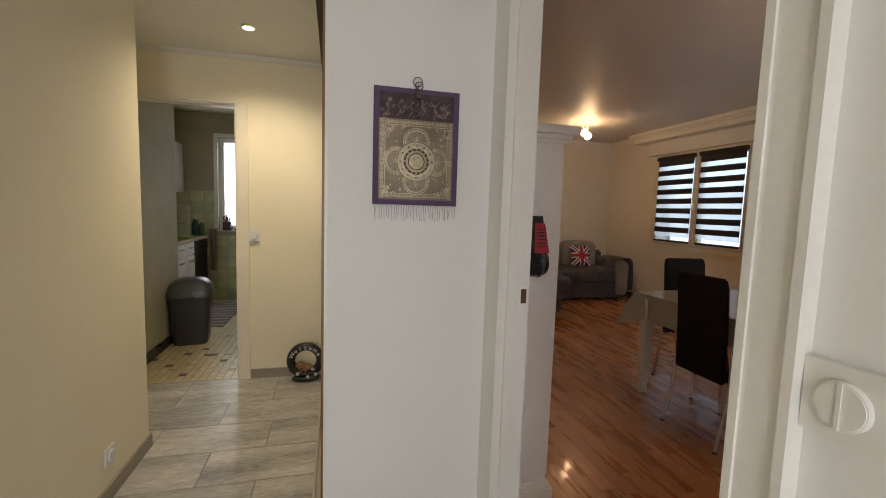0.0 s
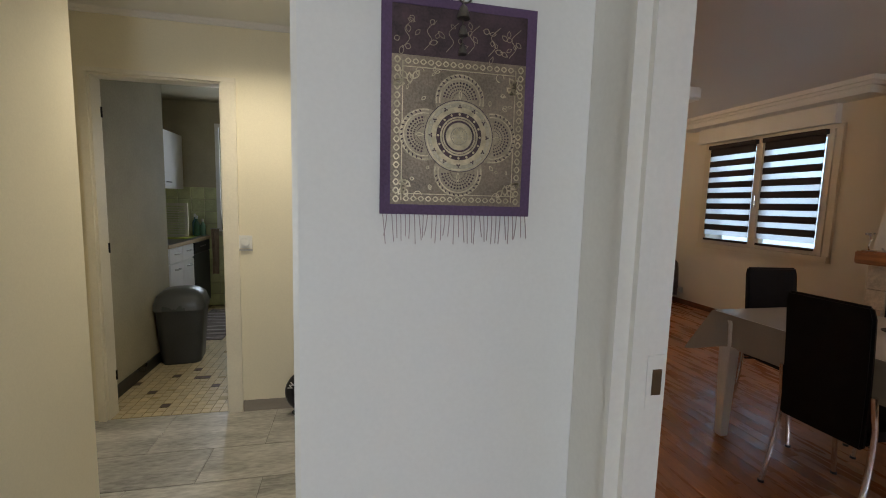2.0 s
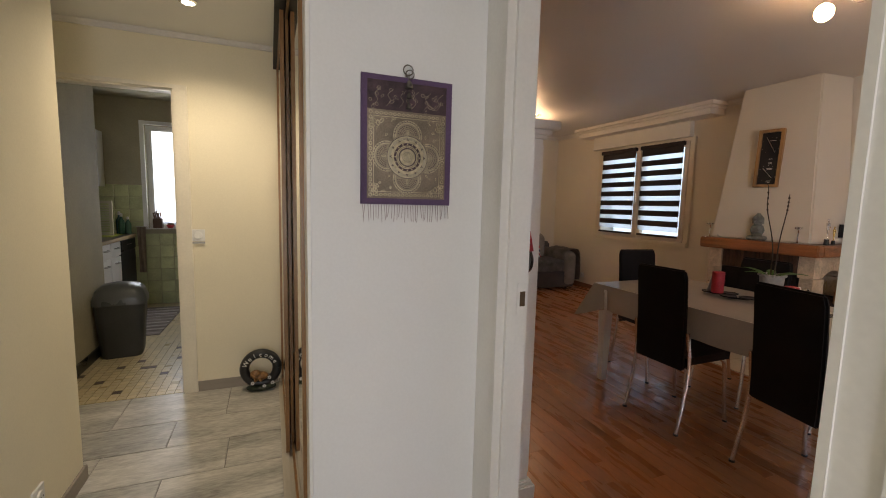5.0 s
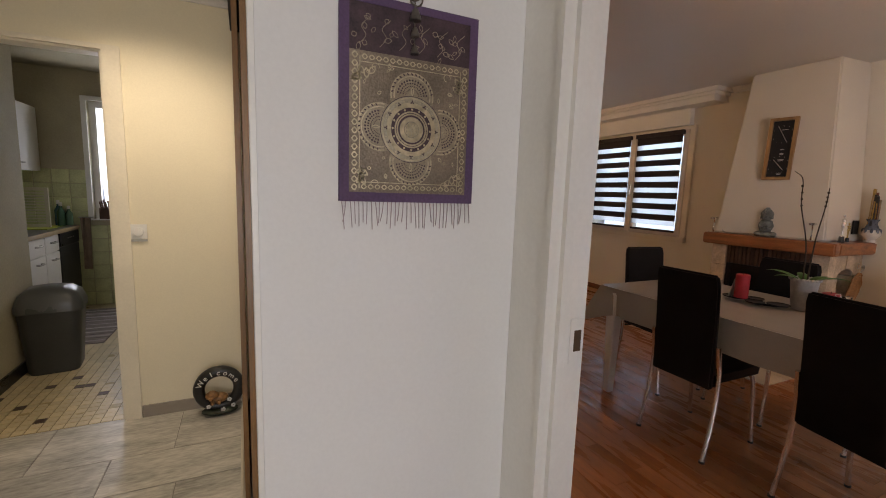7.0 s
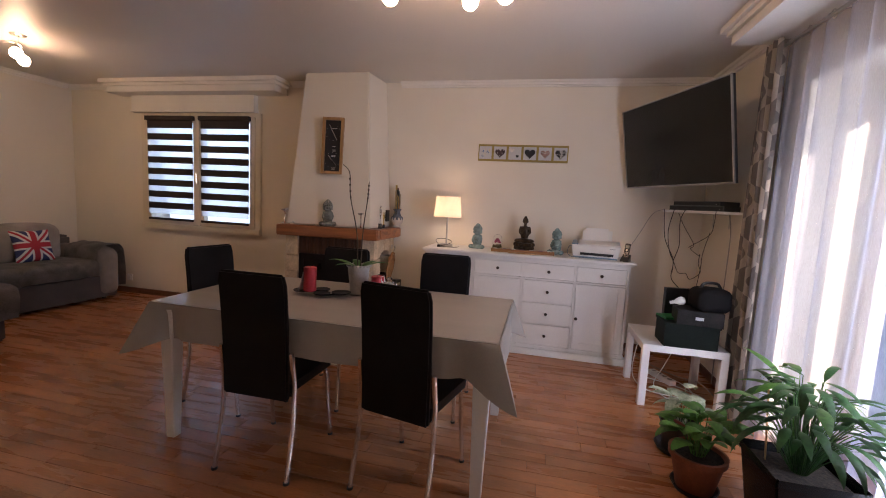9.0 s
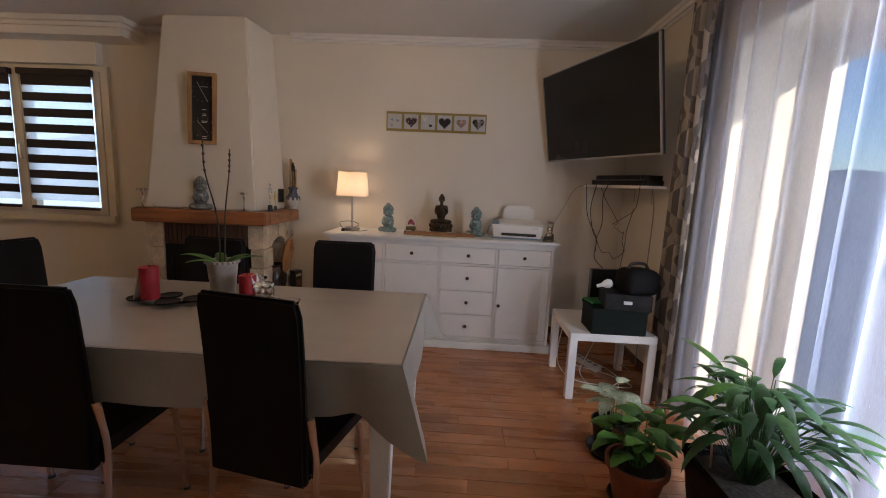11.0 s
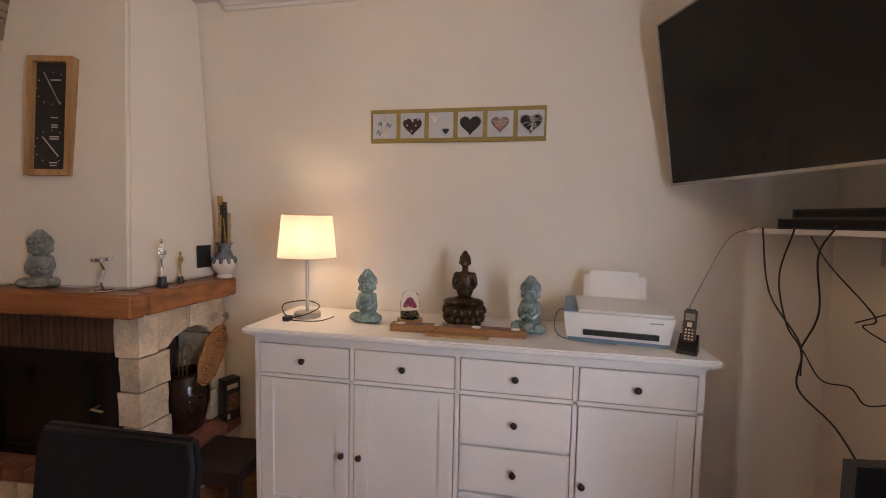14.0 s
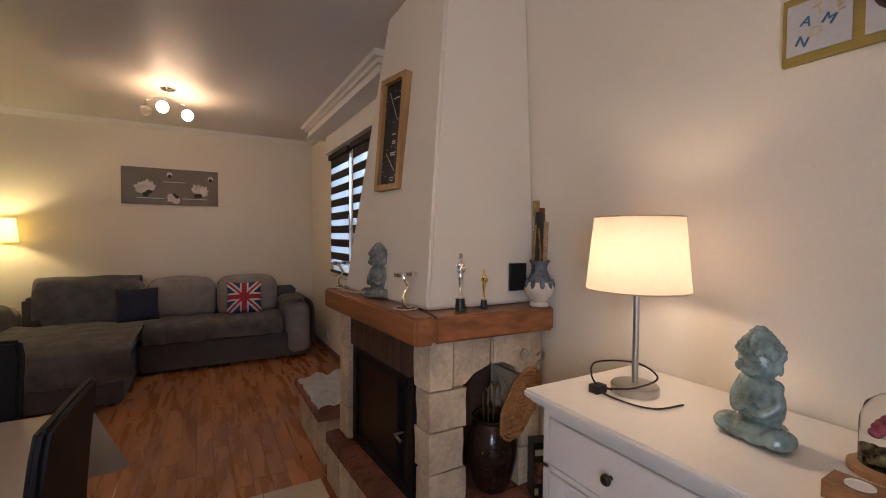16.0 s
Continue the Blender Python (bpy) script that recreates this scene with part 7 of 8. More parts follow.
ball(bm, (0, 0, 0.385), (0.028, 0.028, 0.036), 14)
g = part("lamp_bulb", bm, glow("frosted_bulb", (1.0, 0.80, 0.52), 12), lamp, "glowing bulb")
g.visible_shadow = False
bm = bmesh.new()
tube(bm, curve([(-0.06, 0.03, 0.006), (-0.10, 0.06, 0.03), (-0.06, 0.09, 0.07), (0.03, 0.02, 0.075), (0.03, -0.05, 0.05), (-0.05, -0.03, 0.028), (-0.09, 0.05, 0.006), (-0.10, -0.04, 0.004), (-0.07, -0.11, 0.004), (0.02, -0.13, 0.004)], 7), 0.0028, 6)
part("cord", bm, BLACK_PLASTIC, lamp, "black cord")
part("cord_switch", B((-0.115, -0.075, 0.035, 0.065, 0.0, 0.022)), BLACK_PLASTIC, lamp, bevel=0.004)

dome = thing("glass_dome", 6.115, 1.925, SB, 0, "glass dome over a dried pink rose on wood", "ornament")
bm = bmesh.new()
lathe(bm, [(0.062, 0), (0.062, 0.012), (0.056, 0.016)], 26)
part("base", bm, LIGHT_OAK, dome, "round wooden base")
CLEAR = glass("clear_glass", (1, 1, 1), 0.0, 1.12)
bm = bmesh.new()
lathe(bm, [(0.046, 0.017), (0.046, 0.10), (0.038, 0.132), (0.02, 0.149), (0.0, 0.153)], 26)
g = part("dome", bm, CLEAR, dome, "clear glass dome", smooth=80)
g.visible_shadow = False
bm = bmesh.new()
rng = random.Random(5)
for k in range(16):
    a, rr = k * 2.4, 0.004 + 0.0012 * k
    ball(bm, (rr * math.cos(a), rr * math.sin(a), 0.085 + 0.002 * (10 - k)), (0.011, 0.011, 0.010), 8)
part("rose", bm, mat("dried_pink_rose", (0.38, 0.08, 0.13), 0.8, var=0.3, scale=40), dome, "dried pink rose")
bm = bmesh.new()
for k in range(26):
    a, rr = k * 2.4, 0.007 * math.sqrt(k + 1)
    ball(bm, (rr * math.cos(a), rr * math.sin(a), 0.024 + rng.uniform(0, 0.022)), rng.uniform(0.007, 0.012), 6)
part("moss", bm, mat("dried_moss", (0.16, 0.13, 0.06), 1.0, var=0.5, scale=60, bump=0.4), dome, "dried moss")

tray = thing("tealight_board", 5.955, 1.67, SB, 91.5, "long wooden board with inset tealight glasses", "tealight holder")
part("board", B((-0.293, 0.293, -0.03, 0.03, 0, 0.030)), mat("honey_wood", (0.32, 0.15, 0.055), 0.5, var=0.22, scale=4, stretch=(1, 8, 8)), tray, bevel=0.005)
for k in range(7):
    bm = bmesh.new()
    lathe(bm, [(0.020, 0.0302), (0.020, 0.0325), (0.017, 0.0325), (0.016, 0.0308)], 18, (-0.25 + k * 0.0835, 0, 0))
    part("tealight", bm, WHITE_PLASTIC if k % 2 == 0 else mat("violet_wax", (0.18, 0.08, 0.16), 0.4) if k == 1 else bpy.data.materials["violet_wax"] if k % 2 else WHITE_PLASTIC, tray, "violet or white tealight")
ash = thing("incense_boat", 5.892, 1.66, SB, 91, "narrow carved wooden incense boat", "incense holder")
bm = bmesh.new()
hull(bm, [(-0.13, -0.016, 0), (0.13, -0.016, 0), (0.13, 0.016, 0), (-0.13, 0.016, 0)], [(-0.135, -0.019, 0.010), (0.14, -0.019, 0.012), (0.14, 0.019, 0.012), (-0.135, 0.019, 0.010)])
part("boat", bm, LIGHT_OAK, ash, bevel=0.003)
for k in range(9):
    x_ = -0.085 + k * 0.008 + (0.05 if k > 4 else 0)
    part("inlay", B((x_, x_ + 0.004, -0.0195, -0.0188, 0.002, 0.009)), WHITE_PLASTIC, ash)
bm = bmesh.new()
tube(bm, [(0.12, 0, 0.012), (-0.02, 0.07, 0.12)], 0.0013, 5)
part("incense_stick", bm, BLACK_PLASTIC, ash)

pr = thing("printer", 6.09, 1.0, SB, -97, "white and blue inkjet printer with paper loaded", "printer")
bm = bmesh.new()
hull(bm, [(-0.195, -0.13, 0.012), (0.195, -0.13, 0.012), (0.205, 0.13, 0.012), (-0.205, 0.13, 0.012)], [(-0.210, -0.14, 0.118), (0.210, -0.14, 0.118), (0.215, 0.13, 0.135), (-0.215, 0.13, 0.135)])
BLUE_GREY = mat("blue_grey_plastic", (0.16, 0.25, 0.33), 0.35, var=0.03, bump=0)
part("body", bm, WHITE_PLASTIC, pr, bevel=0.02, seg=3)
bm = bmesh.new()
hull(bm, [(-0.15, -0.139, 0.121), (0.208, -0.139, 0.121), (0.212, 0.11, 0.137), (-0.17, 0.11, 0.137)], [(-0.15, -0.132, 0.131), (0.203, -0.132, 0.131), (0.208, 0.10, 0.150), (-0.165, 0.10, 0.150)])
part("scanner_lid", bm, WHITE_PLASTIC, pr, bevel=0.004)
bm = bmesh.new()
hull(bm, [(-0.212, -0.139, 0.119), (-0.154, -0.139, 0.121), (-0.174, 0.11, 0.137), (-0.213, 0.11, 0.136)], [(-0.208, -0.13, 0.127), (-0.156, -0.13, 0.130), (-0.176, 0.10, 0.149), (-0.209, 0.10, 0.144)])
part("control_panel", bm, BLUE_GREY, pr, "blue-grey control panel", bevel=0.003)
part("base_trim", B((-0.19, 0.19, -0.132, 0.125, 0.0, 0.013)), BLUE_GREY, pr, "blue-grey base", bevel=0.004)
part("output_slot", B((-0.13, 0.155, -0.1445, -0.134, 0.028, 0.05)), BLACK_PLASTIC, pr, "black paper slot", bevel=0.003)
part("badge", B((0.12, 0.17, -0.1415, -0.1395, 0.093, 0.098)), mat("grey_print", (0.35, 0.35, 0.35), 0.5), pr)
bm = bmesh.new()
box(bm, -0.13, 0.14, 0.085, 0.092, 0.13, 0.27, Matrix.Rotation(radians(-12), 4, "X"))
part("paper_support", bm, WHITE_PLASTIC, pr, bevel=0.003)
bm = bmesh.new()
box(bm, -0.105, 0.105, 0.079, 0.083, 0.13, 0.29, Matrix.Rotation(radians(-12), 4, "X"))
part("paper", bm, mat("white_paper", (0.80, 0.78, 0.75), 0.8, var=0.01, bump=0), pr, "stack of white paper")
bm = bmesh.new()
tube(bm, curve([(-0.19, 0.10, 0.08), (-0.235, 0.02, 0.09), (-0.25, -0.04, 0.04), (-0.22, -0.12, 0.006), (-0.12, -0.16, 0.004), (0.0, -0.155, 0.004)], 6), 0.003, 6)
part("cable", bm, BLUE_GREY, pr, "grey cable")
ph = thing("cordless_phone", 5.915, 0.765, SB, -115, "black cordless phone in its charging cradle", "telephone")
bm = bmesh.new()
hull(bm, [(-0.035, -0.05, 0), (0.035, -0.05, 0), (0.035, 0.05, 0), (-0.035, 0.05, 0)], [(-0.033, -0.045, 0.014), (0.033, -0.045, 0.014), (0.033, 0.045, 0.06), (-0.033, 0.045, 0.06)])
part("cradle", bm, BLACK_PLASTIC, ph, bevel=0.004)
rt = Matrix.Translation((0, 0.01, 0.03)) @ Matrix.Rotation(radians(-20), 4, "X")
bm = bmesh.new()
box(bm, -0.023, 0.023, -0.012, 0.012, 0, 0.135, rt)
hs = part("handset", bm, BLACK_PLASTIC, ph, bevel=0.006)
bm = bmesh.new()
box(bm, -0.016, 0.016, -0.0135, -0.0122, 0.088, 0.115, rt)
part("screen", bm, mat("grey_lcd", (0.22, 0.24, 0.22), 0.25), hs, "grey display")
bm = bmesh.new()
box(bm, -0.008, 0.008, -0.0135, -0.0122, 0.062, 0.080, rt)
part("key_ring", bm, STEEL, hs)
for i in range(3):
    for j in range(4):
        bm = bmesh.new()
        box(bm, -0.014 + i * 0.011, -0.008 + i * 0.011, -0.0135, -0.0122, 0.012 + j * 0.012, 0.018 + j * 0.012, rt)
        part("key", bm, STEEL, hs)

# ---- corner clutter and cables ----
crate = thing("storage_crate", 5.17, 0.455, 0.4505, 0, "dark green-black plastic storage crate on the side table", "box")
part("body", B((-0.118, 0.118, -0.17, 0.17, 0, 0.165)), mat("dark_green_plastic", (0.008, 0.013, 0.010), 0.6, var=0.2, spec=0.12), crate, bevel=0.012, seg=3)
part("rim", B((-0.124, 0.124, -0.176, 0.176, 0.150, 0.168)), bpy.data.materials["dark_green_plastic"], crate, bevel=0.005)
gf = thing("green_folder", 5.23, 0.53, 0.4505 + 0.169, 12, "bright green plastic folder on the crate", "folder")
part("sheet", B((-0.07, 0.07, -0.09, 0.09, 0, 0.012)), mat("bright_green_plastic", (0.02, 0.22, 0.06), 0.35, var=0.1), gf, bevel=0.003)
cs = thing("black_case", 5.13, 0.42, 0.4505 + 0.169, -6, "worn black equipment case on the crate", "case")
part("body", B((-0.10, 0.10, -0.15, 0.13, 0, 0.10)), mat("scuffed_black", (0.014, 0.012, 0.011), 0.55, var=0.5, scale=14, spec=0.2), cs, bevel=0.012)
part("clasp", B((-0.104, -0.100, -0.03, 0.02, 0.04, 0.06)), STEEL, cs, bevel=0.001)
bag = thing("black_bag", 5.12, 0.36, 0.4505 + 0.270, 10, "rounded black camera bag with a handle", "bag")
part("body", pad(-0.09, 0.09, -0.12, 0.09, 0.0, 0.150, 0.030, 0.012), mat("black_nylon", (0.010, 0.010, 0.011), 0.8, var=0.2, grain=200, bump=0.2, spec=0.15), bag)
bm = bmesh.new()
tube(bm, curve([(0, -0.08, 0.15), (0, -0.05, 0.185), (0, 0.03, 0.185), (0, 0.06, 0.15)], 5), 0.010, 8)
part("handle", bm, BLACK_PLASTIC, bag)
br = thing("black_board", 5.42, 0.36, 0.4505, 8, "upright black panel behind the crate", "panel")
part("panel", B((-0.02, 0.02, -0.16, 0.20, 0, 0.36)), BLACK_PLASTIC, br, bevel=0.004)
bw = thing("light_bulb", 5.175, 0.53, 0.4505 + 0.30, 0, "white bulb lying on the black case", "bulb")
bm = bmesh.new()
lathe(bm, [(0.012, -0.05), (0.012, -0.02), (0.028, 0.01), (0.030, 0.03), (0.02, 0.048), (0.0, 0.052)], 16, m=Matrix.Rotation(radians(75), 4, "X"))
part("bulb", bm, WHITE_PLASTIC, bw, smooth=60)
bm = bmesh.new()
lathe(bm, [(0.018, 0), (0.018, 0.002)], 12, (0, 0, -0.031))
part("stand", bm, BLACK_PLASTIC, bw)


def cable(points, r, material, label):
    bm = bmesh.new()
    tube(bm, curve(points, 7), r, 6)
    return solo("cable", bm, material, label, "cable", "loose cables", smooth=80)


GREYC = mat("grey_cable", (0.30, 0.29, 0.27), 0.5, var=0.05)
for pts in (((6.11, 0.44, 1.41), (6.07, 0.42, 1.15), (5.94, 0.37, 0.97), (5.94, 0.37, 0.81), (5.81, 0.32, 0.72), (5.60, 0.33, 0.60)),
            ((5.99, 0.39, 1.41), (6.03, 0.41, 1.22), (6.0, 0.39, 1.04), (5.94, 0.37, 0.96), (5.93, 0.37, 0.86)),
            ((5.85, 0.34, 1.42), (5.90, 0.36, 1.31), (5.89, 0.35, 1.11), (5.94, 0.37, 0.96))):
    cable(pts, 0.0034, BLACK_PLASTIC, "black cable hanging from the corner shelf")
for pts in (((5.93, 0.37, 1.38), (5.87, 0.34, 1.28), (5.73, 0.29, 1.13), (5.76, 0.30, 1.09), (5.66, 0.26, 1.04)),
            ((5.55, 0.22, 1.41), (5.56, 0.22, 1.31), (5.59, 0.23, 1.22), (5.73, 0.29, 1.13), (5.78, 0.31, 1.10)),
            ((5.59, 0.23, 1.24), (5.63, 0.25, 1.07), (5.64, 0.25, 0.96), (5.66, 0.26, 0.77), (5.58, 0.30, 0.60)),
            ((5.93, 0.37, 0.96), (5.87, 0.34, 0.87), (5.78, 0.31, 0.88), (5.73, 0.29, 0.84), (5.64, 0.25, 0.91), (5.67, 0.26, 0.98), (5.66, 0.26, 1.06))):
    cable(pts, 0.0026, BLACK_PLASTIC, "thin tangled black cable under the corner shelf")
cable([(5.62, 0.10, 1.39), (5.62, 0.075, 1.24), (5.63, 0.07, 0.98), (5.64, 0.07, 0.60), (5.62, 0.08, 0.02)], 0.0045, GREYC, "grey cable running down to the floor")
cable([(5.96, 0.755, 0.935), (6.10, 0.72, 1.0), (6.22, 0.60, 1.18), (6.25, 0.50, 1.36), (6.2, 0.42, 1.41)], 0.0028, GREYC, "pale grey phone cable up the wall")
cable([(5.70, 0.30, 0.38), (5.6, 0.45, 0.12), (5.45, 0.55, 0.012), (5.2, 0.5, 0.012), (5.35, 0.3, 0.012), (5.6, 0.35, 0.012), (5.72, 0.55, 0.012)], 0.004, WHITE_PLASTIC, "white cable looped under the side table")
cable([(5.62, 0.62, 0.012), (5.45, 0.35, 0.012), (5.25, 0.25, 0.012), (5.3, 0.6, 0.012), (5.5, 0.68, 0.012), (5.72, 0.66, 0.06), (5.76, 0.62, 0.30)], 0.004, WHITE_PLASTIC, "white cable looped on the floor")
cable([(6.28, 0.62, 0.02), (5.9, 0.45, 0.012), (5.7, 0.3, 0.012), (5.5, 0.2, 0.05), (5.2, 0.15, 0.012)], 0.004, GREYC, "grey cable along the skirting")
ps = thing("power_strip", 5.62, 0.45, 0.0, 25, "white power strip under the side table", "power strip")
part("body", B((-0.13, 0.13, -0.028, 0.028, 0, 0.04)), WHITE_PLASTIC, ps, bevel=0.006)
for k in range(4):
    bm = bmesh.new()
    lathe(bm, [(0.019, 0.0402), (0.019, 0.041), (0.016, 0.041)], 14, (-0.09 + k * 0.06, 0, 0))
    part("outlet", bm, GREYC, ps)

# ---- on the dining table ----
TT = 0.7665
ct = thing("candle_tray", 4.235, 2.775, TT, 98, "black metal candle tray with round plates", "candle tray")
for cx_, cy_, rr in ((-0.10, 0.0, 0.058), (0.0, 0.055, 0.05), (0.04, -0.05, 0.05), (0.14, 0.0, 0.058)):
    bm = bmesh.new()
    lathe(bm, [(rr * 0.9, 0.014), (rr, 0.018), (rr, 0.022), (rr * 0.93, 0.020)], 24, (cx_, cy_, 0))
    part("plate", bm, BLACK_IRON, ct)
bm = bmesh.new()
tube(bm, curve([(-0.10, 0, 0.008), (-0.03, 0.03, 0.006), (0.0, 0.05, 0.008), (0.03, 0.0, 0.006), (0.04, -0.05, 0.008), (0.1, -0.03, 0.006), (0.14, 0, 0.008)], 5), 0.006, 8)
part("frame", bm, BLACK_IRON, ct)
RED_WAX = mat("red_wax", (0.40, 0.018, 0.03), 0.45, var=0.12, scale=20, bump=0.15)
for nm, x_, y_, h_ in (("candle", 4.20, 2.86, 0.145), ("candle", 4.28, 2.455, 0.135)):
    cd = thing(nm, x_, y_, TT + (0.0225 if y_ > 2.6 else 0.0), 0, "thick red pillar candle on a black plate", "candle", "red candles")
    bm = bmesh.new()
    lathe(bm, [(0.037, 0), (0.038, 0.004), (0.038, h_ - 0.004), (0.034, h_), (0.006, h_ - 0.006)], 26)
    part("wax", bm, RED_WAX, cd)
    bm = bmesh.new()
    tube(bm, [(0, 0, h_ - 0.008), (0.002, 0, h_ + 0.010)], 0.0015, 5)
    part("wick", bm, BLACK_PLASTIC, cd)
for x_, y_, tl in ((4.205, 2.925, 14), (4.285, 2.395, -14)):
    lt = thing("white_card", x_, y_, TT + 0.004, 0, "folded white card leaning on a red candle", "card", "white cards")
    bm = bmesh.new()
    box(bm, -0.028, 0.028, -0.002, 0.002, 0, 0.135, Matrix.Rotation(radians(tl), 4, "X"))
    part("card", bm, mat("white_card", (0.7, 0.7, 0.7), 0.5) if tl > 0 else bpy.data.materials["white_card"], lt)
COOKIE = mat("brown_sweets", (0.22, 0.09, 0.04), 0.6, var=0.5, scale=30, bump=0.3)
RIBBED = glass("pressed_glass", (0.97, 0.97, 0.95), 0.02, 1.25)


def glass_jar(name, x, y, prof, fill, label, lid):
    j = thing(name, x, y, TT, 0, label, "glass jar")
    bm = bmesh.new()
    lathe(bm, prof, 30)
    g_ = part("body", bm, RIBBED, j, "clear pressed glass", smooth=60)
    g_.visible_shadow = False
    bm = bmesh.new()
    lathe(bm, lid, 30)
    g_ = part("lid", bm, RIBBED, j, "glass lid with a knob", smooth=60)
    g_.visible_shadow = False
    bm = bmesh.new()
    rng = random.Random(int(x * 100))
    r_, h_ = fill
    for k in range(28):
        a, q = k * 2.4, r_ * math.sqrt((k % 14 + 0.5) / 14)
        ball(bm, (q * math.cos(a), q * math.sin(a), 0.014 + h_ * (k // 14) + rng.uniform(0, 0.01)), (0.016, 0.014, 0.010), 7)
    part("contents", bm, COOKIE, j, "brown sweets")


glass_jar("biscuit_dish", 4.13, 2.315, [(0.05, 0.002), (0.07, 0.006), (0.078, 0.055), (0.075, 0.055), (0.066, 0.010), (0.0, 0.006)], (0.05, 0.018), "oval glass dish with a knobbed lid and biscuits",
          [(0.079, 0.056), (0.072, 0.066), (0.035, 0.082), (0.008, 0.088), (0.006, 0.098), (0.016, 0.108), (0.012, 0.120), (0.0, 0.124)])
glass_jar("sweet_jar", 4.27, 2.375, [(0.030, 0.002), (0.042, 0.006), (0.045, 0.07), (0.038, 0.085), (0.036, 0.085), (0.042, 0.07), (0.038, 0.01), (0.0, 0.006)], (0.028, 0.03), "small glass sweet jar with a knobbed lid",
          [(0.042, 0.086), (0.045, 0.094), (0.038, 0.105), (0.010, 0.112), (0.007, 0.118), (0.017, 0.126), (0.013, 0.136), (0.0, 0.139)])
gp = thing("glass_coaster", 4.275, 2.265, TT, 0, "small clear pressed-glass ashtray", "dish")
bm = bmesh.new()
lathe(bm, [(0.035, 0.001), (0.046, 0.004), (0.055, 0.026), (0.051, 0.026), (0.040, 0.008), (0.0, 0.006)], 28)
g = part("bowl", bm, RIBBED, gp, smooth=60)
g.visible_shadow = False
bm = bmesh.new()
lathe(bm, [(0.0, 0.0075), (0.026, 0.0075), (0.026, 0.009), (0.0, 0.010)], 20)
part("contents", bm, COOKIE, gp)


# ---- plants ----
def leaf(bm, base, heading, rise, length, width, droop, fold=0.15, shape="lance"):
    """One bent leaf: it sets out at the angle rise and bends down by droop."""
    n = 7
    prev = None
    p = Vector(base)
    side = Vector((-math.sin(heading), math.cos(heading), 0))
    a = rise
    for k in range(n + 1):
        t = k / n
        w = width * (math.sin(math.pi * min(1, t ** 0.8 * 0.98 + 0.02)) ** 0.9 if shape == "lance" else (1.0 - t) ** 0.6 * min(1, 0.35 + 4 * t) * 1.05)
        d = Vector((math.cos(heading) * math.cos(a), math.sin(heading) * math.cos(a), math.sin(a)))
        up = side.cross(d)
        row = [bm.verts.new(p + side * w + up * w * fold), bm.verts.new(p), bm.verts.new(p - side * w + up * w * fold)]
        if prev:
            bm.faces.new((prev[0], prev[1], row[1], row[0]))
            bm.faces.new((prev[1], prev[2], row[2], row[1]))
        prev = row
        p = p + d * length / n
        a -= droop / n
    return p


def leafy(name, x, y, z0, leaves, spread, stem_h, length, width, material, parent, seed, shape="lance", droop=1.1):
    """Leaves, each on its stalk, as parts of a plant."""
    rng = random.Random(seed)
    for k in range(leaves):
        a = k * 2.399 + rng.uniform(-0.3, 0.3)
        lean = rng.uniform(0.15, 1.0)
        h = stem_h * rng.uniform(0.45, 1.0)
        tip = Vector((x + spread * lean * math.cos(a), y + spread * lean * math.sin(a), z0 + h * (1.1 - 0.35 * lean)))
        bm = bmesh.new()
        foot = Vector((x + 0.03 * math.cos(a), y + 0.03 * math.sin(a), z0))
        tube(bm, curve([foot, foot.lerp(tip, 0.5) + Vector((0, 0, h * 0.12)), tip], 4), 0.0028, 5, 0.0018)
        leaf(bm, tip, a + rng.uniform(-0.35, 0.35), rng.uniform(0.1, 0.75), length * rng.uniform(0.7, 1.15), width * rng.uniform(0.8, 1.1), droop * rng.uniform(0.7, 1.5), 0.18, shape)
        part("leaf", bm, material, parent, smooth=60)


def leaf_mat(name, c, second=None):
    m_ = mat(name, c, 0.48, var=0.25, scale=12, grain=80, bump=0.08, rnd=0.25, second=second, spec=0.3)
    p_ = m_.node_tree.nodes["Principled BSDF"]
    p_.inputs["Subsurface Weight"].default_value = 0.0
    return m_


GREEN = leaf_mat("glossy_green_leaf", (0.055, 0.15, 0.025))
FRESH = leaf_mat("fresh_green_leaf", (0.075, 0.20, 0.035))
DEEP = leaf_mat("deep_green_leaf", (0.03, 0.095, 0.025))
VARIEG = leaf_mat("cream_green_leaf", (0.20, 0.34, 0.14), (0.62, 0.66, 0.50))
TERRA = mat("terracotta", (0.28, 0.085, 0.04), 0.75, var=0.15, scale=6, bump=0.1)
SOIL = mat("potting_soil", (0.03, 0.02, 0.014), 1.0, var=0.5, scale=60, bump=0.6)


def pot(name, x, y, prof, material, label, soil, saucer=None):
    p_ = thing(name, x, y, 0, 0, label, "plant")
    bm = bmesh.new()
    lathe(bm, prof, 30)
    part("pot", bm, material, p_, "pot", smooth=50)
    bm = bmesh.new()
    lathe(bm, [(0.0, soil[1] - 0.01), (soil[0], soil[1] - 0.01), (soil[0], soil[1]), (0, soil[1] + 0.006)], 24)
    part("soil", bm, SOIL, p_)
    if saucer:
        bm = bmesh.new()
        lathe(bm, [(saucer * 0.85, 0), (saucer, 0.028), (saucer * 0.96, 0.028), (saucer * 0.8, 0.006), (0, 0.006)], 28)
        part("saucer", bm, BLACK_PLASTIC, p_, "black saucer")
    return p_


ant = pot("anthurium_plant", 4.14, 0.675, [(0.082, 0.008), (0.085, 0.012), (0.118, 0.165), (0.13, 0.170), (0.132, 0.20), (0.118, 0.20), (0.108, 0.165), (0.075, 0.03), (0, 0.03)], TERRA, "green anthurium with a red flower in a terracotta pot", (0.112, 0.182), 0.11)
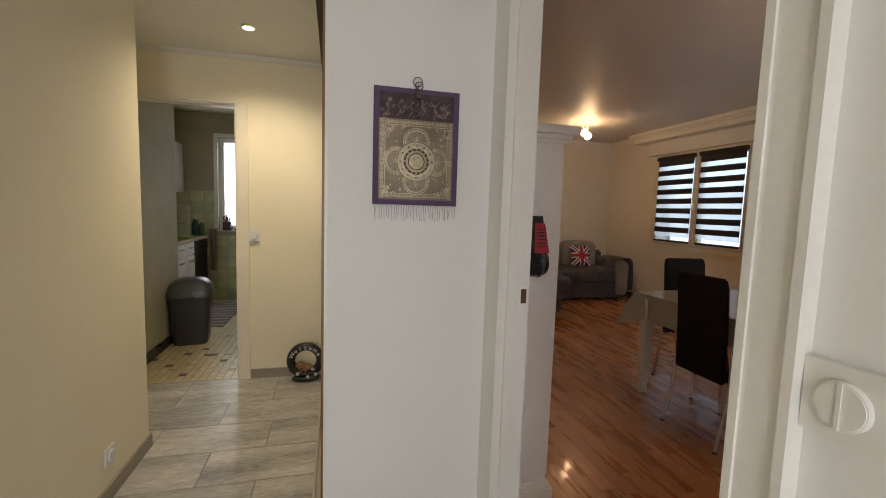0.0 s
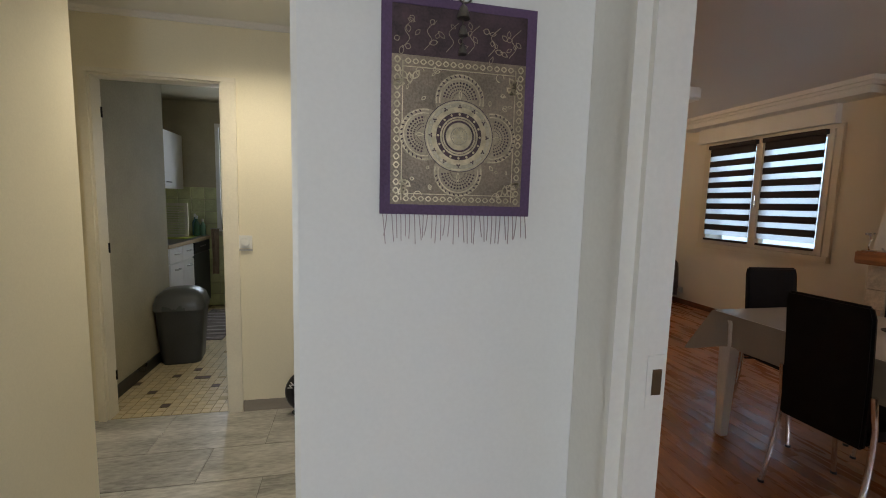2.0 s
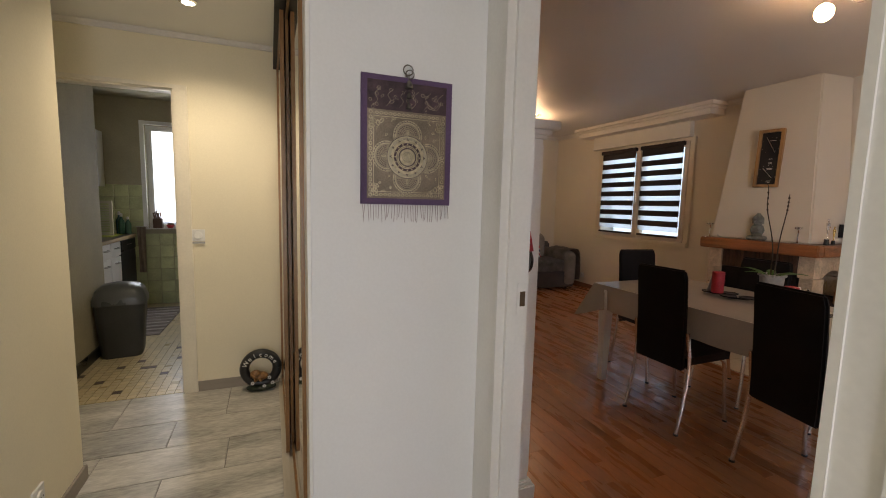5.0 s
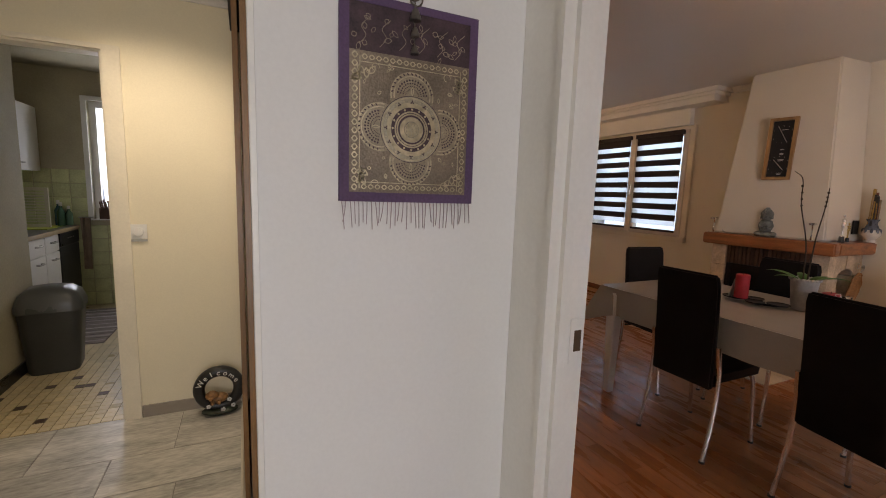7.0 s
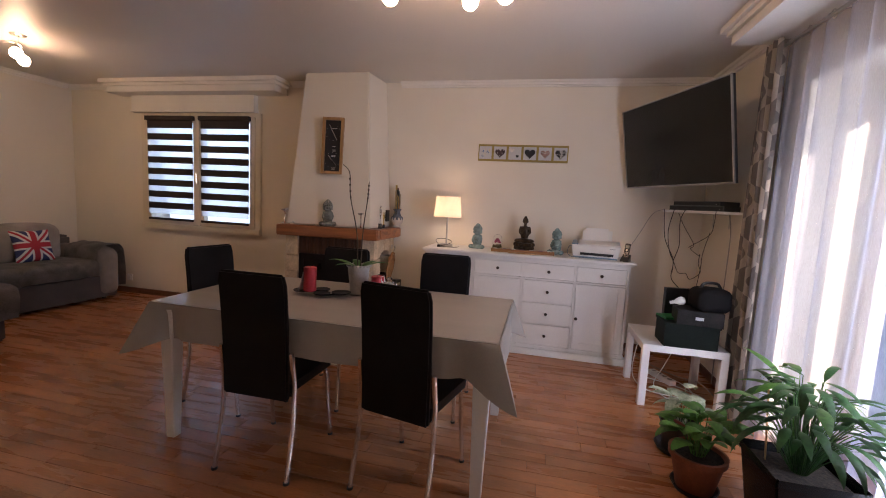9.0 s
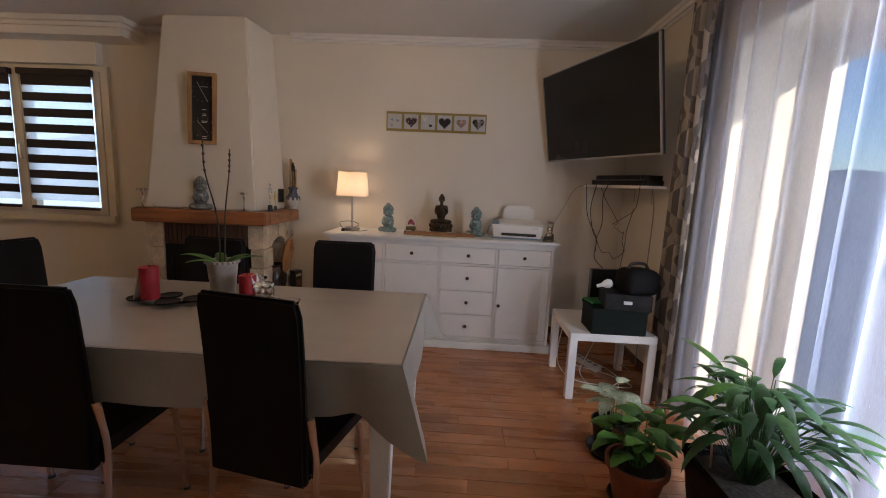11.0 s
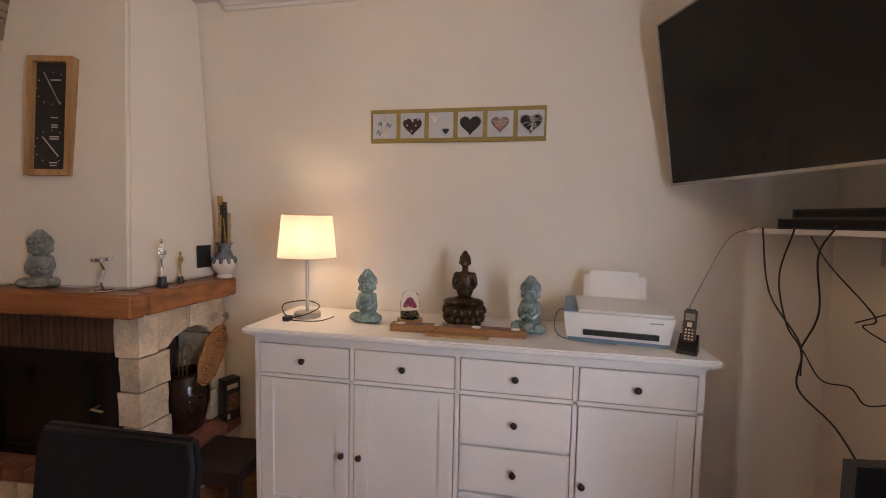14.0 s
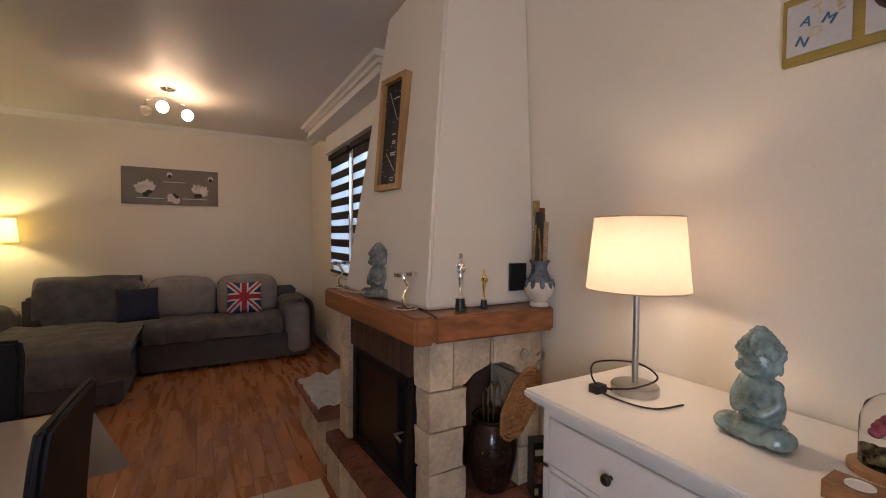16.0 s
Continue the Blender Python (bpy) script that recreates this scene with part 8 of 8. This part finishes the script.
leafy("leaf", 0, 0, 0.185, 40, 0.13, 0.23, 0.125, 0.042, FRESH, ant, 3, "heart", 1.3)
bm = bmesh.new()
tube(bm, curve([(0, 0, 0.18), (0.0, 0.06, 0.30), (-0.03, 0.10, 0.345)], 4), 0.003, 5)
part("flower_stalk", bm, GREEN, ant)
bm = bmesh.new()
leaf(bm, (-0.03, 0.10, 0.335), 2.4, 0.9, 0.075, 0.034, 0.5, 0.1, "heart")
part("flower", bm, mat("red_spathe", (0.55, 0.05, 0.04), 0.3, var=0.1), ant, "glossy red flower")
dif = pot("variegated_plant", 4.50, 0.655, [(0.075, 0.008), (0.10, 0.17), (0.105, 0.175), (0.098, 0.175), (0.07, 0.03), (0, 0.03)], BLACK_PLASTIC, "cream and green variegated plant in a black pot", (0.095, 0.155), 0.12)
leafy("leaf", 0, 0, 0.155, 13, 0.09, 0.26, 0.16, 0.042, VARIEG, dif, 8, "lance", 1.2)
pea = thing("peace_lily", 3.93, 0.36, 0, 0, "large dark green leafy plant in a black square planter", "plant")
bm = bmesh.new()
a_, b_, hgt = 0.125, 0.165, 0.335
hull(bm, [(-a_, -a_, 0), (a_, -a_, 0), (a_, a_, 0), (-a_, a_, 0)], [(-b_, -b_, hgt), (b_, -b_, hgt), (b_, b_, hgt), (-b_, b_, hgt)])
top = [f for f in bm.faces if f.normal.z > 0.9 or f.calc_center_median().z > hgt - 0.001][0]
res = bmesh.ops.inset_region(bm, faces=[top], thickness=0.018)
bmesh.ops.translate(bm, verts=top.verts[:], vec=(0, 0, -0.05))
part("planter", bm, mat("black_glossy_planter", (0.012, 0.012, 0.013), 0.25, var=0.1), pea, "black square planter", bevel=0.008)
part("soil", B((-0.14, 0.14, -0.14, 0.14, 0.28, 0.292)), SOIL, pea)
leafy("leaf", 0, 0, 0.29, 104, 0.20, 0.41, 0.21, 0.018, DEEP, pea, 14, "lance", 1.35)
leafy("leaf", 0, 0, 0.29, 14, 0.19, 0.47, 0.23, 0.025, GREEN, pea, 29, "lance", 1.0)
bm = bmesh.new()
tube(bm, [(0.06, 0.10, 0.28), (0.07, 0.12, 0.62)], 0.004, 6)
part("support_cane", bm, LIGHT_OAK, pea)
orc = thing("orchid", 4.34, 2.605, TT, 0, "orchid with bare flower stems in a pale lace pot", "plant")
bm = bmesh.new()
lathe(bm, [(0.048, 0), (0.05, 0.004), (0.068, 0.178), (0.072, 0.185), (0.064, 0.185), (0.045, 0.02), (0, 0.02)], 30)
part("pot", bm, mat("pale_grey_ceramic", (0.42, 0.40, 0.37), 0.5, var=0.08, scale=30, bump=0.2), orc, "pale ceramic pot")
bm = bmesh.new()
for k in range(20):
    a = 2 * math.pi * k / 20
    ball(bm, (0.070 * math.cos(a), 0.070 * math.sin(a), 0.180), 0.0085, 8)
part("lace_rim", bm, bpy.data.materials["pale_grey_ceramic"], orc, "scalloped rim")
bm = bmesh.new()
lathe(bm, [(0, 0.16), (0.061, 0.16), (0, 0.168)], 20)
part("bark", bm, SOIL, orc)
for k, (a, ln) in enumerate(((1.6, 0.20), (-1.3, 0.19), (2.6, 0.16), (-0.4, 0.15), (0.6, 0.16))):
    bm = bmesh.new()
    leaf(bm, (0.02 * math.cos(a), 0.02 * math.sin(a), 0.165), a, 0.65, ln, 0.026, 1.1, 0.2)
    part("leaf", bm, GREEN, orc, smooth=60)
STEMC = mat("dark_orchid_stem", (0.05, 0.035, 0.02), 0.7, var=0.3)
for pts in ([(0, 0.01, 0.16), (0.02, 0.03, 0.38), (0.0, 0.07, 0.60), (0.02, 0.09, 0.75), (0.03, 0.14, 0.80)], [(0, -0.01, 0.16), (0.0, -0.02, 0.40), (0.01, -0.04, 0.60), (0.0, -0.05, 0.70)]):
    bm = bmesh.new()
    tube(bm, curve(pts, 6), 0.0042, 7, 0.0022)
    for k in range(4):
        q = Vector(pts[2]).lerp(Vector(pts[3]), k / 4)
        ball(bm, q, 0.007, 6)
    part("stem", bm, STEMC, orc, "bare dark stem")

# ---- hearth tiles on the floor ----
fl_ = thing("hearth_mat", 5.26, 3.52, 0.0005, 0, "beige tiled floor panel before the hearth", "floor tiles")
for i in range(2):
    for j in range(3):
        part("tile", B((-0.30 + i * 0.30 + 0.002, -0.002 + i * 0.30, -0.50 + j * 0.335 + 0.002, -0.165 + j * 0.335 - 0.002, 0, 0.006)), HEARTH_TILE, fl_, bevel=0.001)

# ---- kitchen ----
bn = thing("pedal_bin", 0.145, 5.21, 0, 8, "dark grey plastic swing-top bin", "bin")


def rounded(w, d, z, r, k=5):
    pts = []
    for cx, cy, a0 in ((w - r, d - r, 0), (-w + r, d - r, 90), (-w + r, -d + r, 180), (w - r, -d + r, 270)):
        for q in range(k + 1):
            a = radians(a0 + 90 * q / k)
            pts.append((cx + r * math.cos(a), cy + r * math.sin(a), z))
    return pts


def stack(bm, rings):
    rr = [[bm.verts.new(p) for p in ring] for ring in rings]
    m_ = len(rr[0])
    for a, b in zip(rr, rr[1:]):
        for k in range(m_):
            bm.faces.new((a[k], a[(k + 1) % m_], b[(k + 1) % m_], b[k]))
    bm.faces.new(rr[0][::-1])
    bm.faces.new(rr[-1])


bm = bmesh.new()
stack(bm, [rounded(0.135, 0.115, 0, 0.05), rounded(0.145, 0.125, 0.02, 0.055), rounded(0.178, 0.152, 0.45, 0.07), rounded(0.183, 0.157, 0.46, 0.07)])
part("body", bm, GREY_PLASTIC, bn, smooth=40)
bm = bmesh.new()
stack(bm, [rounded(0.188, 0.162, 0.455, 0.07), rounded(0.188, 0.162, 0.50, 0.07), rounded(0.165, 0.145, 0.57, 0.07), rounded(0.12, 0.11, 0.61, 0.06), rounded(0.05, 0.05, 0.625, 0.03)])
lid = part("lid", bm, LID_GREY, bn, "lighter domed lid", smooth=50)
bm = bmesh.new()
box(bm, -0.02, 0.10, -0.09, 0.09, -0.004, 0.006, Matrix.Translation((0.06, 0, 0.585)) @ Matrix.Rotation(radians(38), 4, "Y"))
part("swing_flap", bm, LID_GREY, lid, bevel=0.003)

ku = thing("base_cabinet", -0.53, 6.28, 0, 0, "white kitchen base cabinet with drawers and metal pulls", "cabinet")
part("body", shifted(ku, B((-0.84, -0.235, 5.95, 6.60, 0.08, 0.86))), CABINET_WHITE, ku)
part("plinth", shifted(ku, B((-0.84, -0.27, 5.95, 6.60, 0, 0.08))), BLACK_PLASTIC, ku)
for y0, y1 in ((5.955, 6.27), (6.28, 6.595)):
    for z0, z1 in ((0.70, 0.85), (0.09, 0.69)):
        d = part("drawer" if z0 > 0.5 else "door", shifted(ku, B((-0.235, -0.217, y0, y1, z0, z1))), CABINET_WHITE, ku, bevel=0.003)
        bm = bmesh.new()
        yc, zc = (y0 + y1) / 2, (z1 - 0.06)
        tube(bm, curve([(-0.216, yc - 0.05, zc), (-0.19, yc - 0.035, zc), (-0.19, yc + 0.035, zc), (-0.216, yc + 0.05, zc)], 4), 0.008, 8)
        part("pull", shifted(ku, bm), STEEL, d, "metal bow pull")
dw = thing("dishwasher", -0.53, 6.87, 0, 0, "black dishwasher under the worktop", "dishwasher")
part("body", shifted(dw, B((-0.84, -0.24, 6.605, 7.14, 0.02, 0.86))), BLACK_PLASTIC, dw)
part("door", shifted(dw, B((-0.24, -0.215, 6.61, 7.135, 0.10, 0.72))), BLACK_PLASTIC, dw, bevel=0.004)
part("control_panel", shifted(dw, B((-0.24, -0.210, 6.61, 7.135, 0.725, 0.855))), BLACK_GLASS, dw, bevel=0.004)
for k in range(4):
    part("button", shifted(dw, B((-0.2098, -0.206, 6.80 + k * 0.05, 6.82 + k * 0.05, 0.79, 0.80))), STEEL, dw)
wt = thing("worktop", -0.53, 6.5, 0.86, 0, "dark worktop with a pale wooden edge", "worktop")
part("slab", shifted(wt, B((-0.848, -0.215, 5.90, 7.14, 0.861, 0.895))), mat("dark_laminate", (0.05, 0.045, 0.04), 0.3, var=0.2), wt)
part("edge", shifted(wt, B((-0.215, -0.200, 5.90, 7.14, 0.858, 0.896))), mat("beech_edge", (0.42, 0.30, 0.17), 0.5, var=0.1), wt, bevel=0.003)
part("draining_mat", shifted(wt, B((-0.80, -0.30, 6.60, 7.10, 0.896, 0.902))), mat("yellow_green_mat", (0.45, 0.50, 0.06), 0.5), wt, "yellow-green draining mat")
rk = thing("dish_rack", -0.50, 6.80, 0.904, 0, "upright cream plastic dish drainer", "dish rack")
CREAMP = mat("cream_plastic", (0.66, 0.62, 0.48), 0.4, var=0.04)
part("frame", B((-0.25, 0.17, -0.012, 0.012, 0, 0.03), (-0.25, 0.17, -0.012, 0.012, 0.36, 0.39), (-0.25, -0.22, -0.012, 0.012, 0.03, 0.36), (0.14, 0.17, -0.012, 0.012, 0.03, 0.36)), CREAMP, rk, bevel=0.006)
for k in range(11):
    part("bar", B((-0.22, 0.14, -0.004, 0.004, 0.05 + k * 0.028, 0.062 + k * 0.028)), CREAMP, rk)
for k, (x, y, h_, c) in enumerate(((-0.30, 6.98, 0.24, (0.04, 0.12, 0.06)), (-0.25, 7.03, 0.20, (0.10, 0.20, 0.12)), (-0.34, 7.05, 0.26, (0.05, 0.14, 0.16)))):
    bt = thing("detergent_bottle", x, y, 0.904, 0, "green detergent bottle by the sink", "bottle", "sink bottles")
    bm = bmesh.new()
    lathe(bm, [(0.03, 0), (0.033, 0.01), (0.033, h_ * 0.6), (0.012, h_ * 0.78), (0.012, h_ * 0.85)], 18)
    part("body", bm, mat("bottle_green_%s" % "abc"[k], c, 0.15, var=0.05, bump=0), bt, smooth=50)
    bm = bmesh.new()
    lathe(bm, [(0.014, h_ * 0.85), (0.014, h_), (0.005, h_ + 0.005)], 14)
    part("cap", bm, WHITE_PLASTIC, bt)
uc = thing("wall_cabinet", -0.66, 6.62, 1.46, 0, "white kitchen wall cabinet with metal pulls", "cabinet")
part("body", shifted(uc, B((-0.849, -0.50, 6.05, 7.14, 1.46, 2.10))), CABINET_WHITE, uc)
for y0, y1 in ((6.055, 6.59), (6.60, 7.135)):
    d = part("door", shifted(uc, B((-0.50, -0.482, y0, y1, 1.463, 2.097))), CABINET_WHITE, uc, bevel=0.003)
    bm = bmesh.new()
    yc = y1 - 0.09 if y0 < 6.3 else y0 + 0.09
    tube(bm, curve([(-0.481, yc - 0.045, 1.53), (-0.455, yc - 0.03, 1.53), (-0.455, yc + 0.03, 1.53), (-0.481, yc + 0.045, 1.53)], 4), 0.008, 8)
    part("pull", shifted(uc, bm), STEEL, d, "metal bow pull")
kw = tagged(new("window_3"), "white kitchen window with clouded glass", kind="structure")
KX0, KX1, KZ0, KZ1 = KWIN
for n_, b_ in (("frame_side", (KX0, KX0 + 0.06, 7.22, 7.28, KZ0, KZ1)), ("frame_side", (KX1 - 0.06, KX1, 7.22, 7.28, KZ0, KZ1)), ("frame_head", (KX0 + 0.06, KX1 - 0.06, 7.22, 7.28, KZ1 - 0.06, KZ1)), ("frame_sill", (KX0 + 0.06, KX1 - 0.06, 7.22, 7.28, KZ0, KZ0 + 0.06)),
               ("sill_board", (KX0 + 0.002, KX1 - 0.002, 7.13, 7.22, KZ0 - 0.0, KZ0 + 0.012)), ("reveal_trim", (KX0 - 0.045, KX0, 7.128, 7.149, KZ0, KZ1 + 0.045)), ("reveal_trim", (KX0, KX1, 7.128, 7.149, KZ1, KZ1 + 0.045))):
    part(n_, B(b_), GLOSS_WHITE, kw, bevel=0.003)
g = part("pane", B((KX0 + 0.06, KX1 - 0.06, 7.246, 7.252, KZ0 + 0.06, KZ1 - 0.06)), FROST, kw, "clouded glass")
g.visible_shadow = False
kb = thing("utensil_pot", 0.03, 7.17, KZ0 + 0.013, 0, "knife block with dark wooden handles", "knife block")
part("block", B((-0.05, 0.05, -0.035, 0.035, 0, 0.12)), mat("dark_knife_block", (0.10, 0.04, 0.02), 0.5, var=0.2), kb, bevel=0.006)
for k in range(5):
    bm = bmesh.new()
    tube(bm, [(-0.035 + k * 0.017, -0.005 * (k % 2), 0.115), (-0.045 + k * 0.018, -0.015, 0.19 + 0.012 * (k % 3))], 0.008, 7)
    part("knife_handle", bm, mat("worn_handle", (0.14, 0.06, 0.03), 0.5) if k == 0 else bpy.data.materials["worn_handle"], kb)
bw2 = thing("fruit_bowl", 0.16, 7.175, KZ0 + 0.013, 0, "small red bowl on the window sill", "bowl")
bm = bmesh.new()
lathe(bm, [(0.025, 0), (0.05, 0.04), (0.046, 0.04), (0.0, 0.008)], 20)
part("bowl", bm, RED_PLASTIC, bw2)
bm = bmesh.new()
for k in range(5):
    ball(bm, (0.022 * math.cos(k * 1.3), 0.022 * math.sin(k * 1.3), 0.045), 0.017, 8)
part("fruit", bm, COOKIE, bw2)
tow = solo("tea_towel", drape(-0.18, -0.085, 7.085, 0.42, 0.98, 3, 0.012, 6), mat("beige_towel", (0.34, 0.26, 0.20), 0.95, var=0.15, scale=12, bump=0.3), "beige tea towel hanging by the window", "towel", smooth=80)
bm = bmesh.new()
tube(bm, [(-0.19, 7.149, 0.975), (-0.19, 7.09, 0.985), (-0.075, 7.09, 0.985), (-0.075, 7.149, 0.975)], 0.005, 6)
solo("towel_rail", bm, STEEL, "thin metal towel rail on the tiles", "rail")
bm = bmesh.new()
prism(bm, [(-0.16, 5.72), (0.30, 5.70), (0.33, 6.90), (-0.14, 6.92)], 0.001, 0.009)
rug = thing("kitchen_rug", 0.08, 6.3, 0, 0, "grey and white striped rag rug", "rug")
part("weave", shifted(rug, bm), mat("grey_rag_weave", (0.24, 0.20, 0.19), 1.0, var=0.5, scale=3, grain=90, stretch=(1, 12, 1), bump=0.4), rug)
rng = random.Random(4)
for k in range(9):
    y = 5.76 + k * 0.13
    part("stripe", shifted(rug, B((-0.14, 0.30, y, y + rng.uniform(0.015, 0.04), 0.009, 0.0105))), mat("pale_rag_stripe", (0.45, 0.41, 0.40), 1.0, var=0.3, bump=0.3) if k == 0 else bpy.data.materials["pale_rag_stripe"], rug)

# ---- floor pieces ----
def tile_mesh(name, sx, sy, material, top=0.0, thick=0.006, bevel=0.0012):
    bm = bmesh.new()
    hull(bm, [(0, 0, top - thick), (sx, 0, top - thick), (sx, sy, top - thick), (0, sy, top - thick)],
         [(bevel, bevel, top), (sx - bevel, bevel, top), (sx - bevel, sy - bevel, top), (bevel, sy - bevel, top)])
    return mesh_of(name, bm, material, smooth=0)


def lay(name, me, x, y, parent, z=0.0):
    ob = new(name, me)
    ob.location = (x, y, z)
    ob.parent = parent
    return ob


shared = {}


def laid(name, x0, x1, y0, y1, material, parent, gap=0.002):
    key = (name, round(x1 - x0, 3), round(y1 - y0, 3), material.name)
    if key not in shared:
        shared[key] = tile_mesh(name, x1 - x0 - gap, y1 - y0 - gap, material, bevel=min(0.0012, gap))
    return lay(name, shared[key], x0, y0, parent)


FLOOR_HALL, FLOOR_LIVING, FLOOR_KITCHEN = (bpy.data.objects[n] for n in ("floor_hall", "floor_living", "floor_kitchen"))
starts = [0.455, 0.79, 1.10, 0.83, 0.50, 0.95, 0.65, 1.2, 0.75]
for r in range(19):
    y1 = 4.20 - 0.30 * r if r else 4.20
    y0 = 3.77 - 0.30 * (r - 1) if r else 3.77
    y1 = 3.77 - 0.30 * (r - 1) + 0.0 if r else 4.20
    y0 = y1 - (0.43 if r == 0 else 0.30)
    x = starts[r % 9] - 1.2
    while x < 1.97:
        a, b = max(x, -0.35 if y0 > 3.1 else 0.42), min(x + 0.6, 1.965)
        if b - a > 0.03:
            laid("tile", a, b, y0, y1, HALL_TILE, FLOOR_HALL, 0.003)
        x += 0.6
rng = random.Random(11)
WIDE = 0.0925
far = bmesh.new()
for i in range(47):
    x = 1.99 + i * WIDE
    y = -0.20 + rng.choice((0.0, 0.05, 0.1, 0.15)) - rng.choice((0, 0.2, 0.4)) * 0
    first = True
    while y < NORTH + 0.05:
        l = rng.choice((0.5, 0.6, 0.7, 0.8, 0.9))
        if y < 3.75:
            laid("strip", x, x + WIDE, y, y + l, PARQUET, FLOOR_LIVING, 0.0007)
        else:
            g = 0.0006
            hull(far, [(x, y, -0.006), (x + WIDE - g, y, -0.006), (x + WIDE - g, y + l - g, -0.006), (x, y + l - g, -0.006)],
                 [(x + g, y + g, 0), (x + WIDE - 2 * g, y + g, 0), (x + WIDE - 2 * g, y + l - 2 * g, 0), (x + g, y + l - 2 * g, 0)])
        y += l
ob = new("strip_far", mesh_of("strip_far", far, PARQUET_FAR, smooth=0))
ob.parent = FLOOR_LIVING
tagged(ob, kind="stuff")
S = 0.056
SPOTS = [(x, y + 0.62 * k) for k in range(3) for x, y in ((0.21, 4.87), (0.416, 4.82), (0.16, 4.56), (0.327, 4.365), (0.55, 4.62), (0.62, 4.95), (0.02, 4.75))]
rest = bmesh.new()
for i in range(19):
    for j in range(53):
        x, y = -0.20 + i * S, 4.205 + j * S
        if x + S < -0.02 and y < 5.43:
            continue
        dark = any(x <= px < x + S and y <= py < y + S for px, py in SPOTS)
        if y < 5.4 and x < 0.76:
            laid("tile", x, x + S, y, y + S, DARK_TILE if dark else CREAM_TILE, FLOOR_KITCHEN, 0.004)
        else:
            box(rest, x, x + S - 0.004, y, y + S - 0.004, -0.004, 0.0)
ob = new("tile_far", mesh_of("tile_far", rest, CREAM_TILE_FAR, smooth=0))
ob.parent = FLOOR_KITCHEN
tagged(ob, kind="stuff")
WK = bpy.data.objects["wall_kitchen"]
me = {}
T = 0.149
bm = bmesh.new()
hull(bm, [(0, 0, 0), (T - 0.003, 0, 0), (T - 0.003, 0, T - 0.003), (0, 0, T - 0.003)], [(0.003, -0.007, 0.003), (T - 0.006, -0.007, 0.003), (T - 0.006, -0.007, T - 0.006), (0.003, -0.007, T - 0.006)])
WT = mesh_of("wall_tile", bm, CELADON, smooth=0)
for i in range(11):
    for k in range(10):
        x, z = -0.85 + i * T, 0.003 + k * T
        if x > 0.62 or (x + T > KWIN[0] + 0.01 and z + T > KWIN[2] + 0.01):
            continue
        lay("wall_tile", WT, x, 7.149, WK, z)
